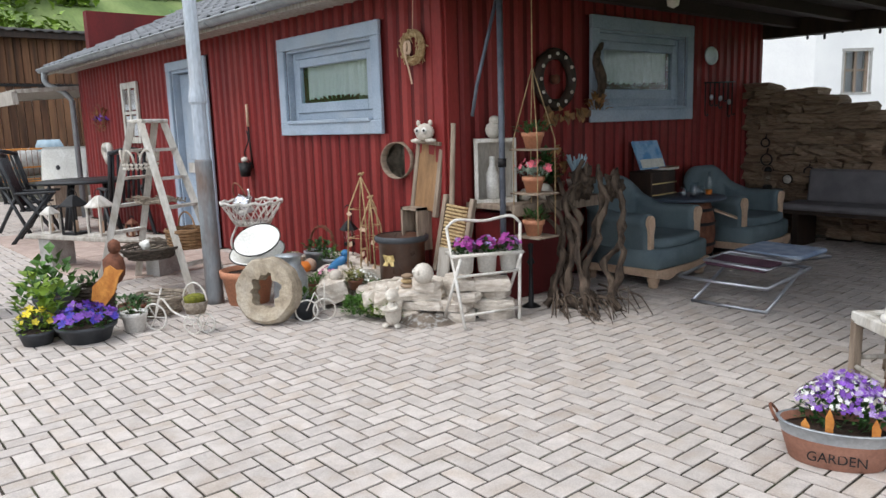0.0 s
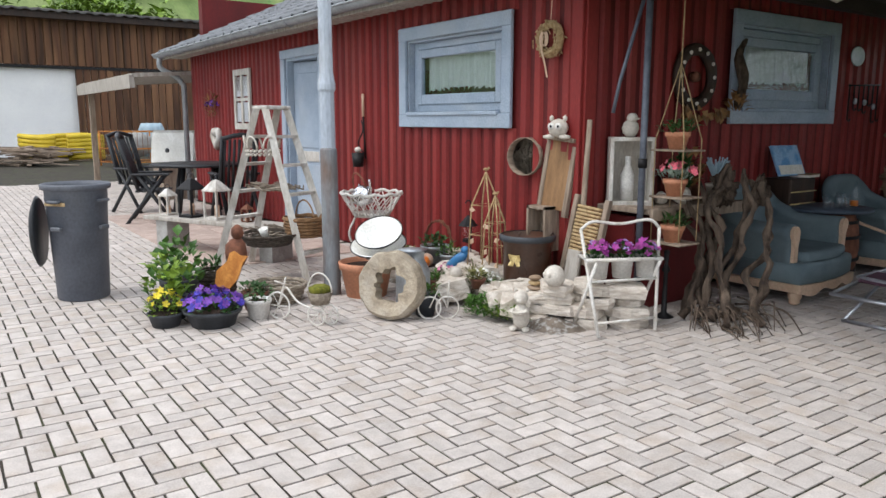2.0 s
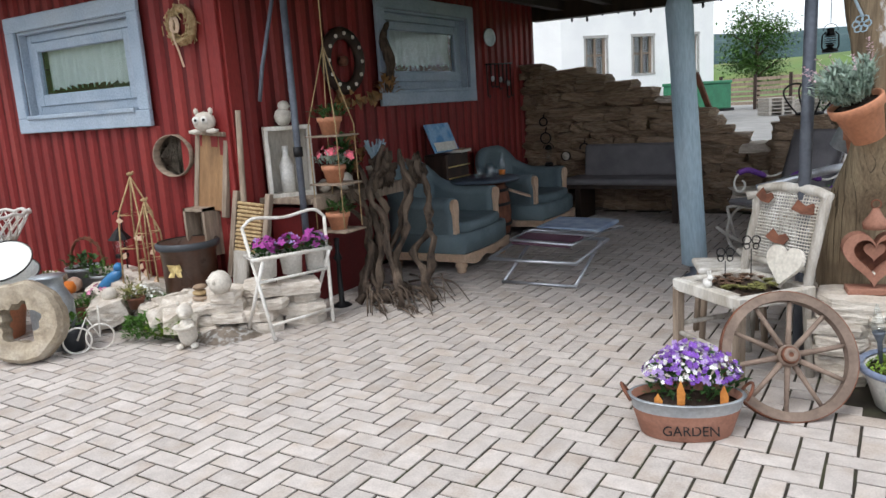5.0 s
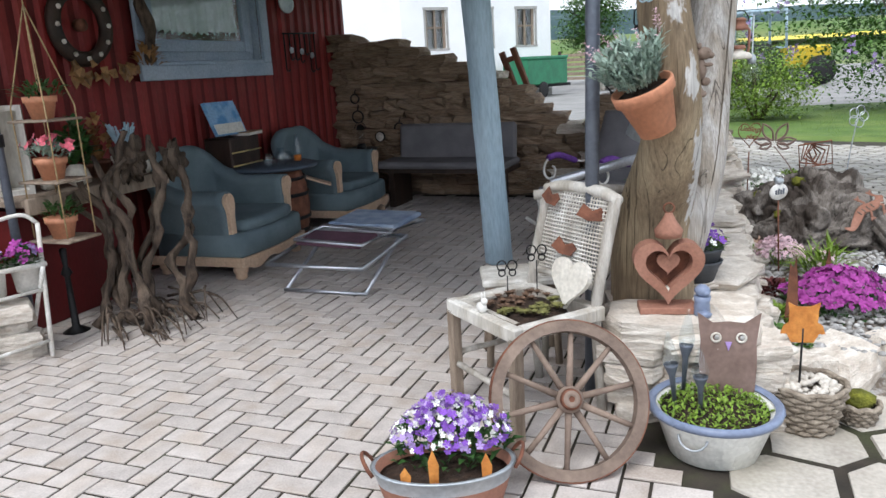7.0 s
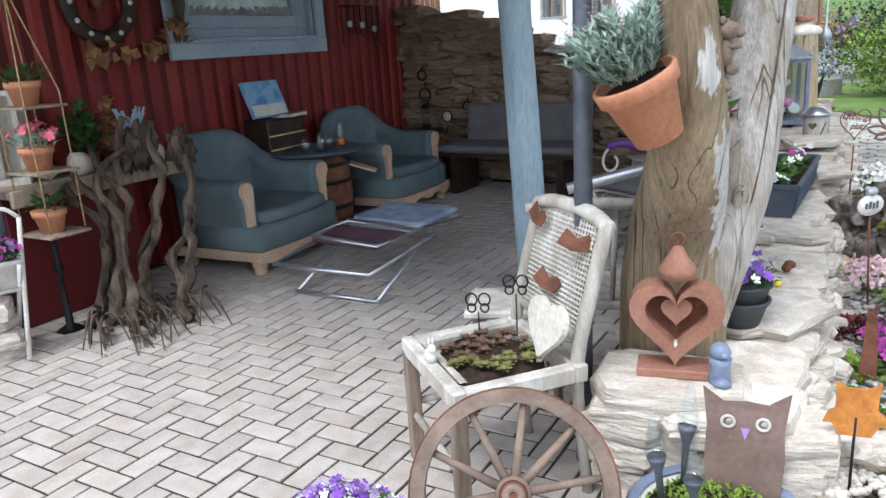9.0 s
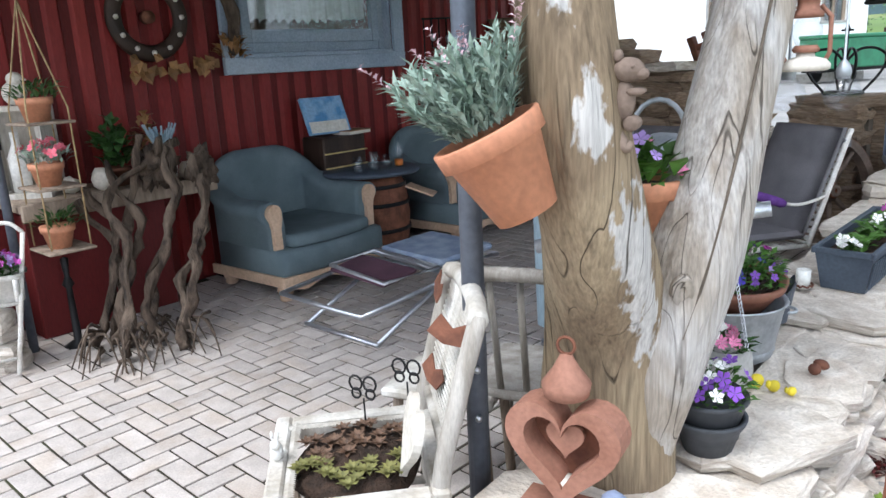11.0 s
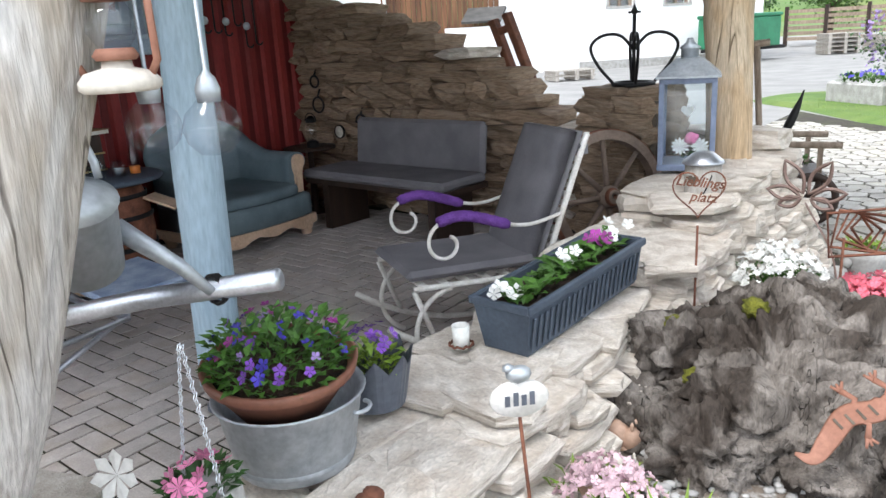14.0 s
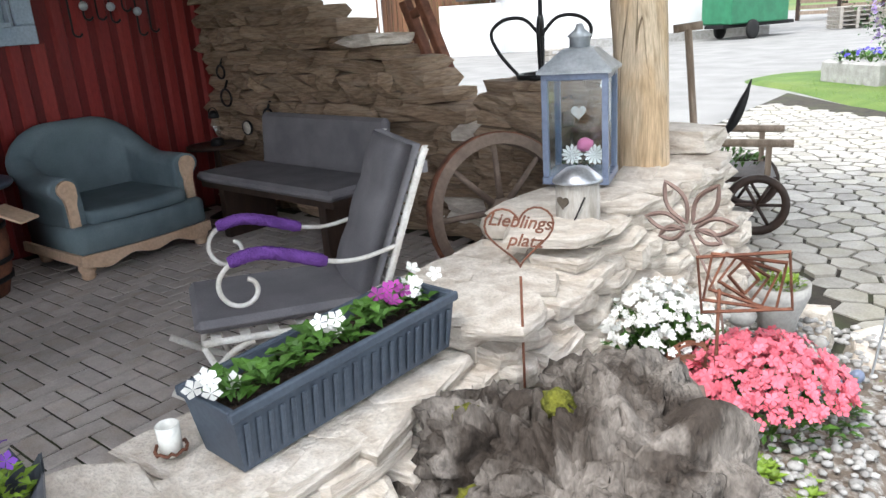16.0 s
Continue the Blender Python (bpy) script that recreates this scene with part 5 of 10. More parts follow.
part("dial", G().lathe([(0.045, 0), (0.045, 0.012), (0.0, 0.014)], 22), "ceramic", t)
part("bezel", G().lathe([(0.045, 0), (0.052, 0), (0.052, 0.016), (0.045, 0.016)], 22), "black", t)
for i, (x, z, s) in enumerate([(0.28, 1.0, 0.09), (0.3, 0.82, 0.12), (0.75, 0.7, 0.1)]):
    t = thing("iron_hook", pose(x, 4.33, z), "old iron fitting hanging on the stone wall", "hook", "ironware on the wall")
    part("ring", G().tube([(a, 0, b) for a, b in arc(0, 0, s * 0.5, 0, 360, 16)[:-1]], 0.008, 6, None, True), "black", t)
    part("shank", G().tube([(0, 0, s * 0.5), (0, 0.03, s)], 0.008, 6), "black", t)

# folded garden lounger
t = thing("sun_lounger", pose(1.58, 1.55, 0), "folded aluminium sun lounger with faded blue and plum cloth", "lounger")
g = G().tube([(-0.3, -0.53, 0.2), (0.33, -0.55, 0.2), (0.33, 0.1, 0.24), (-0.34, 0.1, 0.24)], 0.013, 8, None, True)
part("seat_frame", g, "alu", t)
for x in (-0.26, 0.27):
    part("leg", G().tube([(x, -0.42, 0.01), (x - 0.0, 0.14, 0.24)], 0.012, 8), "alu", t)
part("leg_brace", G().tube([(-0.27, -0.42, 0.014), (0.28, -0.42, 0.014)], 0.011, 8), "alu", t)
g = G().tube([(-0.3, -0.2, 0.27), (0.2, -0.28, 0.27), (0.3, 0.0, 0.3), (-0.25, 0.08, 0.3)], 0.012, 8, None, True)
part("back_frame", g, "alu", t)
part("back_cloth", G().box(-0.27, -0.16, 0.235, 0.2, 0.06, 0.255, pose(0, -0.05, 0.03, 9, 0, -6), b=0.006), "magentafab", t)
g = G().tube([(-0.34, 0.12, 0.27), (0.2, 0.05, 0.27), (0.32, 0.45, 0.27), (-0.2, 0.52, 0.27)], 0.012, 8, None, True)
part("foot_frame", g, "alu", t)
part("foot_cloth", G().box(-0.25, 0.1, 0.275, 0.26, 0.48, 0.31, pose(0, 0, 0, 3, 0, -6), b=0.012), "bluefab", t)

# closed parasol in its cover
t = thing("parasol", pose(2.505, 1.66, 0.08, -4.2, -4.2, 0), "closed garden parasol in a pale blue cloth cover", "parasol")
part("cover", G().lathe([(0.05, 0.0), (0.082, 0.02), (0.08, 0.3), (0.083, 0.8), (0.078, 1.3), (0.09, 1.72), (0.07, 1.79), (0, 1.8)], 28, None, True, lambda a, z: 1 + 0.05 * math.sin(5 * a + z * 2) + 0.03 * math.sin(9 * a - z * 4)), "tarp", t)
part("pole", G().lathe([(0.02, -0.06), (0.02, 0.05)], 12), "greymetal", t)
part("base", G().lathe([(0.07, -0.08), (0.07, -0.06), (0.03, -0.045), (0.03, -0.01)], 24), "greymetal", t)

# rocking garden chair
t = thing("rocking_chair", pose(3.012, 2.753, 0, 0, 0, 59), "white wrought-iron rocking chair with grey cushions and purple knitted arm covers", "chair")
for y in (-0.235, 0.235):
    rock = [(x, y, z) for x, z in arc(0.02, 1.02, 1.0, 233, 292, 16)]
    part("rocker", G().tube(rock, 0.013, 8), "whitemetal", t)
    part("seat_rail", G().tube([(-0.47, y, 0.36), (0.2, y, 0.33)], 0.012, 8), "whitemetal", t)
    for x0, x1 in ((-0.42, -0.47), (0.14, 0.17)):
        part("leg", G().tube([(x1, y, 0.35), (x0 * 0.9, y, 0.1)], 0.011, 8), "whitemetal", t)
    part("hoop", G().tube([(x, y, z) for x, z in arc(-0.3, 0.17, 0.17, 95, 245, 14)], 0.011, 8), "whitemetal", t)
    sc = [(x, y, z) for x, z in spiral(-0.325, 0.52, 0.03, 0.085, 60, -250, 30)]
    arm = smooth_path([sc[-1], (-0.33, y, 0.612), (-0.22, y, 0.617), (-0.06, y, 0.56), (0.05, y, 0.548), (0.19, y, 0.575)], 6)
    part("scroll", G().tube(sc + arm[1:], 0.008, 8), "whitemetal", t)
    cov = smooth_path([(-0.36, y, 0.607), (-0.28, y, 0.622), (-0.2, y, 0.608), (-0.06, y, 0.558)], 7)
    part("arm_cover", G().tube(cov, [0.016] + [0.021 + 0.002 * (i % 2) for i in range(len(cov) - 2)] + [0.016], 12), "purple", t, "purple knitted arm cover")
    part("back_rail", G().tube(smooth_path([(0.09, y, 0.33), (0.19, y, 0.6), (0.285, y, 0.85), (0.3, y, 0.88)], 6), 0.013, 8), "whitemetal", t)
for k in range(15):
    u = k / 14
    part("slat", G().box(-0.012, -0.235, -0.004, 0.012, 0.235, 0.004), "whitemetal", t, m=pose(0.105 + 0.18 * u, 0, 0.37 + 0.48 * u, 0, -69, 0))
for k in range(7):
    part("seat_slat", G().box(-0.016, -0.23, -0.004, 0.016, 0.23, 0.004), "whitemetal", t, m=T(-0.43 + 0.09 * k, 0, 0.365 - 0.004 * k))
part("seat_cushion", G().box(-0.5, -0.225, 0.37, 0.09, 0.225, 0.412, pose(0, 0, 0, 0, 1.5, 0), b=0.02), "cushion", t)
g = G()
n, k = 18, 8
for i in range(n + 1):
    u = i / n
    cx, cz = 0.06 + 0.2 * u, 0.4 + 0.49 * u
    puff = 0.03 + 0.012 * abs(math.sin(u * 3 * math.pi))
    for j in range(k + 1):
        y = -0.225 + 0.45 * j / k
        e = math.sin(math.pi * j / k) ** 0.4 if 0 < j < k else 0
        q = puff * e * (1 - 0.35 * math.exp(-((u - 0.72) ** 2) * 600) * (1 if j in (3, 5) else 0))
        g.v.append((cx - q * 0.94, y, cz + q * 0.34))
m = len(g.v)
for i in range(n + 1):
    u = i / n
    for j in range(k + 1):
        g.v.append((0.087 + 0.2 * u, -0.225 + 0.45 * j / k, 0.4 + 0.49 * u))
for b0 in (0, m):
    for i in range(n):
        for j in range(k):
            f = (b0 + i * (k + 1) + j, b0 + i * (k + 1) + j + 1, b0 + (i + 1) * (k + 1) + j + 1, b0 + (i + 1) * (k + 1) + j)
            g.f.append(f[::-1] if b0 == 0 else f)
for i in range(n):
    for j in (0, k):
        g.f.append((i * (k + 1) + j, (i + 1) * (k + 1) + j, m + (i + 1) * (k + 1) + j, m + i * (k + 1) + j))
for j in range(k):
    g.f.append((n * (k + 1) + j, n * (k + 1) + j + 1, m + n * (k + 1) + j + 1, m + n * (k + 1) + j))
g.s = [True] * len(g.f)
part("back_cushion", g, "cushion", t)
part("cushion_strap", G().box(0.262, -0.24, 0.8, 0.3, 0.24, 0.84), "cushion", t)

# ---- on the porch wall ----
t = thing("wagon_ring", pose(0.055, 1.14, 1.63, 0, 90, 0) @ S(1.25, 1.25, 1.25), "dark wooden ring with pale studs hung on the red wall", "wall ornament")
part("ring", G().lathe([(0.135, -0.02), (0.19, -0.02), (0.2, 0.0), (0.19, 0.022), (0.135, 0.022), (0.125, 0.0), (0.135, -0.02)], 32), "darkwood", t)
for k in range(12):
    a = k * math.pi / 6
    part("stud", G().blob(T(0.16 * math.cos(a), 0.16 * math.sin(a), 0.025) @ S(0.014, 0.014, 0.012), 1, 0), "ceramic", t)
part("hub", G().lathe([(0.03, -0.02), (0.03, 0.02), (0, 0.03)], 16), "rust", t)
t = thing("dried_leaves", pose(0.04, 1.25, 1.38), "garland of brown autumn leaves under the ring", "garland")
g = G()
for k in range(26):
    g.leaf((random.uniform(0, 0.05), random.uniform(-0.25, 0.25), random.uniform(-0.06, 0.05)), (0.3, random.gauss(0, 0.7), -0.6), (1, 0, 0), random.uniform(0.06, 0.11), 0.07)
part("leaves", g, "frond", t)
t = thing("driftwood", pose(0.08, 1.66, 1.72), "brown driftwood and dried bunch beside the window", "wall ornament")
part("branch", G().tube(smooth_path([(0, 0, -0.32), (0.03, 0.02, -0.1), (0, -0.01, 0.1), (0.02, 0.05, 0.22)], 5), [0.02, 0.03, 0.035, 0.04, 0.04, 0.045, 0.05, 0.045, 0.04, 0.04, 0.03, 0.03, 0.02, 0.02, 0.02, 0.01], 8, None, False, 0.4), "root", t)
g = G()
cluster(g, 60, 0.05, 0.08, 0.15, 0.09, 0.4, -0.35)
part("bunch", g, "frond", t)
rail = thing("tool_rack", pose(0.05, 3.72, 1.45), "rusty iron tools and hooks hanging on the red wall", "tool rack")
part("bar", G().tube([(0.02, -0.3, 0.18), (0.02, 0.3, 0.2)], 0.008, 6), "black", rail)
for k in range(7):
    y = -0.28 + k * 0.09
    l = random.uniform(0.16, 0.34)
    part("hook", G().tube([(0.02, y, 0.19), (0.02, y, 0.19 - l)] + [(0.02, y + 0.03 + a, 0.19 - l + b) for a, b in arc(0, 0, 0.03, 180, 340, 6)], 0.007, 6), "black", rail)
    if k % 2:
        part("disc", G().lathe([(0.028, 0), (0.028, 0.012), (0, 0.014)], 14, pose(0.03, y, 0.12 - l * 0.4, 0, 90, 0)), "zinc", rail)
t = thing("wall_plate", pose(0.05, 3.55, 1.9, 0, 90, 0), "dark oval plate hung high on the red wall", "plate")
part("plate", G().lathe([(0, 0), (0.1, 0.0), (0.13, 0.012), (0.125, 0.018), (0.1, 0.008), (0, 0.008)], 24, S(0.7, 1, 1)), "zinc", t)
t = thing("ceiling_lamp", pose(0.95, 1.4, 2.13), "cream glass lamp under the porch ceiling", "lamp")
part("shade", G().lathe([(0.03, 0.06), (0.05, 0.03), (0.04, -0.03), (0.0, -0.05)], 16), "ceramic", t)
part("cap", G().lathe([(0.04, 0.06), (0.04, 0.17)], 14), "black", t)
# festoon lights along the far beam
t = thing("festoon_lights", pose(0, 4.78, 0), "string of small dark bulbs sagging under the far beam", "string lights")
pts = []
for s in range(6):
    x0 = 0.3 + s * 0.62
    for k in range(7):
        u = k / 7
        pts.append((x0 + 0.62 * u, 0, 2.2 - 0.09 * 4 * u * (1 - u)))
part("cable", G().tube(pts, 0.004, 5), "black", t)
for i in range(2, len(pts), 2):
    x, y, z = pts[i]
    part("bulb", G().lathe([(0.008, 0), (0.014, -0.02), (0.012, -0.045), (0, -0.055)], 10, T(x, y, z)), "black", t)

# ---- forked trunk posts ----
def limb(g, pts, rs, seg=22, seed=0, ridge=0.06):
    """A limb with lengthwise ridges and hollows."""
    P = smooth_path(pts, 7)
    n = len(P)
    R = []
    for i in range(n):
        u = i / (n - 1) * (len(rs) - 1)
        k = min(int(u), len(rs) - 2)
        R.append(rs[k] + (rs[k + 1] - rs[k]) * (u - k))
    vs, fs = [], []
    side = None
    for i, p in enumerate(P):
        d = (P[min(i + 1, n - 1)] - P[max(i - 1, 0)]).normalized()
        side = Vector((1, 0, 0)) if side is None else side
        side = (side - d * side.dot(d)).normalized()
        o = d.cross(side)
        for k in range(seg):
            a = 2 * math.pi * k / seg
            q = R[i] * (1 + ridge * noise.noise(Vector((math.cos(a) * 2.2 + seed, math.sin(a) * 2.2, p.z * 1.3))) * 1.6 + ridge * 0.5 * noise.noise(Vector((math.cos(a) * 7 + seed, math.sin(a) * 7, p.z * 2.0))) + ridge * 0.22 * noise.noise(Vector((math.cos(a) * 19 + seed, math.sin(a) * 19, p.z * 3.0))))
            vs.append(p + side * math.cos(a) * q + o * math.sin(a) * q)
    for i in range(n - 1):
        for k in range(seg):
            l = (k + 1) % seg
            fs.append((i * seg + k, i * seg + l, (i + 1) * seg + l, (i + 1) * seg + k))
    fs += [tuple(range(seg))[::-1], tuple((n - 1) * seg + k for k in range(seg))]
    g.add(vs, fs, None, True)
    return g


t = thing("trunk_post", pose(0, 0, 0), "forked weathered tree trunk carrying the porch roof", "tree trunk")
g = G()
limb(g, [(3.5, 0.4, 0.3), (3.5, 0.4, 0.52), (3.52, 0.36, 0.72), (3.575, 0.225, 0.95), (3.58, 0.15, 1.2), (3.54, 0.17, 1.5), (3.56, 0.2, 1.9), (3.62, 0.25, 2.3)], [0.16, 0.158, 0.135, 0.104, 0.09, 0.086, 0.086, 0.09], 72, 3)
part("trunk", g, "trunk", t)
g = G()
limb(g, [(3.54, 0.41, 0.3), (3.61, 0.43, 0.6), (3.662, 0.505, 0.86), (3.682, 0.6, 1.14), (3.7, 0.695, 1.42), (3.72, 0.8, 1.8), (3.74, 0.9, 2.3)], [0.09, 0.104, 0.104, 0.092, 0.086, 0.086, 0.09], 72, 8)
part("limb", g, "trunkgrey", t, "silver-grey bare limb split by a long crack")
part("knot", G().lathe([(0.05, -0.02), (0.045, 0.012), (0.03, 0.006), (0.022, 0.014), (0.01, 0.004), (0, 0.004)], 18, look((3.702, 0.37, 0.8), (2.9, 1.2, 1.1)) @ T(0, 0, -0.014) @ S(0.5, 0.75, 0.5)), "trunkgrey", t)
# thin dark tube on the limb gives the crack's inner shade as colour
part("crack", G().tube(smooth_path([(3.7, 0.372, 0.7), (3.728, 0.425, 0.86), (3.748, 0.52, 1.12), (3.764, 0.615, 1.42), (3.784, 0.72, 1.8)], 6), [0.001] * 4 + [0.0035] * 16 + [0.002] * 5, 6), "gapshade", t, "drying crack, its inner shade painted dark")

t = thing("trunk_post", pose(0, 0, 0), "honey-coloured forked trunk at the far wall end", "tree trunk")
g = G()
limb(g, [(3.55, 4.15, 0.45), (3.54, 4.15, 0.75), (3.52, 4.17, 1.1), (3.5, 4.2, 1.4), (3.58, 4.22, 1.8), (3.7, 4.25, 2.3)], [0.125, 0.115, 0.11, 0.12, 0.1, 0.09], 24, 5)
part("trunk", g, "trunkhoney", t)
g = G()
limb(g, [(3.5, 4.19, 1.25), (3.42, 4.2, 1.45), (3.32, 4.22, 1.62), (3.26, 4.25, 1.9), (3.22, 4.3, 2.3)], [0.08, 0.075, 0.065, 0.06, 0.055], 18, 6)
part("limb", g, "trunkhoney", t)


# ---- pots ----
def flowerpot(name, m, r, h, material, label, rim=0.16, soil=True, taper=0.7, category="flower pot", group=""):
    t = thing(name, m, label, category, group)
    part("pot", G().lathe([(r * taper, 0), (r * (taper + (1 - taper) * (1 - rim)), h * (1 - rim)), (r * 1.02, h * (1 - rim)), (r * 1.05, h * 0.98), (r * 1.03, h), (r * 0.94, h), (r * 0.9, h * 0.86), (0, h * 0.85)], 28), material, t)
    if soil:
        part("soil", G().lathe([(0, h * 0.9), (r * 0.5, h * 0.9), (r * 0.91, h * 0.86)], 20), "soil", t)
    return t


# tilted pot of lavender on the left limb
axis = Vector((-0.052, -0.048, 0.149)).to_track_quat("Z", "Y").to_matrix().to_4x4()
t = flowerpot("flower_pot", T(3.545, 0.042, 1.02) @ axis, 0.1, 0.17, "terra", "tilted terracotta pot of silver lavender fixed to the trunk", 0.22, True, 0.6)
g, h = G(), G()
random.seed(4)
for _ in range(120):
    a, q = random.uniform(0, 6.283), random.random()
    d = Vector((math.cos(a) * q * 0.9 - 0.35, math.sin(a) * q * 0.7, 1.0)).normalized()
    l = random.uniform(0.08, 0.17)
    b = Vector((0.06 * q * math.cos(a), 0.06 * q * math.sin(a), 0.17))
    for k in range(9):
        p = b + d * l * k / 9
        for s in (-1, 1):
            g.leaf(p, d + Vector((random.gauss(0, 0.6), random.gauss(0, 0.6), 0.2)), (0, 0, 1), random.uniform(0.03, 0.055), 0.011)
    if random.random() < 0.14:
        for k in range(12):
            h.leaf(b + d * (l + 0.006 * k), (random.gauss(0, 1), random.gauss(0, 1), 0.6), (0, 0, 1), 0.015, 0.01)
part("lavender", g, "lavleaf", t)
part("spike_blossom", h, "pinkwhite", t)
# pot in the fork
t = flowerpot("flower_pot", pose(3.53, 0.47, 0.84, 0, 2, 0), 0.103, 0.185, "terra", "terracotta pot of violets wedged in the trunk's fork", 0.22, True, 0.64)
g, h, f = G(), G(), G()
cluster(g, 70, 0.11, 0.11, 0.07, 0.07, 0.65, 0.17)
blooms(h, 6, 0.08, 0.08, 0.1, 0.02, 5, 0.18)
blooms(f, 5, 0.1, 0.1, 0.08, 0.015, 5, 0.18, 1.2)
part("leaves", g, "leaf", t)
part("violet_blossom", h, "lilac", t)
part("pink_blossom", f, "pink", t)
# squirrel figure
t = thing("squirrel_figure", pose(3.668, 0.165, 1.19, 0, 0, 20) @ S(0.6, 0.6, 0.6), "grey-brown squirrel figure clinging to the trunk", "figurine")
g = G().blob(T(0.004, 0, 0.035) @ S(0.034, 0.03, 0.06), 3, 0.05).blob(T(0.018, -0.004, 0.125) @ S(0.046, 0.033, 0.036), 3, 0.04).blob(T(0.055, -0.008, 0.112) @ S(0.024, 0.02, 0.018), 2, 0.04)
for k in (-1, 1):
    g.blob(T(-0.012, 0.018 * k, 0.166) @ S(0.012, 0.008, 0.018), 2, 0).blob(T(0.04, 0.022 * k, 0.062) @ S(0.028, 0.012, 0.012), 2, 0).blob(T(0.03, 0.02 * k, -0.03) @ S(0.026, 0.015, 0.024), 2, 0)
g.tube(smooth_path([(-0.02, 0, -0.02), (-0.01, -0.01, -0.07), (0.014, -0.014, -0.1), (0.03, -0.012, -0.085)], 5), [0.014, 0.016, 0.018, 0.02, 0.021, 0.022, 0.022, 0.022, 0.021, 0.02, 0.019, 0.018, 0.017, 0.015, 0.012, 0.008], 10)
g.blob(T(0.034, -0.034, 0.134) @ S(0.006, 0.005, 0.006), 1, 0)
part("body", g, "wheelwood", t)
# beaded blue flower hanging at the trunk's top
t = thing("bead_flower", pose(3.5, 0.07, 1.47, 75, 0, -20), "blue wire flower hung on the trunk", "ornament")
g = G()
for k in range(6):
    a = k * math.pi / 3
    g.tube([(0.022 * math.cos(a) + 0.014 * math.cos(b), 0.022 * math.sin(a) + 0.014 * math.sin(b), 0) for b in [j * math.pi / 4 for j in range(8)]], 0.003, 5, None, True)
part("petals", g, "tarp", t)
part("chain", G().tube([(0, 0.03, 0), (-0.05, 0.12, 0), (-0.02, 0.25, 0.0)], 0.006, 5), "tarp", t)

# ---- storm lamps ----
def storm_lamp(m, s, material, label):
    t = thing("storm_lamp", m, label, "lamp", "hanging storm lamps")
    part("tank", G().lathe([(0.3, 0), (0.34, 0.03), (0.34, 0.09), (0.28, 0.16), (0.13, 0.2), (0.12, 0.26)], 22, S(s, s, s)), "ceramic" if material == "rustpink" else material, t)
    part("burner", G().lathe([(0.16, 0.26), (0.19, 0.3), (0.15, 0.36)], 18, S(s, s, s)), material, t)
    part("chimney", G().lathe([(0.13, 0.36), (0.21, 0.5), (0.2, 0.62), (0.13, 0.74)], 20, S(s, s, s)), "bulb", t)
    part("hood", G().lathe([(0.2, 0.74), (0.22, 0.8), (0.15, 0.86), (0.15, 0.98), (0.19, 1.0), (0.1, 1.06), (0, 1.06)], 20, S(s, s, s)), material, t)
    for k in (-1, 1):
        part("side_tube", G().tube([(0.26 * k * s, 0, 0.1 * s), (0.34 * k * s, 0, 0.25 * s), (0.33 * k * s, 0, 0.75 * s), (0.18 * k * s, 0, 0.9 * s)], 0.035 * s, 8), material, t)
    part("bail", G().tube([(x * s, 0, (0.95 + z) * s) for x, z in arc(0, 0, 0.3, 0, 180, 12)], 0.014 * s, 5), "black", t)
    return t


t = storm_lamp(pose(3.8, 0.72, 1.235, 0, 0, 40), 0.15, "rustpink", "rusty red storm lamp hanging from the limb")
part("hanger", G().tube([(0, 0, 0.25), (0, 0, 0.9)], 0.003, 5), "black", t)
for k, (dx, dy) in enumerate(((-0.045, 0.05), (0.065, 0.07))):
    b = thing("light_bulb", pose(3.79 + dx, 0.74 + dy, 1.185), "clear glass bulb hanging under the lamp", "bulb", "glass bulbs")
    part("glass", G().lathe([(0, -0.044), (0.02, -0.04), (0.034, -0.026), (0.04, -0.006), (0.034, 0.014), (0.018, 0.03), (0.015, 0.034)], 20), "bulb", b)
    part("cap", G().lathe([(0.015, 0.028), (0.017, 0.045), (0.012, 0.06), (0.003, 0.07), (0.003, 0.22)], 12), "zinc", b)
t = storm_lamp(pose(3.1, 4.3, 1.5), 0.2, "black", "black caged storm lamp hanging by the far trunk")
part("hanger", G().tube([(0, 0, 0.25), (0, 0, 0.8)], 0.003, 5), "black", t)
g = G()
for z in (0.4, 0.5, 0.6, 0.7):
    g.tube([(0.25 * 0.2 * math.cos(a), 0.25 * 0.2 * math.sin(a), z * 0.2) for a in [k * 0.5236 for k in range(12)]], 0.003, 4, None, True)
part("cage", g, "black", t)
t = storm_lamp(pose(3.42, 0.3, 1.62), 0.16, "black", "small black storm lamp hanging beside the trunk")
part("hanger", G().tube([(0, 0, 0.2), (0, 0, 0.6)], 0.003, 5), "black", t)

# ---- old cane chair with planted seat ----
t = thing("cane_chair", pose(3.09, -0.03, 0, 0, 0, -40), "worn white wooden chair with torn cane back and planted seat", "chair")
for x, y, h, tl in ((-0.2, -0.19, 0.38, 0), (0.2, -0.19, 0.38, 0)):
    part("front_leg", G().box(x - 0.02, y - 0.02, 0, x + 0.02, y + 0.02, h, b=0.004), "oldwood", t)
for x in (-0.19, 0.19):
    part("back_post", G().tube(smooth_path([(x, 0.2, 0.0), (x, 0.17, 0.38), (x, 0.215, 0.6), (x * 0.98, 0.27, 0.79)], 5), [0.018] * 6 + [0.021] * 10, 8), "greywood", t)
g = G().box(-0.22, -0.21, 0.36, 0.22, -0.17, 0.415, b=0.006).box(-0.22, 0.15, 0.36, 0.22, 0.19, 0.415, b=0.006).box(-0.22, -0.17, 0.362, -0.18, 0.15, 0.413, b=0.006).box(0.18, -0.17, 0.362, 0.22, 0.15, 0.413, b=0.006)
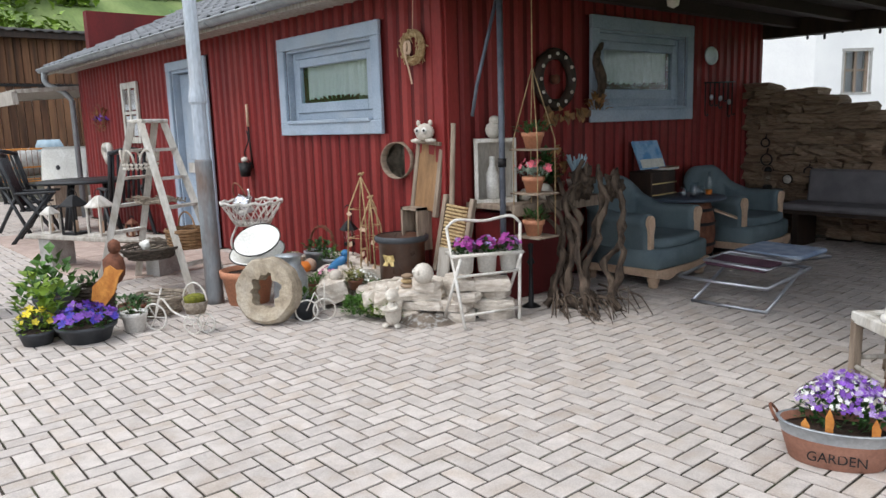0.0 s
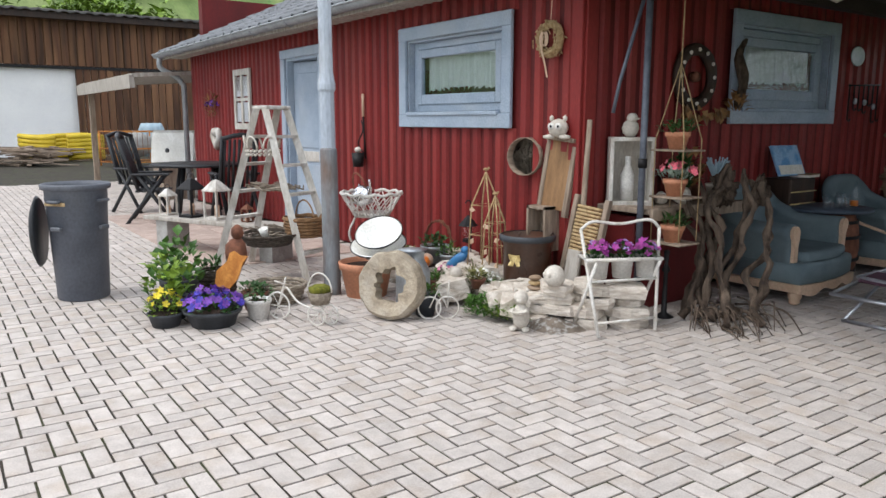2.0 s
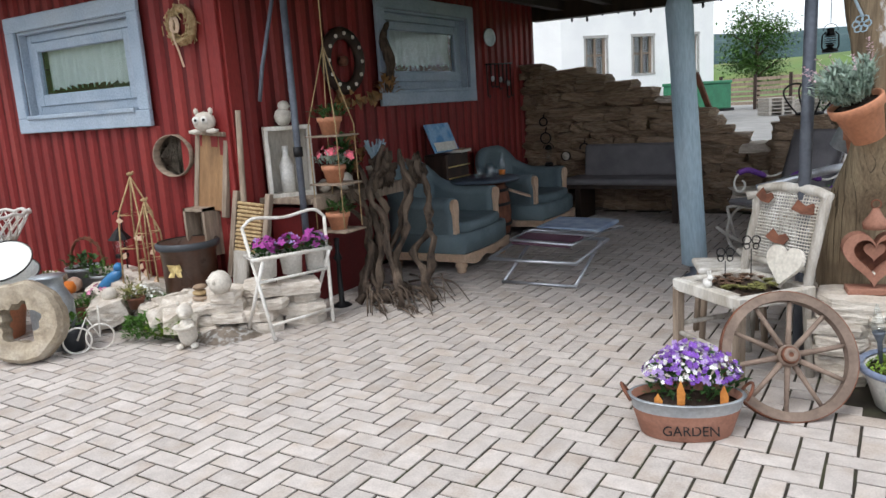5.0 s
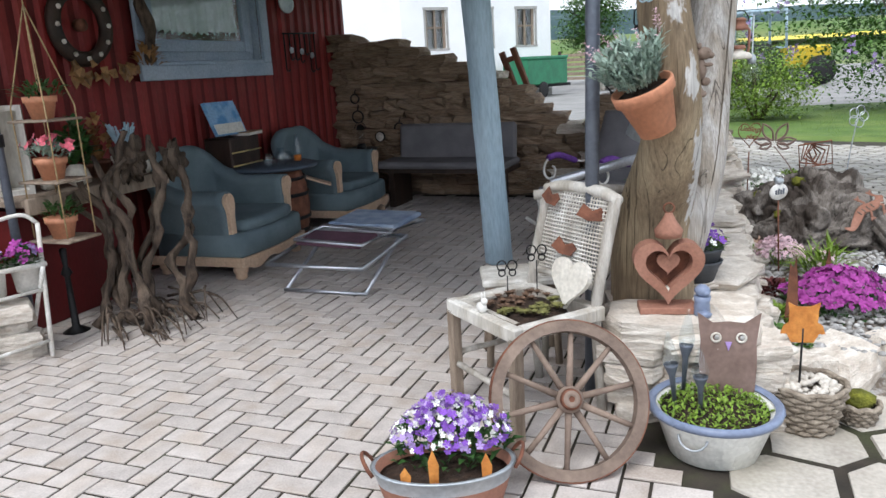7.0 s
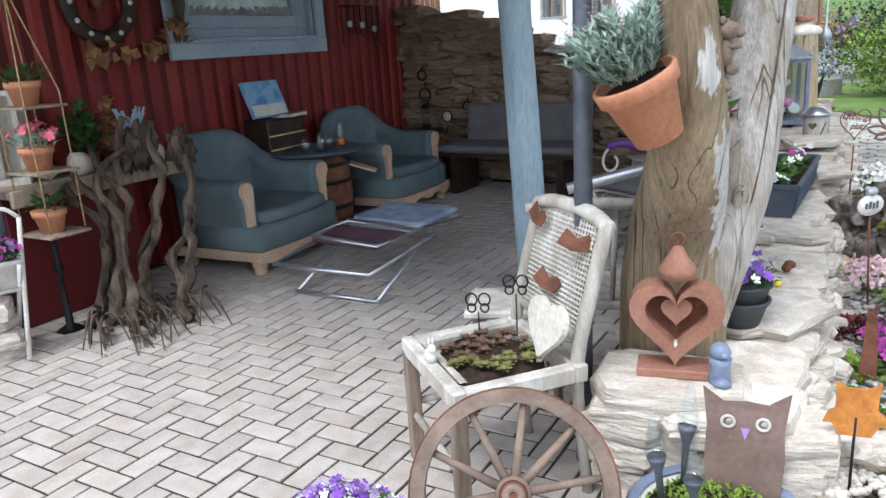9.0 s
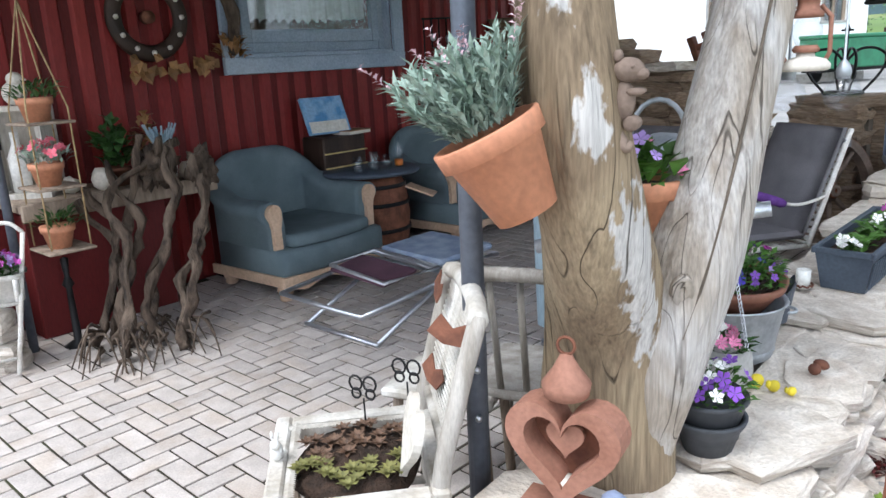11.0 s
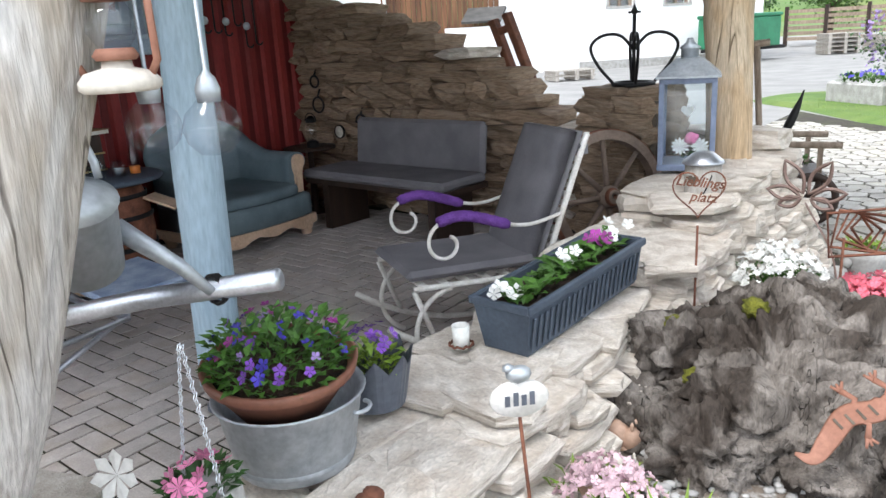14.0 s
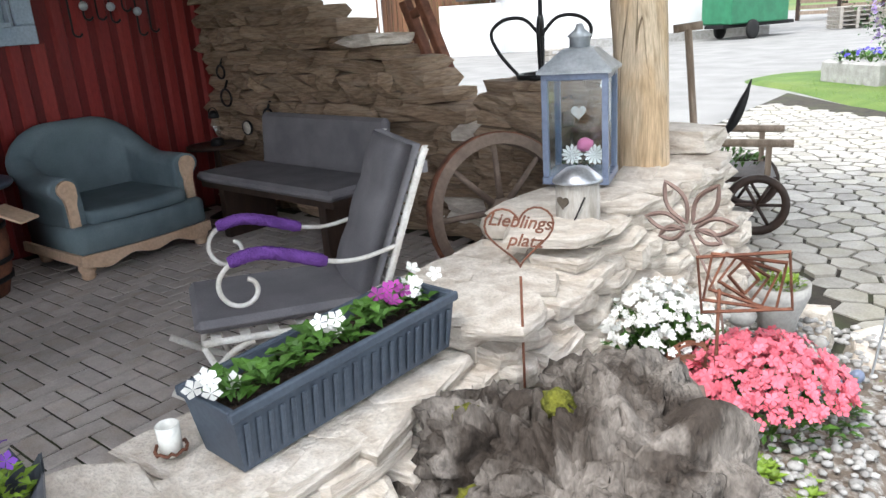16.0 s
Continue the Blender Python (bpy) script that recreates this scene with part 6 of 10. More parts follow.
part("seat_frame", g, "whitewash", t)
g = G()
for k in range(40):
    a = k / 40
    g.leaf((-0.17 + 0.34 * a, -0.17, 0.41), (0, 1, 0.1), (0, 0, 1), 0.028, 0.02)
    g.leaf((-0.17, -0.17 + 0.32 * a, 0.41), (1, 0, 0.1), (0, 0, 1), 0.028, 0.02)
part("cane_edge", g, "whitewash", t, "jagged torn cane round the seat")
part("top_rail", G().tube(smooth_path([(-0.2, 0.265, 0.78), (-0.1, 0.275, 0.8), (0.1, 0.275, 0.8), (0.2, 0.265, 0.78)], 5), 0.022, 10), "whitewash", t)
part("low_rail", G().tube([(-0.19, 0.19, 0.47), (0.19, 0.19, 0.47)], 0.015, 8), "whitewash", t)
g = G()
for k in range(23):
    x = -0.17 + 0.34 * k / 22
    g.tube([(x, 0.195, 0.48), (x, 0.225, 0.63), (x, 0.268, 0.78)], 0.0036, 4)
for k in range(22):
    u = k / 21
    g.tube([(-0.18, 0.194 + 0.075 * u ** 1.3, 0.49 + 0.29 * u), (0.18, 0.194 + 0.075 * u ** 1.3, 0.49 + 0.29 * u)], 0.0036, 4)
part("cane_weave", g, "whitewash", t, "white woven cane back")
part("stretcher", G().tube([(-0.2, -0.19, 0.16), (0.2, -0.19, 0.16)], 0.012, 8).tube([(-0.2, -0.19, 0.2), (-0.19, 0.18, 0.2)], 0.012, 8), "greywood", t)
s = thing("seat_planting", t.matrix_basis @ T(0, -0.01, 0.375), "brown and olive houseleeks growing in the chair seat", "succulents")
part("moss_bed", G().blob(S(0.17, 0.15, 0.035), 3, 0.2, 3, 2), "soil", s)
g, h = G(), G()
random.seed(6)
for k in range(46):
    a, q = random.uniform(0, 6.283), math.sqrt(random.random())
    x, y = 0.15 * q * math.cos(a), 0.14 * q * math.sin(a)
    gg = g if x < 0.03 else h
    for j in range(14):
        b = j * 2.4
        gg.leaf((x, y, 0.03), (math.cos(b), math.sin(b), 0.5 + 0.08 * j), (0, 0, 1), 0.034 - 0.0012 * j, 0.014)
part("brown_houseleek_mat", g, "sedum", s)
part("olive_houseleek_mat", h, "sedumg", s)


def heart(r, n=40):
    out = []
    for k in range(n):
        a = 2 * math.pi * k / n
        out.append((r * 16 * math.sin(a) ** 3 / 16, r * (13 * math.cos(a) - 5 * math.cos(2 * a) - 2 * math.cos(3 * a) - math.cos(4 * a)) / 16))
    return out


h_ = thing("wooden_heart", t.matrix_basis @ pose(0.11, 0.12, 0.5, -14, 0, 0), "cream wooden heart leaning on the cane back", "heart ornament")
part("heart", G().sheet(heart(0.1)[::-1], 0.018), "ceramic", h_)
for k, (x, y, z, rz) in enumerate([(-0.12, 0.25, 0.75, 0), (0.12, 0.25, 0.72, 60), (0.0, 0.215, 0.58, 20)]):
    b = thing("rusty_bird", t.matrix_basis @ pose(x, y - 0.03, z, 70, 0, rz), "rusty metal bird fixed to the cane back", "ornament", "rusty birds")
    g = G()
    g.sheet([(-0.06, 0.01), (-0.02, -0.015), (0.03, -0.02), (0.05, 0.01), (0.03, 0.03), (0.0, 0.02), (-0.03, 0.05)], 0.004, pose(0, 0, 0, -90))
    part("sheet", g, "rust", b)
for k, (x, y) in enumerate([(-0.14, 0.02), (-0.1, 0.13)]):
    b = thing("wire_butterfly", t.matrix_basis @ pose(x, y, 0.39, 0, 0, 60), "black wire butterfly on a stake in the seat", "ornament", "wire butterflies")
    part("stake", G().tube([(0, 0, 0), (0, 0, 0.09 + 0.05 * k)], 0.0025, 5), "black", b)
    for sx in (-1, 1):
        for dz, r in ((0.02, 0.02), (-0.008, 0.014)):
            part("wing", G().tube([(sx * (0.02 + r * 0.9 * math.cos(a)), 0, 0.11 + 0.05 * k + dz + r * math.sin(a)) for a in [j * 0.628 for j in range(10)]], 0.003, 5, None, True), "black", b)
b = thing("rabbit_figure", t.matrix_basis @ pose(-0.0, -0.19, 0.413), "small white ceramic rabbit on the seat edge", "figurine")
part("body", G().blob(T(0, 0, 0.022) @ S(0.026, 0.016, 0.022), 2, 0.1).blob(T(0.018, 0, 0.048) @ S(0.014, 0.012, 0.014), 2, 0).blob(T(0.012, 0.006, 0.068) @ S(0.004, 0.004, 0.014), 1, 0).blob(T(0.012, -0.006, 0.068) @ S(0.004, 0.004, 0.014), 1, 0), "white", b)

# small white table behind the chair
t = thing("stool", pose(2.95, 0.45, 0, 0, 0, 20), "small white wooden stool behind the cane chair", "stool")
part("seat", G().box(-0.17, -0.13, 0.36, 0.17, 0.13, 0.39, b=0.008), "whitewash", t)
for x in (-0.13, 0.13):
    for y in (-0.09, 0.09):
        part("leg", G().tube([(x * 1.15, y * 1.15, 0), (x, y, 0.36)], 0.016, 8), "oldwood", t)
t = thing("wooden_chair", pose(3.16, 0.62, 0, 0, 0, 200), "grey spindle-back wooden chair inside the wall", "chair")
part("seat", G().box(-0.18, -0.18, 0.38, 0.18, 0.18, 0.41, b=0.01), "greywood", t)
for x in (-0.15, 0.15):
    for y in (-0.15, 0.15):
        part("leg", G().tube([(x * 1.1, y * 1.1, 0), (x, y, 0.38)], 0.015, 8), "greywood", t)
for k in range(5):
    part("spindle", G().tube([(-0.15 + 0.075 * k, 0.16, 0.41), (-0.17 + 0.085 * k, 0.2, 0.74)], 0.01, 7), "greywood", t)
part("top_rail", G().tube(smooth_path([(-0.2, 0.19, 0.74), (0, 0.225, 0.76), (0.2, 0.19, 0.74)], 6), 0.02, 8), "greywood", t)


# ---- spoked wheels ----
def spoked_wheel(m, r, label, spokes=10):
    t = thing("cart_wheel", m, label, "wheel", "wooden cart wheels")
    w = r * 0.085
    seg = 48
    g = G()
    g.lathe([(r * 0.86, -w), (r, -w), (r, w), (r * 0.86, w), (r * 0.86, -w)], seg, None, False)
    part("felloe", g, "wheelwood", t)
    part("tyre", G().lathe([(r, -w * 0.9), (r * 1.018, -w * 0.9), (r * 1.018, w * 0.9), (r, w * 0.9), (r, -w * 0.9)], seg), "rust", t)
    hub = part("hub", G().lathe([(0, -w * 2.2), (r * 0.1, -w * 2.2), (r * 0.13, -w * 1.4), (r * 0.17, -w), (r * 0.17, w), (r * 0.13, w * 1.4), (r * 0.1, w * 2.2), (r * 0.04, w * 2.2), (r * 0.035, w * 1.6), (0, w * 1.6)], 22), "wheelwood", t)
    part("hub_ring", G().lathe([(r * 0.135, w * 1.3), (r * 0.14, w * 1.3), (r * 0.115, w * 2.0), (r * 0.105, w * 2.0)], 22), "rust", hub)
    for k in range(spokes):
        a = 2 * math.pi * k / spokes
        part("spoke", G().tube([(r * 0.14 * math.cos(a), r * 0.14 * math.sin(a), 0), (r * 0.5 * math.cos(a), r * 0.5 * math.sin(a), 0), (r * 0.88 * math.cos(a), r * 0.88 * math.sin(a), 0)], [r * 0.05, r * 0.04, r * 0.036], 8), "wheelwood", t)
    return t


spoked_wheel(look((3.316, -0.4, 0.222), (2.976, 0.325, -0.18)) @ pose(0, 0, 0, 0, 0, 9), 0.25, "old wooden cart wheel leaning on the cane chair")
spoked_wheel(pose(3.05, 3.76, 0.42, 80, 0, 62), 0.35, "old wooden cart wheel leaning on the stone pier", 8)

# ---- oval zinc tub with pansies ----
t = thing("zinc_planter", pose(3.01, -0.74, 0, 0, 0, 22), "rusty oval zinc tub of lilac pansies with stencilled lettering", "planter")
sx = Matrix.Diagonal((1.0, 0.62, 1, 1))
part("tub", G().lathe([(0.16, 0), (0.165, 0.004), (0.19, 0.085), (0.205, 0.145), (0.21, 0.15), (0.2, 0.152), (0.18, 0.09), (0.0, 0.085)], 36, sx), "rustpink", t)
part("rim", G().lathe([(0.192, 0.095), (0.208, 0.148), (0.214, 0.15), (0.2, 0.154), (0.19, 0.1)], 36, sx), "zinc", t, "bare zinc rim band")
part("soil", G().lathe([(0, 0.125), (0.12, 0.125), (0.19, 0.118)], 30, sx), "soil", t)
for k in (-1, 1):
    part("handle", G().tube([(k * (0.205 + 0.03 * math.sin(a)), 0.045 * math.cos(a), 0.14 + 0.05 * math.sin(a)) for a in [j * math.pi / 8 for j in range(9)]], 0.006, 6), "rust", t)
random.seed(8)
g, h, f = G(), G(), G()
cluster(g, 260, 0.17, 0.11, 0.18, 0.045, 0.5, 0.12)
blooms(h, 150, 0.18, 0.12, 0.2, 0.012, 5, 0.12)
blooms(f, 130, 0.18, 0.12, 0.19, 0.011, 5, 0.125)
mm = T(0.03, 0.06, 0)
part("leaves", g, "leafdark", t, m=mm)
part("lilac_blossom", h, "lilac", t, m=mm)
part("white_blossom", f, "whitefl", t, m=mm)
g = G()
blooms(g, 190, 0.18, 0.12, 0.2, 0.012, 5, 0.12)
part("violet_blossom", g, "violet", t, m=mm)
for x, hh in ((-0.11, 0.07), (-0.03, 0.12), (0.12, 0.1)):
    g = G().sheet([(-0.012, 0), (0.012, 0), (0.016, hh * 0.6), (0.0, hh), (-0.014, hh * 0.7)][::-1], 0.006, T(x, -0.075, 0.11))
    part("stake_figure", g, "rustorange", t, "orange rusty stake figure")
cu = bpy.data.curves.new("lettering", "FONT")
cu.body, cu.size, cu.extrude, cu.align_x = "GARDEN", 0.05, 0.001, "CENTER"
tmp = new("lettering", cu)
bpy.context.view_layer.update()
me = bpy.data.meshes.new_from_object(tmp)
bpy.data.objects.remove(tmp)
me.materials.clear()
part("lettering", me, "black", t, "stencilled word on the tub", pose(0.0, -0.118, 0.035, 80, 0, 0))

# ---- enamel tub with thyme and solar lights ----
t = thing("enamel_tub", pose(3.75, -0.2, 0, 0, 0, 0), "white enamel tub with a blue-grey rim, full of green stonecrop", "planter")
part("tub", G().lathe([(0.13, 0), (0.14, 0.004), (0.185, 0.14), (0.2, 0.165), (0.17, 0.15), (0.13, 0.02), (0, 0.02)], 36), "enamel", t)
part("rim", G().lathe([(0.186, 0.145), (0.208, 0.15), (0.212, 0.165), (0.2, 0.176), (0.182, 0.165)], 36), "bluerim", t)
part("handle", G().tube([(0.045 * math.cos(a), 0, -0.04 * math.sin(a)) for a in [j * math.pi / 8 for j in range(9)]], 0.004, 6, pose(-0.06, -0.165, 0.12, -18, 0, -18)), "zinc", t)
part("soil", G().lathe([(0, 0.155), (0.1, 0.155), (0.175, 0.145)], 28), "soil", t)
g = G()
random.seed(9)
for _ in range(900):
    a, q = random.uniform(0, 6.283), math.sqrt(random.random())
    p = (0.17 * q * math.cos(a), 0.17 * q * math.sin(a), 0.15 + 0.05 * (1 - q * q) * random.random())
    g.leaf(p, (random.gauss(0, 0.6), random.gauss(0, 0.6), 0.7), (0, 0, 1), random.uniform(0.012, 0.024), 0.009)
part("stonecrop", g, "leaflime", t)
for k, (x, y, hh) in enumerate(((-0.12, -0.02, 0.2), (-0.04, -0.06, 0.17), (-0.1, 0.1, 0.22))):
    b = thing("solar_light", pose(3.75 + x, -0.2 + y, 0.15, 3 - 4 * k, -6 + 4 * k, 0), "grey solar stake light with a clear glass drop", "solar light", "solar stake lights")
    part("stake", G().lathe([(0.006, 0), (0.01, hh * 0.55), (0.022, hh * 0.72), (0.024, hh * 0.76), (0, hh * 0.76)], 14), "greymetal", b)
    part("drop", G().lathe([(0.022, hh * 0.76), (0.028, hh * 0.85), (0.018, hh * 1.05), (0.005, hh * 1.3), (0, hh * 1.32)], 16), "bottle", b)
t = thing("metal_owl", pose(3.79, -0.08, 0.13, -4, 0, 8), "taupe sheet-metal owl with cut-out eyes", "ornament")
out = [(-0.085, 0), (0.085, 0), (0.092, 0.12), (0.088, 0.2), (0.1, 0.3), (0.05, 0.265), (0, 0.27), (-0.05, 0.265), (-0.1, 0.3), (-0.088, 0.2), (-0.092, 0.12)]
part("sheet", G().sheet(out, 0.004), "owlmetal", t)
for x in (-0.04, 0.04):
    part("eye", G().lathe([(0.011, 0), (0.018, 0), (0.018, 0.004), (0.011, 0.004), (0.011, 0)], 18, pose(x, -0.003, 0.215, 90)), "ceramic", t)
    part("iris", G().lathe([(0.009, 0), (0.009, 0.003), (0, 0.003)], 14, pose(x + 0.004, -0.003, 0.215, 90)), "gravel", t)
part("beak", G().sheet([(-0.01, 0.2), (0, 0.17), (0.01, 0.2)], 0.006, T(0, -0.004, 0)), "lilac", t)


# ---- baskets ----
def basket(name, m, r0, r1, h, material, label, category="basket", rows=9, handle=None, group=""):
    t = thing(name, m, label, category, group)
    n = 22
    g = G()
    for k in range(n):
        a = 2 * math.pi * k / n
        g.tube([(r0 * math.cos(a), r0 * math.sin(a), 0), (r1 * math.cos(a), r1 * math.sin(a), h)], 0.004, 5)
    part("stakes", g, material, t)
    g = G()
    for j in range(rows):
        u = (j + 0.5) / rows
        r, z = r0 + (r1 - r0) * u, h * u
        pts = []
        for k in range(n * 2):
            a = math.pi * k / n
            q = r + 0.006 * math.cos(k * math.pi / 2 + j * math.pi)
            pts.append((q * math.cos(a), q * math.sin(a), z))
        g.tube(pts, h / rows * 0.52, 5, None, True)
    part("weave", g, material, t)
    part("rim", G().tube([(r1 * math.cos(a), r1 * math.sin(a), h + 0.004 * math.sin(a * 8)) for a in [2 * math.pi * k / 40 for k in range(40)]], 0.009, 7, None, True), material, t)
    part("bottom", G().lathe([(0, 0.004), (r0, 0.004), (r0 * 0.98, 0.02), (0, 0.02)], 20), material, t)
    if handle:
        part("handle", G().tube([(r1 * math.cos(a), 0, h + handle * math.sin(a)) for a in [math.pi * k / 14 for k in range(15)]], 0.007, 6), material, t)
    return t


t = basket("basket", pose(4.05, 0.05, 0), 0.085, 0.12, 0.16, "wicker", "grey wicker basket filled with small speckled snail shells")
g = G()
random.seed(10)
for _ in range(110):
    a, q = random.uniform(0, 6.283), math.sqrt(random.random())
    s = random.uniform(0.009, 0.014)
    g.blob(T(0.1 * q * math.cos(a), 0.1 * q * math.sin(a), 0.145 + 0.02 * (1 - q) + random.uniform(0, 0.01)) @ S(s * 1.2, s, s), 1, 0.1, 2, random.random())
part("shell_filling", g, "ceramic", t)
t = basket("basket", pose(4.22, 0.12, 0), 0.045, 0.065, 0.07, "wicker", "small wicker basket with a mossy ball", rows=5)
part("moss_ball", G().blob(T(0, 0, 0.08) @ S(0.05, 0.05, 0.04), 2, 0.3, 4), "moss", t)
t = thing("owl_stake", pose(4.02, 0.03, 0.14), "orange rusty owl on a stake in the basket", "ornament")
part("stake", G().tube([(0, 0, 0), (0, 0, 0.22)], 0.004, 6), "black", t)
part("sheet", G().sheet([(-0.035, 0.17), (0.035, 0.17), (0.05, 0.2), (0.07, 0.2), (0.06, 0.23), (0.045, 0.24), (0.045, 0.28), (0.05, 0.31), (0.02, 0.295), (-0.02, 0.295), (-0.05, 0.31), (-0.045, 0.28), (-0.045, 0.24), (-0.06, 0.23), (-0.07, 0.2), (-0.05, 0.2)], 0.005, pose(0, 0, 0, 0, 0, 8)), "rustorange", t)

# ---- heart lantern on the pedestal ----
t = thing("heart_lantern", pose(3.58, 0.11, 0.367, 0, 0, 12), "rust-brown metal heart-shaped lantern on a pale stone slab", "lantern")
g = G()
ho = [(x * 1.0, z * 1.05) for x, z in heart(0.122, 44)]
hi = [(x * 0.66, z * 0.7 + 0.004) for x, z in heart(0.122, 44)]
n = len(ho)
zc = 0.165
g.v = [(x, y, z + zc) for y in (-0.035, 0.035) for x, z in ho] + [(x, y, z + zc) for y in (-0.035, 0.035) for x, z in hi]
for i in range(n):
    j = (i + 1) % n
    g.f += [(i, j, 2 * n + j, 2 * n + i)[::-1], (n + i, n + j, 3 * n + j, 3 * n + i), (i, j, n + j, n + i), (2 * n + i, 2 * n + j, 3 * n + j, 3 * n + i)[::-1]]
g.s = [False] * len(g.f)
part("heart_ring", g, "rustpink", t)
part("back_plate", G().sheet([(x, z + zc) for x, z in hi][::-1], 0.004, T(0, 0.03, 0)), "rust", t)
part("inner_heart", G().sheet([(x * 0.5, z * 0.5 + zc + 0.015) for x, z in hi][::-1], 0.012, T(0, -0.005, 0)), "rustpink", t)
part("foot", G().box(-0.1, -0.05, 0, 0.1, 0.05, 0.026, b=0.003), "rustpink", t)
cap = part("roof", G().lathe([(0.045, 0.275), (0.05, 0.3), (0.028, 0.33), (0.02, 0.345), (0.012, 0.36), (0, 0.362)], 20), "rustpink", t)
part("ring", G().tube([(0.018 * math.cos(a), 0, 0.378 + 0.018 * math.sin(a)) for a in [k * math.pi / 8 for k in range(16)]], 0.0035, 6, None, True), "rust", cap)
part("tealight", G().lathe([(0.022, 0), (0.022, 0.015), (0, 0.015)], 14, T(0, -0.005, 0.075)), "paper", t)
t = thing("dog_figure", pose(3.7, 0.09, 0.365, 0, 0, -25), "small blue-grey boot with a black dog looking out", "figurine")
part("body", G().lathe([(0.028, 0), (0.03, 0.01), (0.026, 0.05), (0.03, 0.07), (0, 0.07)], 16).blob(T(0.02, -0.02, 0.012) @ S(0.03, 0.025, 0.014), 1, 0).blob(T(0, 0, 0.09) @ S(0.028, 0.026, 0.024), 2, 0.15, 3).blob(T(0.018, -0.01, 0.085) @ S(0.016, 0.014, 0.012), 1, 0), "bluerim", t)

# ---- on the garden wall ----
wt = 0.36
t = thing("flower_box", pose(3.66, 2.155, 0.425, 3, 0, -3.4), "long slate-grey plastic window box with white and purple petunias", "planter")
L2, wB, wT, hB = 0.335, 0.075, 0.1, 0.155
g = G()
o = [(-wB, -L2 * 0.96, 0), (wB, -L2 * 0.96, 0), (wB, L2 * 0.96, 0), (-wB, L2 * 0.96, 0), (-wT, -L2, hB), (wT, -L2, hB), (wT, L2, hB), (-wT, L2, hB)]
inn = [(-wT + 0.012, -L2 + 0.012, hB), (wT - 0.012, -L2 + 0.012, hB), (wT - 0.012, L2 - 0.012, hB), (-wT + 0.012, L2 - 0.012, hB), (-wB + 0.01, -L2 * 0.94, 0.02), (wB - 0.01, -L2 * 0.94, 0.02), (wB - 0.01, L2 * 0.94, 0.02), (-wB + 0.01, L2 * 0.94, 0.02)]
f = [(0, 3, 2, 1)]
for i in range(4):
    j = (i + 1) % 4
    f += [(i, j, 4 + j, 4 + i), (4 + i, 4 + j, 8 + j, 8 + i), (8 + i, 8 + j, 12 + j, 12 + i)]
f.append((12, 13, 14, 15))
g.add(o + inn, f)
part("box", g, "planter", t)
part("rim", G().box(-wT - 0.008, -L2 - 0.008, hB - 0.02, -wT + 0.004, L2 + 0.008, hB + 0.004, b=0.003).box(wT - 0.004, -L2 - 0.008, hB - 0.02, wT + 0.008, L2 + 0.008, hB + 0.004, b=0.003).box(-wT + 0.004, -L2 - 0.008, hB - 0.02, wT - 0.004, -L2 + 0.006, hB + 0.004, b=0.003).box(-wT + 0.004, L2 - 0.006, hB - 0.02, wT - 0.004, L2 + 0.008, hB + 0.004, b=0.003), "planter", t)
for k in range(22):
    y = -L2 * 0.92 + L2 * 1.84 * k / 21
    part("flute", G().box(-0.003, -0.006, 0.01, 0.003, 0.006, 0.115, b=0.002), "planter", t, m=pose(wB + 0.006, y, 0.005, 0, 9.2, 0))
part("soil", G().box(-wT + 0.014, -L2 + 0.014, 0.1, wT - 0.014, L2 - 0.014, 0.125), "soil", t)
random.seed(14)
g, h, f = G(), G(), G()
for k in range(8):
    y = -0.28 + 0.08 * k
    for _ in range(34):
        a = random.uniform(0, 6.283)
        g.leaf((random.uniform(-0.03, 0.05), y + random.uniform(-0.02, 0.02), 0.13 + random.uniform(0, 0.04)), (math.cos(a), math.sin(a), 0.55), (0, 0, 1), random.uniform(0.035, 0.06), 0.03)
for y, z, q in ((-0.31, 0.2, h), (-0.27, 0.17, h), (-0.35, 0.19, h), (-0.02, 0.21, h), (0.02, 0.17, h), (0.27, 0.19, h), (0.3, 0.18, h), (0.26, 0.17, h), (0.31, 0.2, h), (0.2, 0.18, f), (0.23, 0.185, f), (0.17, 0.18, f)):
    for _ in range(2):
        q.flower((random.uniform(-0.03, 0.06), y + random.uniform(-0.015, 0.015), z + random.uniform(-0.01, 0.01)), (0.5, random.uniform(-0.6, 0.2), 0.7), 0.023, 5, 0.35)
part("leaves", g, "leaf", t)
part("white_blossom", h, "whitefl", t)
part("purple_blossom", f, "magenta", t)

t = thing("zinc_bucket", pose(3.48, 1.18, wt - 0.005), "galvanised zinc tub holding a brown bowl of pansies", "tub")
part("tub", G().lathe([(0.13, 0), (0.135, 0.006), (0.165, 0.17), (0.175, 0.176), (0.172, 0.182), (0.158, 0.17), (0.125, 0.015), (0, 0.012)], 36), "zinc", t)
part("band", G().lathe([(0.138, 0.02), (0.142, 0.026), (0.14, 0.034)], 36), "zinc", t)
for a in (20, 200):
    part("handle", G().tube([(0.17 + 0.025 * math.sin(b), 0.03 * math.cos(b), 0.15) for b in [j * math.pi / 8 for j in range(9)]], 0.005, 6, pose(0, 0, 0, 0, 0, a)), "zinc", t)
t = thing("flower_bowl", pose(3.47, 1.17, wt + 0.135, 3, 5, 0), "brown plastic bowl of blue and magenta pansies", "flower pot")
part("bowl", G().lathe([(0.1, 0), (0.155, 0.085), (0.17, 0.095), (0.175, 0.118), (0.165, 0.12), (0.15, 0.1), (0, 0.095)], 36), "terrad", t)
part("soil", G().lathe([(0, 0.108), (0.08, 0.108), (0.15, 0.1)], 28), "soil", t)
random.seed(15)
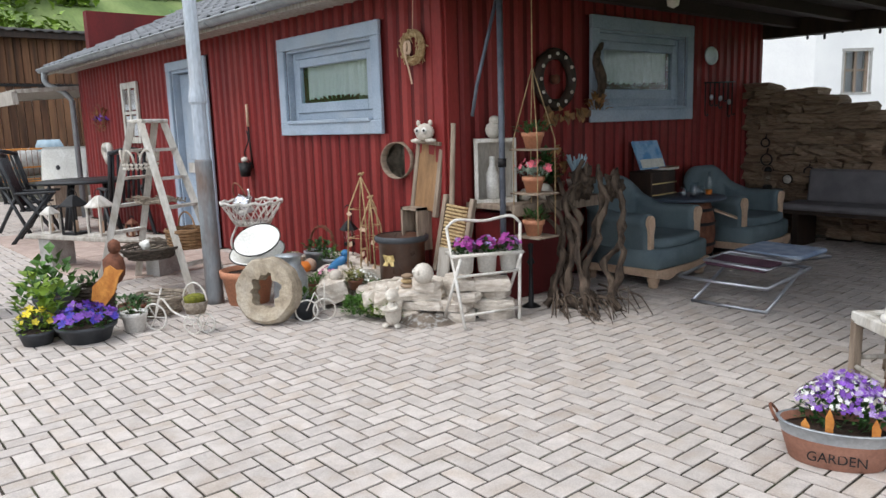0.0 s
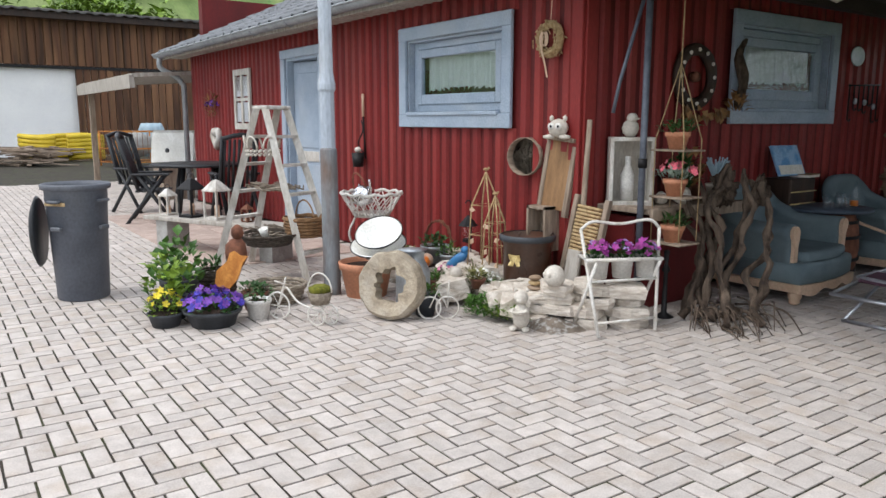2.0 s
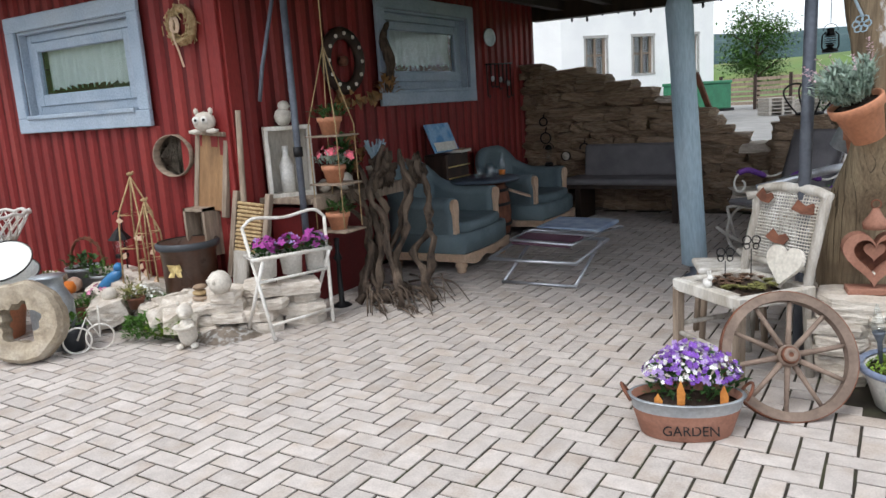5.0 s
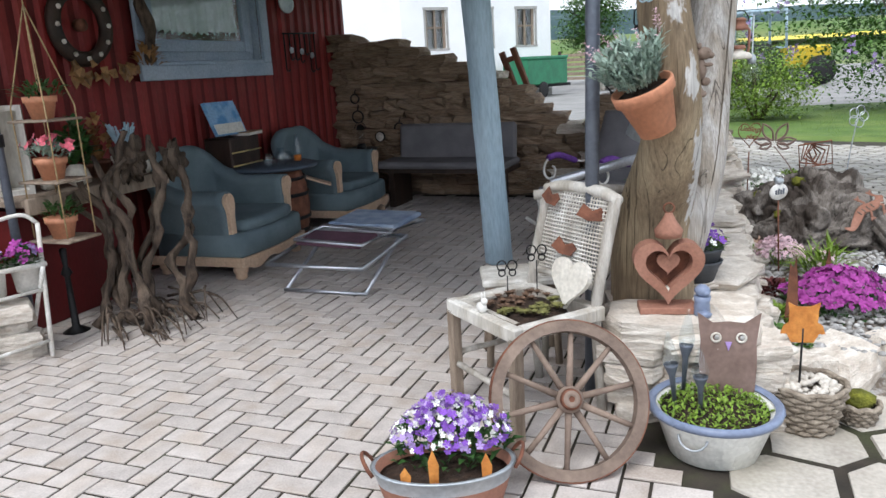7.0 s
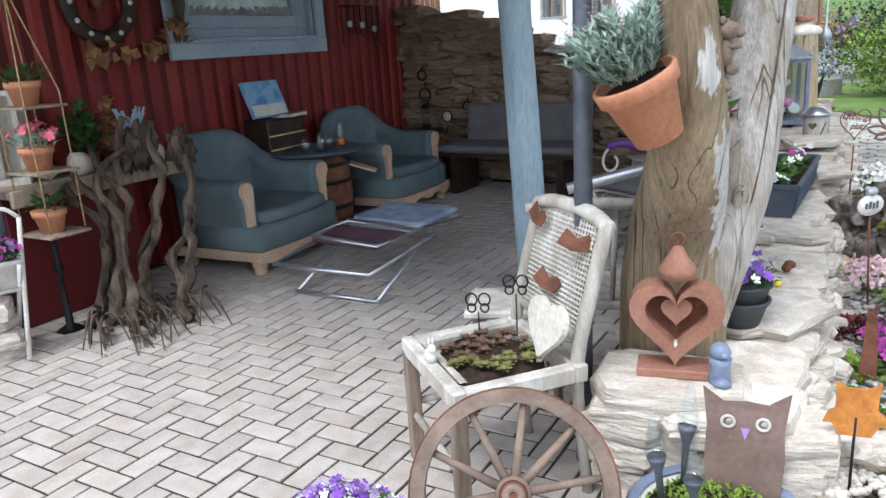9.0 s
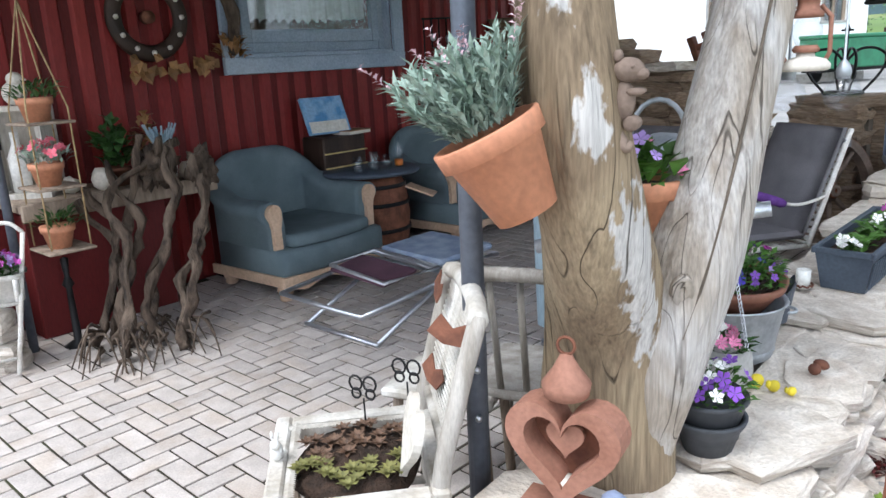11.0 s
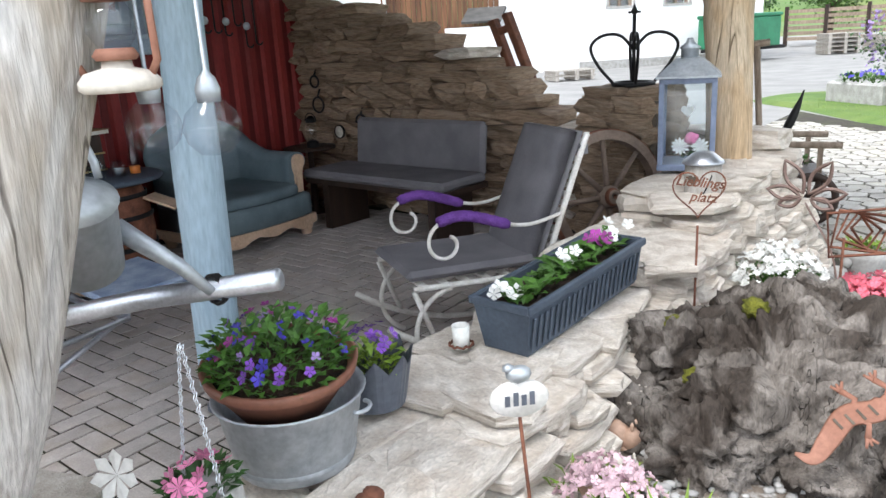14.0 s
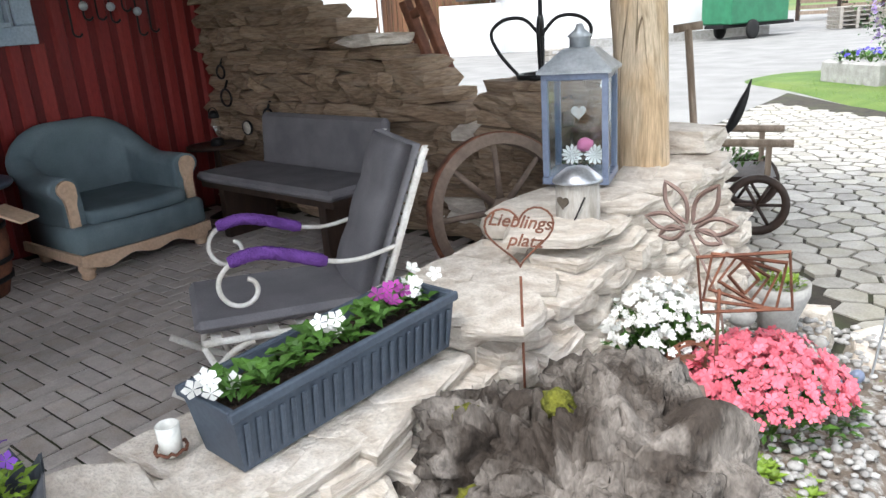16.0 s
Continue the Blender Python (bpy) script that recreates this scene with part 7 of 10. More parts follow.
for nm, mt, nn, r, zz in (("blue_blossom", "blueviolet", 20, 0.015, 0.1), ("magenta_blossom", "magenta", 9, 0.013, 0.13), ("pale_blossom", "lilac", 6, 0.014, 0.1), ("violet_blossom", "violet", 14, 0.014, 0.12)):
    g = G()
    blooms(g, nn, 0.16, 0.15, zz, r, 5, 0.1)
    part(nm, g, mt, t)
g = G()
cluster(g, 560, 0.155, 0.155, 0.12, 0.034, 0.55, 0.1, 0.9)
part("leaves", g, "leaf", t)
t = thing("crown_pot", pose(3.5, 1.44, wt + 0.03), "rusty metal crown holding a dark pot of violas", "flower pot")
n = 8
out = []
g = G()
ring0, ring1 = [], []
for k in range(n * 4):
    a = 2 * math.pi * k / (n * 4)
    zz = 0.105 + 0.045 * abs(((k % 4) - 2)) / 2
    ring0.append((0.075 * math.cos(a), 0.075 * math.sin(a), 0))
    ring1.append(((0.088 + (zz - 0.1) * 0.3) * math.cos(a), (0.088 + (zz - 0.1) * 0.3) * math.sin(a), zz))
N_ = n * 4
g.v = ring0 + ring1 + [(x * 0.96, y * 0.96, z) for x, y, z in ring0] + [(x * 0.96, y * 0.96, z) for x, y, z in ring1]
for k in range(N_):
    j = (k + 1) % N_
    g.f += [(k, j, N_ + j, N_ + k), (2 * N_ + k, 3 * N_ + k, 3 * N_ + j, 2 * N_ + j)]
g.s = [False] * len(g.f)
part("crown", g, "greymetal", t)
part("pot", G().lathe([(0.055, 0.004), (0.07, 0.09), (0.06, 0.085), (0, 0.08)], 20), "potgrey", t)
g, h = G(), G()
cluster(g, 120, 0.06, 0.06, 0.09, 0.035, 0.5, 0.08, 0.8)
blooms(h, 14, 0.08, 0.08, 0.12, 0.017, 5, 0.09)
part("leaves", g, "leaflime", t)
part("viola_blossom", h, "violet", t)
t = thing("hanging_pot", pose(3.6, 0.86, wt + 0.02), "pale cement pot of pink daisies with a chain", "flower pot")
part("pot", G().lathe([(0.05, 0), (0.062, 0.01), (0.075, 0.06), (0.068, 0.125), (0.06, 0.125), (0.06, 0.11), (0, 0.11)], 26), "concrete", t)
g, h = G(), G()
cluster(g, 70, 0.06, 0.06, 0.05, 0.04, 0.45, 0.11, 1.0)
blooms(h, 11, 0.06, 0.06, 0.07, 0.022, 9, 0.11, 1.1)
part("leaves", g, "leafdark", t)
part("daisy_blossom", h, "pink", t)
for k in (-1, 1):
    g = G()
    for j in range(26):
        g.tube([(k * (0.06 - 0.0022 * j) + 0.004 * math.cos(a), 0.004 * math.sin(a) * (j % 2), 0.125 + j * 0.011 + 0.008 * math.sin(a)) for a in [q * 1.2566 for q in range(5)]], 0.0013, 4, None, True)
    part("chain", g, "alu", t)
t = thing("flower_pot", pose(3.682, 0.565, wt + 0.035), "charcoal plastic pot of white and violet calibrachoa", "flower pot")
part("pot", G().lathe([(0.06, 0), (0.085, 0.09), (0.092, 0.095), (0.09, 0.105), (0.08, 0.1), (0, 0.09)], 26), "potgrey", t)
part("outer_pot", G().lathe([(0.055, -0.045), (0.075, 0.02), (0.088, 0.04), (0.09, 0.05), (0.08, 0.05), (0.07, 0.0), (0, -0.04)], 26), "potgrey", t)
g, h, f = G(), G(), G()
cluster(g, 170, 0.09, 0.09, 0.08, 0.03, 0.5, 0.09, 0.9)
blooms(h, 16, 0.09, 0.09, 0.1, 0.018, 5, 0.09, 1.1)
blooms(f, 16, 0.1, 0.1, 0.1, 0.018, 5, 0.09, 1.1)
part("leaves", g, "leaf", t)
part("white_blossom", h, "whitefl", t)
part("violet_blossom", f, "violet", t)
t = thing("bird_pinwheel", pose(3.62, 0.7, wt), "white wire flower stake among the pots", "ornament")
part("stake", G().tube([(0, 0, 0), (0, 0, 0.26)], 0.003, 5), "whitemetal", t)
g = G()
g.flower((0, 0, 0.26), (0.4, -0.8, 0.3), 0.045, 7, 0.2)
part("petals", g, "white", t)
t = thing("mug", pose(3.52, 1.785, 0.412), "small white enamel mug in a wire holder", "mug")
part("cup", G().lathe([(0.024, 0), (0.026, 0.07), (0.024, 0.07), (0.022, 0.006), (0, 0.006)], 18), "enamel", t)
part("holder", G().tube([(0.034 * math.cos(a), 0.034 * math.sin(a), 0.012 + 0.004 * math.sin(9 * a)) for a in [q * 0.2618 for q in range(24)]], 0.004, 5, None, True), "rust", t)
t = thing("snail_figure", pose(3.7, 0.96, wt + 0.005, 0, 0, 30), "yellow ceramic snail family on the wall", "figurine")
g = G()
for k, s in enumerate((1.0, 0.8, 0.6)):
    g.blob(T(-0.045 + 0.042 * k, -0.02 * k, 0.022 * s) @ S(0.022 * s, 0.016 * s, 0.022 * s), 2, 0.1).blob(T(-0.06 + 0.042 * k, -0.005 - 0.02 * k, 0.03 * s) @ S(0.01 * s, 0.009 * s, 0.018 * s), 1, 0)
part("body", g, "yellow", t)
t = thing("bird_figure", pose(3.76, 1.1, wt + 0.012, 0, 20, 40), "small dark robin figure with an orange breast", "figurine")
part("body", G().blob(T(0, 0, 0.018) @ S(0.018, 0.018, 0.018), 2, 0.05).blob(T(0.018, 0.01, 0.034) @ S(0.024, 0.017, 0.016), 2, 0.05), "rust", t)
t = thing("watering_can", pose(3.42, 0.86, 0.56, 0, 0, 20), "galvanised watering can hanging beside the limb", "watering can")
part("body", G().lathe([(0.07, 0), (0.07, 0.14), (0.075, 0.145), (0.03, 0.17), (0, 0.17)], 24), "zinc", t, m=pose(-0.02, -0.05, 0.36, 18, 20, 0))
part("spout", G().tube([(0.02, 0, 0.42), (0.1, 0.06, 0.33), (0.14, 0.09, 0.27)], [0.02, 0.014, 0.01], 10), "zinc", t)
part("handle", G().tube([(-0.02 + 0.07 * math.cos(a), -0.05, 0.52 + 0.09 * math.sin(a)) for a in [q * math.pi / 10 for q in range(11)]], 0.007, 7), "zinc", t)
t = thing("metal_tube", pose(0, 0, 0), "slanting aluminium tube lashed beside the bowl", "tube")
part("tube", G().tube([(3.63, 1.07, 0.85), (3.35, 0.95, 0.8), (3.02, 0.8, 0.72)], 0.022, 14), "alu", t)
part("lashing", G().tube([(3.5 + 0.03 * math.cos(a), 1.01 + 0.006 * a * 0.1, 0.825 + 0.03 * math.sin(a)) for a in [q * 0.7 for q in range(30)]], 0.004, 5), "black", t)

t = thing("lantern", pose(3.475, 3.72, 0.615, 0, 0, 18), "tall grey metal lantern with a flower posy behind glass", "lantern")
w = 0.115
part("base", G().box(-w - 0.015, -w - 0.015, 0, w + 0.015, w + 0.015, 0.03, b=0.004), "bluerim", t)
for x in (-w, w):
    for y in (-w, w):
        part("post", G().box(x - 0.012, y - 0.012, 0.03, x + 0.012, y + 0.012, 0.41, b=0.002), "bluerim", t)
part("top_frame", G().box(-w - 0.012, -w - 0.012, 0.4, w + 0.012, w + 0.012, 0.425, b=0.003), "bluerim", t)
roof = part("roof", G().lathe([(0.2, 0.425), (0.2, 0.435), (0.085, 0.51), (0.05, 0.515), (0, 0.515)], 4, pose(0, 0, 0, 0, 0, 45), False), "zinc", t)
part("chimney", G().lathe([(0.04, 0.515), (0.04, 0.55), (0.05, 0.555), (0.02, 0.58), (0.012, 0.6), (0, 0.6)], 18), "zinc", roof)
for m_ in (0, 90, 180, 270):
    p = part("pane", G().box(-w + 0.012, -0.002, 0.03, w - 0.012, 0.002, 0.4, pose(0, 0, 0, 0, 0, m_) @ T(0, -w, 0)), "bottle", t)
    p.visible_shadow = False
part("heart", G().sheet([(x, z + 0.27) for x, z in heart(0.03)][::-1], 0.006, T(0, -0.04, 0)), "white", t)
g, h, f = G(), G(), G()
cluster(f, 24, 0.05, 0.05, 0.05, 0.04, 0.5, 0.04)
for x in (-0.03, 0.06):
    h.flower((x, -0.03, 0.1), (0.2, -0.9, 0.5), 0.045, 12, 0.2)
g.blob(T(0.02, -0.02, 0.14) @ S(0.032, 0.032, 0.03), 2, 0.35, 4)
part("leaves", f, "leafdark", t)
part("cream_blossom", h, "whitefl", t)
part("pink_rose", g, "pink", t)
t = thing("tin_can_lantern", pose(3.71, 3.26, 0.53, 0, 0, 0), "grey wooden birdhouse can with a metal lid and heart hole", "birdhouse")
part("body", G().lathe([(0.072, 0), (0.074, 0.005), (0.074, 0.19), (0, 0.19)], 26), "greywood", t)
part("lid", G().lathe([(0.085, 0.19), (0.082, 0.2), (0.04, 0.235), (0.0, 0.24)], 26), "alu", t)
# dark sheet laid on the can for the shade inside the hole
part("heart_hole", G().sheet([(x, z + 0.13) for x, z in heart(0.024)][::-1], 0.006, pose(0, 0, 0, 0, 0, -12) @ T(-0.0, -0.074, 0)), "gapshade", t)
part("wire", G().tube(smooth_path([(-0.05, -0.056, 0.03), (0.02, -0.08, 0.06), (0.055, -0.052, 0.15)], 5), 0.003, 5), "black", t)
t = thing("crown_ornament", pose(2.95, 4.3, 0.955), "black wrought-iron garden crown on the stone pier", "ornament")
for k in range(4):
    a = k * math.pi / 2 + 0.5
    pts = [(0.1, 0.0), (0.2, 0.12), (0.24, 0.22), (0.18, 0.28), (0.08, 0.28), (0.0, 0.2)]
    part("bow", G().tube(smooth_path([(r * math.cos(a), r * math.sin(a), z) for r, z in pts], 6), 0.009, 7), "black", t)
part("ring", G().tube([(0.11 * math.cos(a), 0.11 * math.sin(a), 0.01) for a in [q * 0.2618 for q in range(24)]], 0.014, 8, None, True), "black", t)
part("staff", G().tube([(0, 0, 0), (0, 0, 0.42)], 0.011, 8), "black", t)
part("knop", G().lathe([(0.0, 0.19), (0.02, 0.2), (0.022, 0.22), (0.012, 0.235)], 12).lathe([(0.0, 0.38), (0.022, 0.4), (0.0, 0.45)], 10).box(-0.035, -0.006, 0.395, 0.035, 0.006, 0.407), "black", t)
t = thing("timber_rack", pose(1.86, 4.78, 0.9, 6, -19, 0), "rusty brown timber frame leaning behind the wall", "timber frame")
for x in (0, 0.12):
    part("post", G().box(x, -0.04, 0, x + 0.05, 0.04, 0.5, b=0.006), "rust", t)
part("rung", G().box(0, -0.03, 0.38, 0.17, 0.03, 0.43, b=0.006), "rust", t)

# favourite-place sign
t = thing("place_sign", pose(3.93, 2.56, 0.2, 0, 0, 36), "rusty heart-shaped wire sign with cut-out script", "sign")
part("stake", G().tube([(0, 0, 0), (0.0, 0, 0.44)], 0.004, 6), "rust", t)
part("heart_wire", G().tube([(x, 0, z + 0.555) for x, z in heart(0.085, 36)], 0.0028, 5, None, True), "rust", t)


def word(text, size, parent, m, material="rust"):
    cu = bpy.data.curves.new("lettering", "FONT")
    cu.body, cu.size, cu.extrude, cu.align_x, cu.shear, cu.offset = text, size, 0.0012, "CENTER", 0.25, 0.0006
    tmp = new("lettering", cu)
    bpy.context.view_layer.update()
    me = bpy.data.meshes.new_from_object(tmp)
    bpy.data.objects.remove(tmp)
    me.materials.clear()
    return part("lettering", me, material, parent, "", m)


word("Lieblings", 0.046, t, pose(0, -0.003, 0.57, 90, 8, 0))
word("platz", 0.046, t, pose(0.012, -0.003, 0.52, 90, 8, 0))
t = thing("welcome_sign", pose(4.02, 1.3, 0.2, 0, 0, 45), "white oval stake sign with a grey bird on top", "sign")
part("stake", G().tube([(0.03, 0, 0), (0.0, 0, 0.36)], 0.004, 6), "rust", t)
part("plate", G().lathe([(0, -0.006), (0.05, -0.006), (0.054, 0), (0.05, 0.006), (0, 0.006)], 28, pose(0, 0, 0.4, 90) @ S(1.1, 0.75, 1)), "white", t)
part("bird", G().blob(T(0, 0, 0.452) @ S(0.026, 0.018, 0.018), 2, 0.1).blob(T(-0.02, 0, 0.465) @ S(0.013, 0.011, 0.011), 1, 0), "zinc", t)
for k, x in enumerate((-0.025, -0.008, 0.008, 0.024)):
    part("letter_bar", G().box(x - 0.005, -0.009, 0.388, x + 0.005, -0.007, 0.41 + 0.006 * (k % 2)), "greymetal", t)

# ---- raised bed, stump, plants ----
bed = thing("flower_bed", pose(0, 0, 0), "raised bed with pale gravel and rockery stones", "flower bed", "", "structure")
g = G()
nx, ny = 18, 40
vs = []
for j in range(ny + 1):
    for i in range(nx + 1):
        v = j / ny
        y = 0.3 + 3.65 * v
        x = 3.9 + (0.72 + 0.11 * y - 0.25 * max(0, v - 0.75) * 4 * (v - 0.75) * 4) * i / nx
        e = min(1, 4 * (1 - i / nx), 10 * v, 8 * (1 - v))
        vs.append((x, y, -0.03 + 0.17 * max(0, e) + 0.02 * noise.noise(Vector((x * 6, y * 6, 0)))))
g.add(vs, [(j * (nx + 1) + i, j * (nx + 1) + i + 1, (j + 1) * (nx + 1) + i + 1, (j + 1) * (nx + 1) + i) for j in range(ny) for i in range(nx)], None, True)
part("soil", g, "bed", bed)
g = G()
random.seed(16)
for _ in range(2600):
    y = random.uniform(0.4, 3.8)
    x = random.uniform(3.98, 4.5 + 0.11 * y)
    u = (x - 3.9) / (0.72 + 0.11 * y)
    z = -0.025 + 0.17 * min(1, 4 * (1 - u)) + 0.004
    s = random.uniform(0.008, 0.016)
    g.blob(pose(x, y, z, 0, 0, random.uniform(0, 180)) @ S(s * 1.3, s, s * 0.7), 1, 0.25, 2, random.random())
tagged(part("gravel", g, "gravel", bed), "", "", "", "stuff")
for x, y, s in ((3.98, 0.32, 0.22), (4.2, 0.42, 0.3), (4.45, 0.62, 0.3), (4.6, 0.9, 0.24), (4.68, 1.2, 0.2), (4.08, 0.3, 0.16), (4.74, 1.9, 0.2), (4.85, 2.6, 0.18), (4.86, 3.2, 0.2), (4.6, 3.75, 0.22), (4.3, 3.9, 0.2)):
    stone(bed, x, y, 0.07, s, s * 0.7, 0.17, random.uniform(0, 60), 5)
part("pebble", G().blob(pose(3.98, 0.24, 0.2) @ S(0.06, 0.042, 0.02), 2, 0.08), "ceramic", bed, "smooth pale oval pebble")

# old root stump
t = thing("tree_stump", pose(4.26, 2.3, 0.1), "weathered grey root stump with deep cracks and moss", "tree stump")


def rugged(m, sub, amp, freq, seed):
    vs, fs = ICO[sub]
    o = Vector((seed * 3.1, seed * 7.7, seed))
    out = []
    for v in vs:
        q = v * freq + o
        r = 1 + amp * noise.noise(q) + amp * 0.6 * noise.noise(q * 2.3) + amp * 0.35 * abs(noise.noise(q * 5.1))
        r -= amp * 0.16 * max(0, 0.2 - abs(noise.noise(Vector((q.x * 4.2, q.y * 4.2, q.z * 1.5))))) / 0.2
        r += amp * 0.05 * noise.noise(q * 9.5)
        r -= amp * 0.55 * max(0, 0.28 - abs(noise.noise(Vector((q.x * 1.4, q.y * 1.4, q.z * 0.5)) + o))) / 0.28
        w = noise.noise(q * 0.8) * 2.5
        r -= amp * 0.2 * abs(noise.noise(Vector((q.x * 7 + w, q.y * 7, q.z * 1.6 + w))))
        r -= amp * 0.1 * abs(noise.noise(Vector((q.x * 15 + w, q.y * 15, q.z * 4 + w))))
        out.append(v * r)
    return G().add(out, fs, m, True)


def gnarled(m, sub, seed, amp=0.5, grain=(3.2, 3.2, 1.1)):
    """A lump of old root wood with folds, burls and creases that follow a twisting grain."""
    vs, fs = ICO[sub]
    o = Vector((seed * 3.1, seed * 7.7, seed))
    out = []
    for v in vs:
        warp = Vector((noise.noise(v * 1.7 + o), noise.noise(v * 1.7 - o), noise.noise(v * 1.3 + o * 2)))
        q = v + warp * 0.55
        fold = Vector((q.x * grain[0], q.y * grain[1], q.z * grain[2])) + o
        r = 1 + amp * 0.55 * noise.noise(v * 1.5 + o) + amp * 0.3 * noise.noise(q * 3.4 + o)
        r += amp * 0.72 * (abs(noise.noise(fold)) ** 0.6 - 0.4)
        r += amp * 0.36 * (abs(noise.noise(fold * 2.6)) ** 0.6 - 0.4)
        r += amp * 0.13 * (abs(noise.noise(fold * 6.5)) ** 0.8 - 0.3)
        r += amp * 0.06 * noise.noise(fold * 15)
        out.append(v * r)
    return G().add(out, fs, m, True)


part("body", gnarled(pose(0.04, -0.02, 0.1, 8, 6, -25) @ S(0.36, 0.33, 0.3), 6, 2), "stump", t)
for k, (x, y, z, sx_, sy_, sz_, rz) in enumerate(((-0.28, 0.0, 0.2, 0.16, 0.15, 0.15, 20), (0.08, 0.06, 0.33, 0.2, 0.15, 0.13, -50), (-0.3, -0.2, 0.04, 0.18, 0.14, 0.13, 25), (0.3, -0.12, 0.13, 0.14, 0.14, 0.15, 10), (-0.05, 0.22, 0.2, 0.2, 0.16, 0.18, 0), (-0.1, -0.3, 0.06, 0.15, 0.16, 0.16, 40))):
    part("burl", gnarled(pose(x, y, z, 10 * k, 14, rz) @ S(sx_, sy_, sz_), 5, 10 + k, 0.62), "stump", t)
part("root", limb(G(), [(0.0, 0.12, 0.38), (0.14, 0.0, 0.36), (0.32, -0.22, 0.2), (0.48, -0.44, 0.0)], [0.03, 0.055, 0.05, 0.035], 56, 20, 0.5), "stump", t)
for x, y, z in ((-0.16, -0.2, 0.22), (-0.06, -0.02, 0.39), (-0.27, -0.06, 0.31)):
    part("moss", G().blob(T(x, y, z) @ S(0.034, 0.03, 0.03), 3, 0.7, 9), "moss", t)
t = thing("gecko_plate", look((4.502, 1.980, 0.370), (4.172, 3.486, -0.519)) @ pose(0, 0, 0.03, 0, 0, 32), "rusty sheet-metal gecko with cut-out stripes lying on the stump", "ornament")
spine = smooth_path([(-0.15, -0.02, 0), (-0.12, -0.045, 0), (-0.07, -0.02, 0), (-0.01, 0.012, 0), (0.05, 0.0, 0), (0.095, 0.012, 0), (0.13, 0.02, 0)], 5)
wide = [0.004 + 0.022 * math.sin(min(1, i / 14) * 1.5) * (0.6 if 22 < i < 26 else 1) for i in range(len(spine) - 3)] + [0.016, 0.011, 0.004]
g = G().tube(spine, wide, 10, S(1, 1, 0.18))
for x, y, k in ((0.0, 0.01, 1), (0.075, 0.005, 1), (0.0, 0.01, -1), (0.075, 0.005, -1)):
    g.tube([(x, y, 0), (x + 0.024, y + 0.03 * k, 0), (x + 0.006, y + 0.058 * k, 0)], [0.009, 0.007, 0.008], 7, S(1, 1, 0.3))
    for q in (-1, 0, 1):
        g.tube([(x + 0.006, y + 0.055 * k, 0), (x + 0.006 + 0.014 * q, y + 0.076 * k, 0)], [0.005, 0.003], 6, S(1, 1, 0.3))
part("sheet", g, "rustpink", t)
# dark bars laid on the sheet for the shade in its cut-outs
for i in range(4):
    part("stripe", G().box(-0.003, -0.014, 0.004, 0.003, 0.014, 0.0065), "gapshade", t, m=pose(-0.035 + 0.027 * i, 0.004, 0, 0, 0, 15))


def plant(name, x, y, z, rx, ry, h, leaves, lm, lsize, flowers, fm, fr, label, lw=0.5, petals=5, category="plant"):
    t = thing(name, pose(x, y, z, 0, 0, random.uniform(0, 90)), label, category)
    if leaves:
        g = G()
        cluster(g, leaves, rx, ry, h * 0.8, lsize, lw, 0.0, 0.9)
        part("leaves", g, lm, t)
    if flowers:
        g = G()
        blooms(g, flowers, rx, ry, h, fr, petals, 0.0)
        part("blossom", g, fm, t)
    return t


random.seed(17)
plant("phlox", 4.27, 0.98, 0.13, 0.27, 0.22, 0.17, 420, "leafdark", 0.04, 420, "magenta", 0.02, "cushion of magenta moss phlox in full flower")
plant("stonecrop", 3.98, 0.5, 0.13, 0.13, 0.14, 0.05, 420, "leaf", 0.03, 0, "", 0, "bright green stonecrop mat")
plant("stonecrop", 4.0, 0.8, 0.14, 0.1, 0.12, 0.05, 300, "leaflime", 0.03, 0, "", 0, "bright green stonecrop mat")
plant("houseleek", 4.0, 1.15, 0.14, 0.12, 0.1, 0.06, 320, "burgundy", 0.035, 0, "", 0, "cushion of burgundy houseleeks")
plant("heather", 4.06, 1.62, 0.14, 0.14, 0.11, 0.16, 160, "leaflime", 0.05, 260, "pinkwhite", 0.013, "pale pink heather in a clay pot", 0.2)
plant("grass_tuft", 4.25, 1.45, 0.14, 0.1, 0.1, 0.16, 160, "leaflime", 0.13, 20, "pinkwhite", 0.012, "tuft of fine green leaves with small pink flowers", 0.1)
plant("candytuft", 4.06, 3.15, 0.15, 0.2, 0.26, 0.28, 900, "leaf", 0.045, 420, "whitefl", 0.015, "mound of white candytuft spilling along the wall")
plant("azalea", 4.4, 3.02, 0.12, 0.24, 0.2, 0.27, 520, "leaf", 0.04, 620, "hotpink", 0.018, "round coral-pink azalea in full bloom")
g_ = plant("houseleek", 4.48, 2.72, 0.12, 0.13, 0.11, 0.07, 0, "", 0, 0, "", 0, "lime-green houseleek rosettes on gravel")
g = G()
for k in range(30):
    a, q = random.uniform(0, 6.283), math.sqrt(random.random())
    x, y = 0.13 * q * math.cos(a), 0.11 * q * math.sin(a)
    for j in range(16):
        b = j * 2.4
        g.leaf((x, y, 0.01 + 0.03 * (1 - q)), (math.cos(b), math.sin(b), 0.4 + 0.1 * j), (0, 0, 1), 0.045 - 0.0015 * j, 0.02)
part("rosettes", g, "leaflime", g_)
plant("stonecrop", 4.7, 3.02, 0.06, 0.12, 0.1, 0.05, 260, "sedumg", 0.025, 0, "", 0, "olive stonecrop mat on gravel")
plant("stonecrop", 4.68, 2.55, 0.06, 0.12, 0.1, 0.04, 260, "sedumg", 0.022, 0, "", 0, "olive stonecrop mat on gravel")
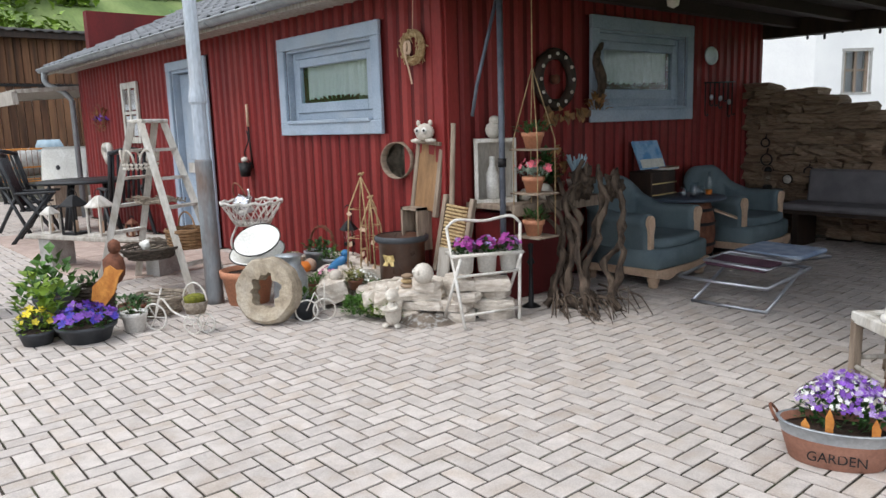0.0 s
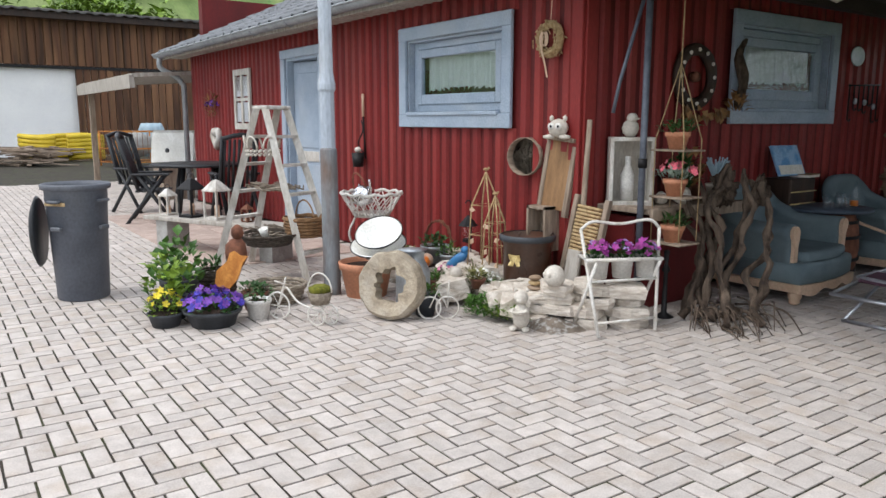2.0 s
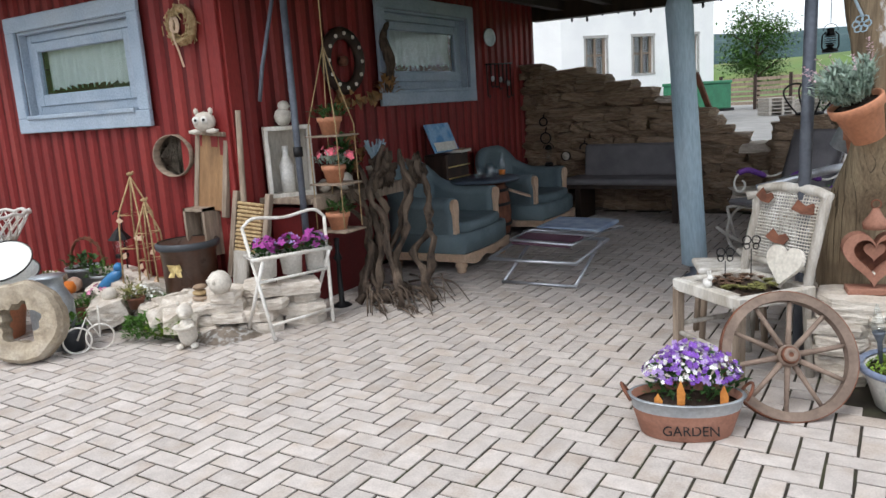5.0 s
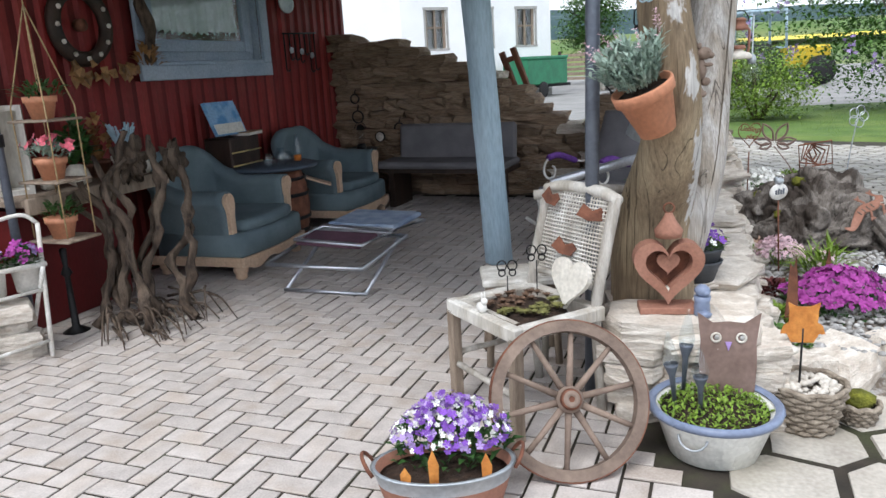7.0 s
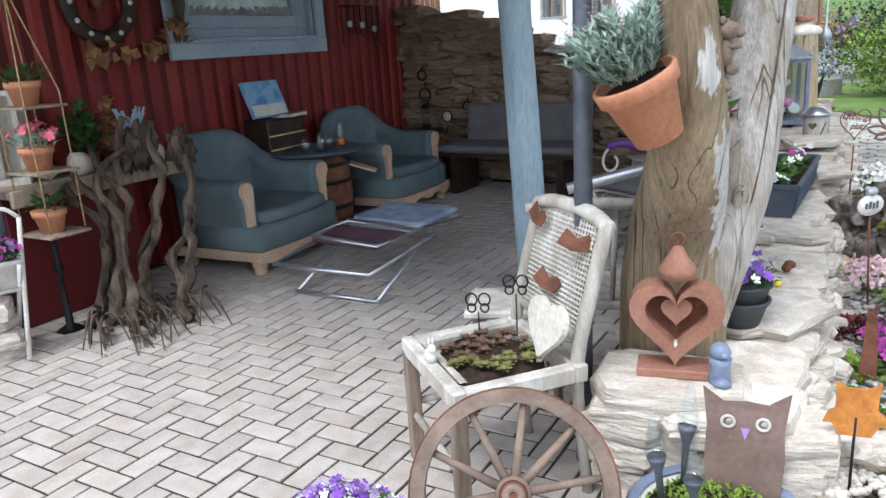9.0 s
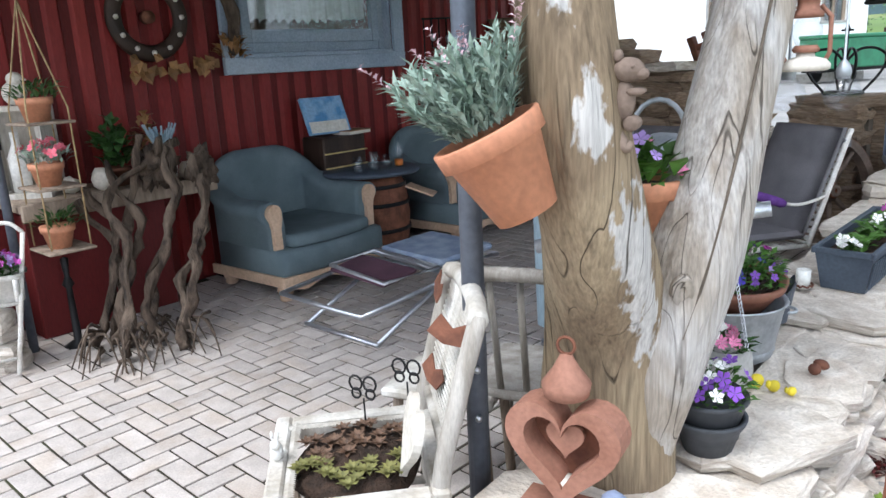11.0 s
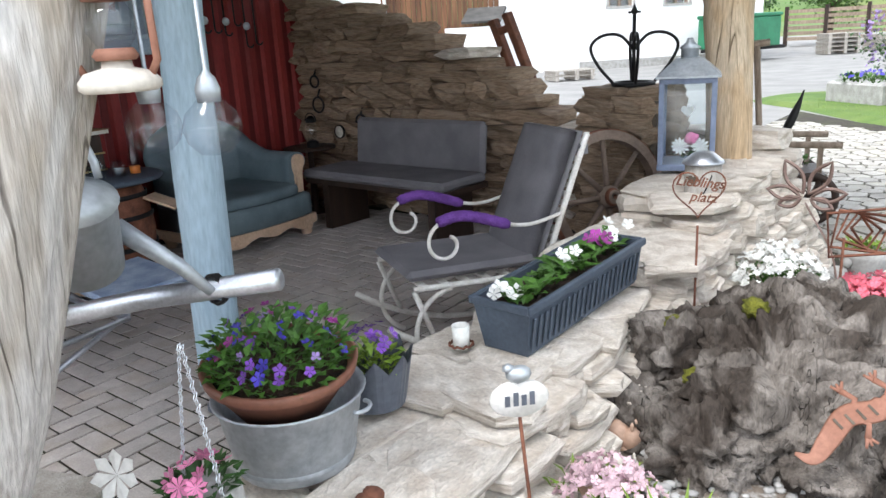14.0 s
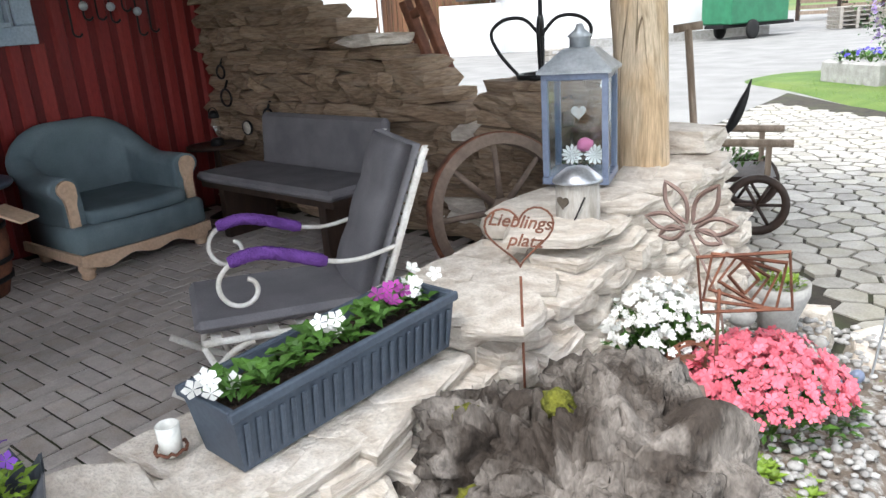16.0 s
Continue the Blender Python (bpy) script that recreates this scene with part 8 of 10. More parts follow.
plant("stonecrop", 4.62, 3.42, 0.08, 0.11, 0.1, 0.07, 200, "leaflime", 0.03, 0, "", 0, "lime stonecrop by the cobbles")
t = thing("rust_spike", pose(4.05, 0.72, 0.1), "tall jagged rusty bark spike in the bed", "ornament")
part("sheet", G().sheet([(-0.03, 0), (0.03, 0), (0.02, 0.2), (0.008, 0.33), (0.0, 0.28), (-0.015, 0.3), (-0.02, 0.15)][::-1], 0.008), "rust", t)
t = thing("rust_spike", pose(4.25, 1.25, 0.1), "tall jagged rusty bark spike in the bed", "ornament")
part("sheet", G().sheet([(-0.02, 0), (0.02, 0), (0.014, 0.15), (0.0, 0.24), (-0.012, 0.15)][::-1], 0.008), "rust", t)
for k, (x, y, s, mt) in enumerate(((3.93, 1.95, 1.0, "figurine"), (4.0, 1.82, 0.7, "ceramic"), (3.96, 1.66, 0.9, "figurine"), (4.08, 1.9, 0.75, "ceramic"), (3.92, 1.45, 0.8, "figurine"))):
    t = thing("snail_figure", pose(x, y, 0.13, 0, 0, 30 * k), "pale clay snail figure with a round shell in the bed", "figurine", "clay snails")
    g = G().blob(T(0, 0, 0.045 * s) @ S(0.045 * s, 0.035 * s, 0.045 * s), 2, 0.05).blob(T(0.045 * s, 0, 0.04 * s) @ S(0.028 * s, 0.028 * s, 0.04 * s), 2, 0.05).blob(T(0.05 * s, 0.012 * s, 0.085 * s) @ S(0.007 * s, 0.007 * s, 0.016 * s), 1, 0).blob(T(0.05 * s, -0.012 * s, 0.085 * s) @ S(0.007 * s, 0.007 * s, 0.016 * s), 1, 0).blob(T(0.02 * s, 0, 0.012 * s) @ S(0.06 * s, 0.03 * s, 0.014 * s), 1, 0)
    part("body", g, mt, t)
t = thing("frog_figure", pose(4.12, 1.98, 0.14), "small lime-green clay frog in the bed", "figurine")
part("body", G().blob(T(0, 0, 0.03) @ S(0.026, 0.02, 0.032), 2, 0.05).blob(T(0, 0, 0.07) @ S(0.022, 0.02, 0.02), 2, 0.05).blob(T(0.01, 0.01, 0.09) @ S(0.007, 0.007, 0.008), 1, 0).blob(T(0.01, -0.01, 0.09) @ S(0.007, 0.007, 0.008), 1, 0), "leaflime", t)
for x, y, z in ((4.5, 1.1, 0.24), (4.42, 1.0, 0.28)):
    t = thing("glass_ball", pose(x, y, 0.12), "silver glass ball on a stake among the phlox", "ornament", "glass balls")
    part("stake", G().tube([(0, 0, 0), (0, 0, z - 0.12)], 0.004, 5), "greymetal", t)
    part("ball", G().blob(T(0, 0, z - 0.1) @ S(0.04, 0.04, 0.04), 3, 0), "mirror", t)
t = thing("bed_lantern", pose(4.3, 2.66, 0.24, 0, 0, 25), "taupe metal lantern with a pierced roof behind the stump", "lantern")
w = 0.055
for x in (-w, w):
    for y in (-w, w):
        part("post", G().box(x - 0.006, y - 0.006, -0.08, x + 0.006, y + 0.006, 0.1), "owlmetal", t)
part("roof", G().lathe([(0.1, 0.1), (0.1, 0.118), (0.085, 0.12), (0.02, 0.19), (0.012, 0.195), (0.01, 0.21), (0, 0.212)], 4, pose(0, 0, 0, 0, 0, 45), False), "owlmetal", t)
for m_ in (0, 90, 180, 270):
    part("pane", G().box(-w, -0.0015, -0.07, w, 0.0015, 0.1, pose(0, 0, 0, 0, 0, m_) @ T(0, -w, 0)), "bottle", t)
t = thing("rust_ball", pose(4.22, 3.0, 0.26), "rusty openwork metal ball", "ornament")
g = G()
for k in range(14):
    d = Vector((math.sin(k * 1.3), math.cos(k * 2.1), math.sin(k * 0.7))).normalized()
    a = d.orthogonal().normalized()
    b = d.cross(a)
    g.tube([(a * math.cos(q) + b * math.sin(q)) * 0.085 for q in [j * 0.2618 for j in range(24)]], 0.0045, 4, None, True)
part("wire", g, "rust", t)
t = thing("wire_cube", pose(4.36, 2.95, 0.1, 0, 0, 20), "rusty square wire frame sculpture on a stake", "ornament")
part("stake", G().tube([(-0.06, 0, 0.1), (-0.06, 0, 0.45)], 0.005, 5), "rust", t)
for k in range(5):
    s = 0.11 - 0.018 * k
    part("square", G().tube([(-s, 0, -s * 0.7), (s, 0, -s * 0.7), (s, 0, s * 0.7), (-s, 0, s * 0.7)], 0.006, 4, None, True), "rust", t, m=pose(0, 0.01 * k, 0.47, 0, 14 * k - 6, 8 * k))
t = thing("butterfly_stake", pose(4.12, 3.2, 0.1), "taupe metal butterfly on a bent stake", "ornament")
part("stake", G().tube(smooth_path([(0.15, -0.1, 0), (0.13, -0.08, 0.3), (0.0, 0, 0.5)], 6), 0.004, 5), "owlmetal", t)
g = G()
for a, l, w in ((60, 0.14, 0.06), (10, 0.12, 0.05), (120, 0.14, 0.06), (170, 0.12, 0.05), (-20, 0.08, 0.04), (200, 0.08, 0.04)):
    r = radians(a)
    pts = [(0.02 * math.cos(r) + l * q * math.cos(r) - w * math.sin(math.pi * q) * math.sin(r) * s, 0, 0.52 + 0.02 * math.sin(r) + l * q * math.sin(r) + w * math.sin(math.pi * q) * math.cos(r) * s) for s in (0.5, -0.5) for q in ([j / 8 for j in range(9)] if s > 0 else [1 - j / 8 for j in range(1, 8)])]
    part("wing", G().tube(pts, 0.007, 4, None, True), "owlmetal", t)
t = thing("flower_stake", pose(4.62, 3.45, 0.05, 0, 0, 30), "tall grey wire flower stake at the bed's edge", "ornament")
part("stem", G().tube(smooth_path([(-0.03, 0, 0), (0.0, 0, 0.25), (0.03, 0, 0.5), (0.06, 0, 0.68)], 5), 0.004, 5), "zinc", t)
g = G()
for k in range(5):
    a = k * 1.2566
    g.tube([(0.07 + 0.045 * math.cos(a) + 0.035 * math.cos(q), 0, 0.72 + 0.045 * math.sin(a) + 0.035 * math.sin(q)) for q in [j * 0.524 for j in range(12)]], 0.004, 4, None, True)
part("petals", g, "zinc", t)
for x, y, z, mt in ((4.42, 3.45, 0.12, "concrete"), (4.55, 3.32, 0.1, "bluerim"), (4.2, 3.5, 0.2, "concrete")):
    t = thing("bird_figure", pose(x, y, z, 0, 0, 40), "grey stone bird figure at the bed's edge", "figurine", "stone birds")
    part("body", G().blob(T(0, 0, 0.04) @ S(0.05, 0.034, 0.038), 2, 0.08).blob(T(0.04, 0, 0.085) @ S(0.022, 0.02, 0.022), 2, 0).blob(T(-0.06, 0, 0.045) @ S(0.035, 0.015, 0.012), 1, 0), mt, t)
t = thing("bird_bowl", pose(4.28, 3.62, 0.06), "pale stone bowl of houseleeks with two birds", "planter")
part("bowl", G().lathe([(0.04, 0), (0.07, 0.16), (0.1, 0.24), (0.1, 0.28), (0.085, 0.27), (0, 0.25)], 22), "concrete", t)
g = G()
cluster(g, 120, 0.07, 0.07, 0.05, 0.03, 0.6, 0.26)
part("houseleeks", g, "leaflime", t)
# handcart beyond the wall
t = thing("handcart", pose(3.4, 5.42, 0, 0, 0, 20), "old wooden handcart planted with greenery, a shovel leaning on it", "handcart")
part("bed_board", G().box(-0.35, -0.22, 0.28, 0.35, 0.22, 0.31), "darkwood", t)
for y in (-0.25, 0.25):
    part("top_rail", G().tube([(-0.42, y, 0.52), (0.42, y, 0.5)], 0.022, 8), "oldwood", t)
    for x in (-0.3, 0, 0.3):
        part("stake", G().box(x - 0.015, y - 0.012, 0.3, x + 0.015, y + 0.012, 0.5), "oldwood", t)
for x in (0.25,):
    for y in (-0.3, 0.3):
        w_ = part("wheel", G().lathe([(0.13, -0.02), (0.17, -0.02), (0.17, 0.02), (0.13, 0.02), (0.13, -0.02)], 24, pose(x, y, 0.17, 90)), "darkwood", t)
        for k in range(6):
            a = k * math.pi / 3
            part("spoke", G().tube([(x, y, 0.17), (x + 0.14 * math.cos(a), y, 0.17 + 0.14 * math.sin(a))], 0.01, 5), "darkwood", w_)
g = G()
cluster(g, 180, 0.28, 0.17, 0.1, 0.06, 0.4, 0.33)
part("greenery", g, "leaf", t)
t = thing("shovel", pose(3.53, 4.96, 0.02, 4, -5, 20), "worn shovel with a long wooden handle leaning on the handcart", "shovel")
part("shaft", G().tube([(0, 0, 0.2), (0, 0, 1.12)], 0.019, 10), "oldwood", t)
part("grip", G().tube([(-0.07, 0, 1.13), (0.07, 0, 1.13)], 0.02, 8), "oldwood", t)
out = [(-0.08, 0.28), (-0.095, 0.12), (-0.07, 0.02), (0, 0.0), (0.07, 0.02), (0.095, 0.12), (0.08, 0.28), (0.03, 0.3), (-0.03, 0.3)]
part("blade", G().sheet(out, 0.006, T(0, -0.02, 0)), "rustpink", t)
t = thing("bird_ornament", pose(3.6, 5.38, 0.44, 0, -20, 30), "dark metal bird perched on the handcart", "ornament")
part("body", G().tube(smooth_path([(-0.1, 0, 0.1), (0, 0, 0.17), (0.1, 0, 0.28), (0.16, 0, 0.36)], 4), [0.008, 0.01, 0.016, 0.024, 0.028, 0.03, 0.028, 0.024, 0.02, 0.014, 0.01, 0.008, 0.004], 8), "black", t)

# ---- yard before the red wall ----
t = thing("dustbin", pose(-2.3, -2.81, 0, 0, 0, 20) @ S(0.85, 0.85, 1), "grey plastic dustbin standing open with its lid hung at the side", "dustbin")
part("body", G().lathe([(0.2, 0), (0.21, 0.01), (0.245, 0.8), (0.275, 0.81), (0.28, 0.84), (0.265, 0.85), (0.25, 0.82), (0.205, 0.03), (0, 0.03)], 36), "binplastic", t)
for a in (20, 110, 200, 290):
    part("handle", G().box(0.245, -0.06, 0.72, 0.29, 0.06, 0.74, pose(0, 0, 0, 0, 0, a), b=0.006).box(0.24, -0.05, 0.52, 0.275, 0.05, 0.55, pose(0, 0, 0, 0, 0, a), b=0.006), "binplastic", t)
part("sticker", G().box(-0.1, -0.256, 0.7, 0.1, -0.252, 0.725, pose(0, 0, 0, 0, 0, 20)), "straw", t)
part("lid", G().lathe([(0, 0), (0.24, 0), (0.26, 0.02), (0.2, 0.05), (0, 0.06)], 32, pose(-0.2, -0.22, 0.5, 90, 0, -40)), "plastic", t)

t = thing("stepladder", pose(-2.33, -1.27, 0, 0, 0, 22), "white painted wooden stepladder used as a plant stand", "stepladder")
for s in (-1, 1):
    for y in (-1, 1):
        part("rail", G().tube([(s * 0.54, y * 0.2, 0), (s * 0.05, y * 0.12, 1.4)], 0.04, 4), "whitewash", t)
    for k in range(1, 6):
        u = k / 6
        part("rung", G().box(s * (0.54 - 0.49 * u) - 0.035, -0.2 + 0.08 * u, 1.4 * u - 0.012, s * (0.54 - 0.49 * u) + 0.035, 0.2 - 0.08 * u, 1.4 * u + 0.012), "whitewash", t)
part("cap", G().box(-0.09, -0.14, 1.39, 0.09, 0.14, 1.42, b=0.006), "whitewash", t)
for z, r in ((0.72, 0.3), (0.34, 0.36)):
    g = G()
    random.seed(int(z * 100))
    for _ in range(70):
        a, q = random.uniform(0, 6.28), random.uniform(0, 1)
        l = random.uniform(0.08, 0.2)
        x, y = r * q * math.cos(a), 0.16 * math.sin(a)
        g.tube([(x, y, z + random.uniform(0, 0.03)), (x + l * math.cos(a + 1.5), y + l * 0.6 * math.sin(a + 1.5), z + random.uniform(0, 0.05))], 0.006, 4)
    part("twig_shelf", g, "wicker", t, "shelf of loose grey twigs")
t = thing("crown_ornament", pose(-2.28, -1.38, 1.02), "white beaded crown hanging on the stepladder", "ornament")
for z, r, n in ((0, 0.13, 22), (0.03, 0.135, 22)):
    for k in range(n):
        a = 2 * math.pi * k / n
        part("bead", G().blob(T(r * math.cos(a), r * math.sin(a), z) @ S(0.014, 0.014, 0.014), 1, 0), "ceramic", t)
for k in range(6):
    a = k * math.pi / 3
    part("loop", G().tube([((0.14 + 0.01 * math.sin(q)) * math.cos(a + 0.35 * math.cos(q)), (0.14 + 0.01 * math.sin(q)) * math.sin(a + 0.35 * math.cos(q)), 0.05 + 0.1 * math.sin(q)) for q in [j * math.pi / 10 for j in range(11)]], 0.009, 6), "ceramic", t)
t = basket("basket", pose(-2.05, -1.45, 0.3), 0.16, 0.24, 0.09, "darkwicker", "shallow dark wicker basket on the ladder shelf", rows=5)
part("cup", G().lathe([(0.03, 0.05), (0.04, 0.12), (0.035, 0.12), (0.0, 0.06)], 14, pose(-0.03, 0, 0.02, 20, 10, 0)), "enamel", t, "white enamel cup")
t = basket("basket", pose(-1.35, -1.68, 0), 0.15, 0.21, 0.13, "wicker", "round grey wicker basket on the paving", rows=6)
t = basket("basket", pose(-2.0, -1.15, 0.35), 0.14, 0.17, 0.16, "midwood", "orange-brown willow basket behind the ladder", rows=6, handle=0.14)
t = basket("basket", pose(-1.72, -2.0, 0), 0.12, 0.14, 0.2, "darkwicker", "dark wicker planter basket", rows=7)
g = G()
cluster(g, 60, 0.1, 0.1, 0.1, 0.07, 0.4, 0.2)
part("ivy", g, "leafdark", t)


# ---- pots on the paving ----
def planted(name, x, y, z, r, h, pm, label, parts, taper=0.75):
    t = flowerpot(name, pose(x, y, z, 0, 0, random.uniform(0, 90)), r, h, pm, label, 0.2, True, taper)
    for nm, mt, kind, n, s, hh in parts:
        g = G()
        if kind == "leaf":
            cluster(g, n, r * 1.05, r * 1.05, hh, s, 0.55, h * 0.88, 0.9)
        elif kind == "tall":
            cluster(g, n, r * 1.2, r * 1.2, hh, s, 0.75, h * 0.88, 0.5)
        else:
            blooms(g, n, r * 1.05, r * 1.05, hh, s, 5, h * 0.9)
        part(nm, g, mt, t)
    return t


random.seed(23)
planted("flower_pot", -1.3, -2.46, 0, 0.13, 0.15, "potgrey", "dark pot of light green geraniums", (("leaves", "leaflime", "tall", 90, 0.075, 0.36), ("stems", "leaf", "tall", 40, 0.07, 0.34)))
planted("flower_pot", -1.62, -2.3, 0, 0.13, 0.2, "potgrey", "dark pot with a tall fresh green plant", (("leaves", "leaf", "tall", 110, 0.08, 0.34),))
planted("flower_bowl", -0.99, -2.27, 0, 0.18, 0.11, "potgrey", "wide charcoal bowl of violet and blue pansies", (("leaves", "leafdark", "leaf", 160, 0.06, 0.09), ("violet_blossom", "violet", "bloom", 46, 0.032, 0.13), ("blue_blossom", "blueviolet", "bloom", 30, 0.03, 0.12)))
planted("flower_pot", -1.13, -2.53, 0, 0.11, 0.09, "potgrey", "small charcoal pot of yellow violas", (("leaves", "leaflime", "leaf", 110, 0.05, 0.12), ("yellow_blossom", "yellow", "bloom", 22, 0.025, 0.15)))
planted("flower_pot", -0.98, -1.97, 0, 0.085, 0.13, "white", "small white pot on the paving", (("leaves", "leafdark", "leaf", 30, 0.05, 0.05),))
planted("flower_pot", -1.22, -1.9, 0, 0.09, 0.13, "terrad", "small red-brown pot with dry greenery", (("leaves", "leafdark", "leaf", 50, 0.06, 0.07),))
planted("flower_pot", -0.4, -1.02, 0, 0.08, 0.14, "potgrey", "grey pot of small green leaves", (("leaves", "leaf", "leaf", 60, 0.05, 0.1),))
planted("flower_pot", -1.25, -0.35, 0.16, 0.12, 0.14, "zinc", "grey zinc pot of dark foliage by the wall", (("leaves", "leafdark", "leaf", 70, 0.06, 0.1),))
planted("flower_pot", -1.15, -1.05, 0.0, 0.2, 0.26, "terra", "large terracotta pot under the white basins", ())
t = thing("wooden_owl", pose(-1.45, -2.05, 0.12, 0, 0, 30), "orange sheet-metal owl leaning by the pots", "ornament")
part("sheet", G().sheet([(-0.07, 0), (0.05, 0), (0.1, 0.12), (0.1, 0.24), (0.12, 0.3), (0.06, 0.28), (0.0, 0.29), (-0.03, 0.26), (-0.03, 0.2), (-0.09, 0.1)][::-1], 0.008, pose(0, 0, 0, -8, 18, 0)), "rustorange", t)
t = thing("rusty_bird", pose(-1.7, -1.85, 0.22, 0, 0, 30), "dark rusty metal hen on the wicker basket", "ornament")
part("body", G().blob(T(0, 0, 0.1) @ S(0.09, 0.07, 0.13), 2, 0.2, 2).blob(T(0.02, 0, 0.26) @ S(0.05, 0.045, 0.06), 2, 0.1), "rust", t)
t = thing("bicycle_planter", pose(-0.72, -1.78, 0, 0, 0, 30), "white wire bicycle planter with a mossy basket", "planter")
for x, r in ((-0.18, 0.09), (0.14, 0.065), (0.2, 0.065)):
    w = part("wheel", G().tube([(x + r * math.cos(a), 0.06 * (x > 0.15) - 0.03 * (x > 0), r + r * math.sin(a)) for a in [k * 0.2618 for k in range(24)]], 0.006, 6, None, True), "whitemetal", t)
    for k in range(6):
        a = k * math.pi / 3
        part("spoke", G().tube([(x, 0.06 * (x > 0.15) - 0.03 * (x > 0), r), (x + r * math.cos(a), 0.06 * (x > 0.15) - 0.03 * (x > 0), r + r * math.sin(a))], 0.003, 4), "whitemetal", w)
part("frame", G().tube(smooth_path([(-0.18, 0, 0.09), (-0.12, 0, 0.22), (-0.02, 0, 0.13), (0.16, 0, 0.08)], 6), 0.007, 6).tube([(-0.16, -0.06, 0.27), (-0.13, 0, 0.24), (-0.16, 0.06, 0.27)], 0.007, 6).tube([(-0.13, 0, 0.24), (-0.18, 0, 0.09)], 0.007, 6), "whitemetal", t)
bk = part("basket", G().lathe([(0.06, 0.14), (0.085, 0.22), (0.08, 0.22), (0.0, 0.16)], 18, T(0.15, 0, 0)), "wicker", t)
part("moss", G().blob(T(0.15, 0, 0.23) @ S(0.075, 0.075, 0.04), 2, 0.3, 4), "moss", bk)
part("bow", G().tube([(0.15 + 0.09 * math.cos(a), 0, 0.22 + 0.12 * math.sin(a)) for a in [k * math.pi / 10 for k in range(11)]], 0.005, 6), "whitemetal", t)
t = thing("bicycle_planter", pose(-0.27, -1.0, 0, 0, 0, 60), "small grey wire bicycle leaning by the rockery", "planter")
for x in (-0.06, 0.06):
    part("wheel", G().tube([(x + 0.075 * math.cos(a), 0, 0.075 + 0.075 * math.sin(a)) for a in [k * 0.2618 for k in range(24)]], 0.006, 6, None, True), "whitemetal", t)
part("frame", G().tube([(-0.06, 0, 0.075), (0, 0, 0.2), (0.06, 0, 0.075)], 0.006, 6).tube([(0.06, 0, 0.075), (0.07, 0, 0.26)], 0.006, 6), "whitemetal", t)

# broken millstone ring
t = thing("stone_ring", pose(-0.47, -1.24, 0.222, 0, 0, 35), "broken pale millstone ring leaning by the post", "millstone")
g = G()
n, k = 40, 4
for i in range(n):
    a = 2 * math.pi * i / n
    ri = 0.105 * (1 + 0.28 * noise.noise(Vector((math.cos(a) * 2, math.sin(a) * 2, 3))) * 2)
    ro = 0.228 * (1 + 0.05 * noise.noise(Vector((math.cos(a) * 3, math.sin(a) * 3, 9))))
    for r, y in ((ri, -0.05), (ro - 0.02, -0.065), (ro, -0.03), (ro, 0.05), (ri, 0.06)):
        g.v.append((r * math.cos(a), y, r * math.sin(a)))
for i in range(n):
    j = (i + 1) % n
    for q in range(5):
        p = (q + 1) % 5
        g.f.append((i * 5 + q, j * 5 + q, j * 5 + p, i * 5 + p)[::-1])
g.s = [False] * len(g.f)
part("ring", g, "mill", t, m=pose(0, 0, 0, -14))
t = thing("milk_can", pose(-0.55, -1.02, 0, 0, 0, 0), "grey zinc can standing behind the stone ring", "can")
part("body", G().lathe([(0.12, 0), (0.12, 0.28), (0.08, 0.36), (0.08, 0.42), (0.1, 0.43), (0, 0.43)], 22), "zinc", t)
for k, (z, tl, r) in enumerate(((0.34, -20, 0.2), (0.44, -34, 0.17))):
    t = thing("enamel_basin", pose(-1.0 + 0.02 * k, -1.02, z, -tl, 0, 40), "white enamel basin with a dark rim, stacked tilted", "basin", "enamel basins")
    part("bowl", G().lathe([(r * 0.6, 0), (r * 0.9, 0.06), (r, 0.075), (r * 1.04, 0.075), (r * 0.95, 0.082), (r * 0.58, 0.01), (0, 0.008)], 30), "enamel", t)
    part("rim", G().lathe([(r * 1.03, 0.07), (r * 1.05, 0.077), (r * 1.03, 0.083)], 30), "plastic", t)
t = thing("wire_basket", pose(-1.46, -0.82, 0.0, 0, 0, 0), "white openwork wire basket on curled legs holding a silver teapot", "planter stand")
g = G()
for k in range(18):
    for s in (-1, 1):
        a0 = 2 * math.pi * k / 18
        pts = [((0.14 + 0.1 * u) * math.cos(a0 + s * 0.5 * u), (0.14 + 0.1 * u) * math.sin(a0 + s * 0.5 * u), 0.56 + 0.17 * u) for u in (0, 0.33, 0.66, 1)]
        g.tube(pts, 0.005, 5)
part("lattice", g, "whitemetal", t)
part("rim", G().tube([(0.24 * math.cos(a), 0.24 * math.sin(a), 0.735 + 0.008 * math.sin(a * 12)) for a in [k * 0.10472 for k in range(60)]], 0.012, 6, None, True), "whitemetal", t)
part("tray", G().lathe([(0, 0.55), (0.14, 0.55), (0.15, 0.58), (0, 0.57)], 24), "whitemetal", t)
for k in range(3):
    a = k * 2.094
    part("leg", G().tube(smooth_path([(0.12 * math.cos(a), 0.12 * math.sin(a), 0.56), (0.18 * math.cos(a), 0.18 * math.sin(a), 0.4), (0.1 * math.cos(a), 0.1 * math.sin(a), 0.2), (0.17 * math.cos(a), 0.17 * math.sin(a), 0.0)], 5), 0.01, 6), "whitemetal", t)
t = thing("teapot", pose(-1.5, -0.84, 0.64, 10, -25, 0), "dented silver teapot with a cane handle", "teapot")
part("body", G().lathe([(0.05, 0), (0.1, 0.05), (0.1, 0.1), (0.05, 0.15), (0.02, 0.16), (0, 0.18)], 22), "mirror", t)
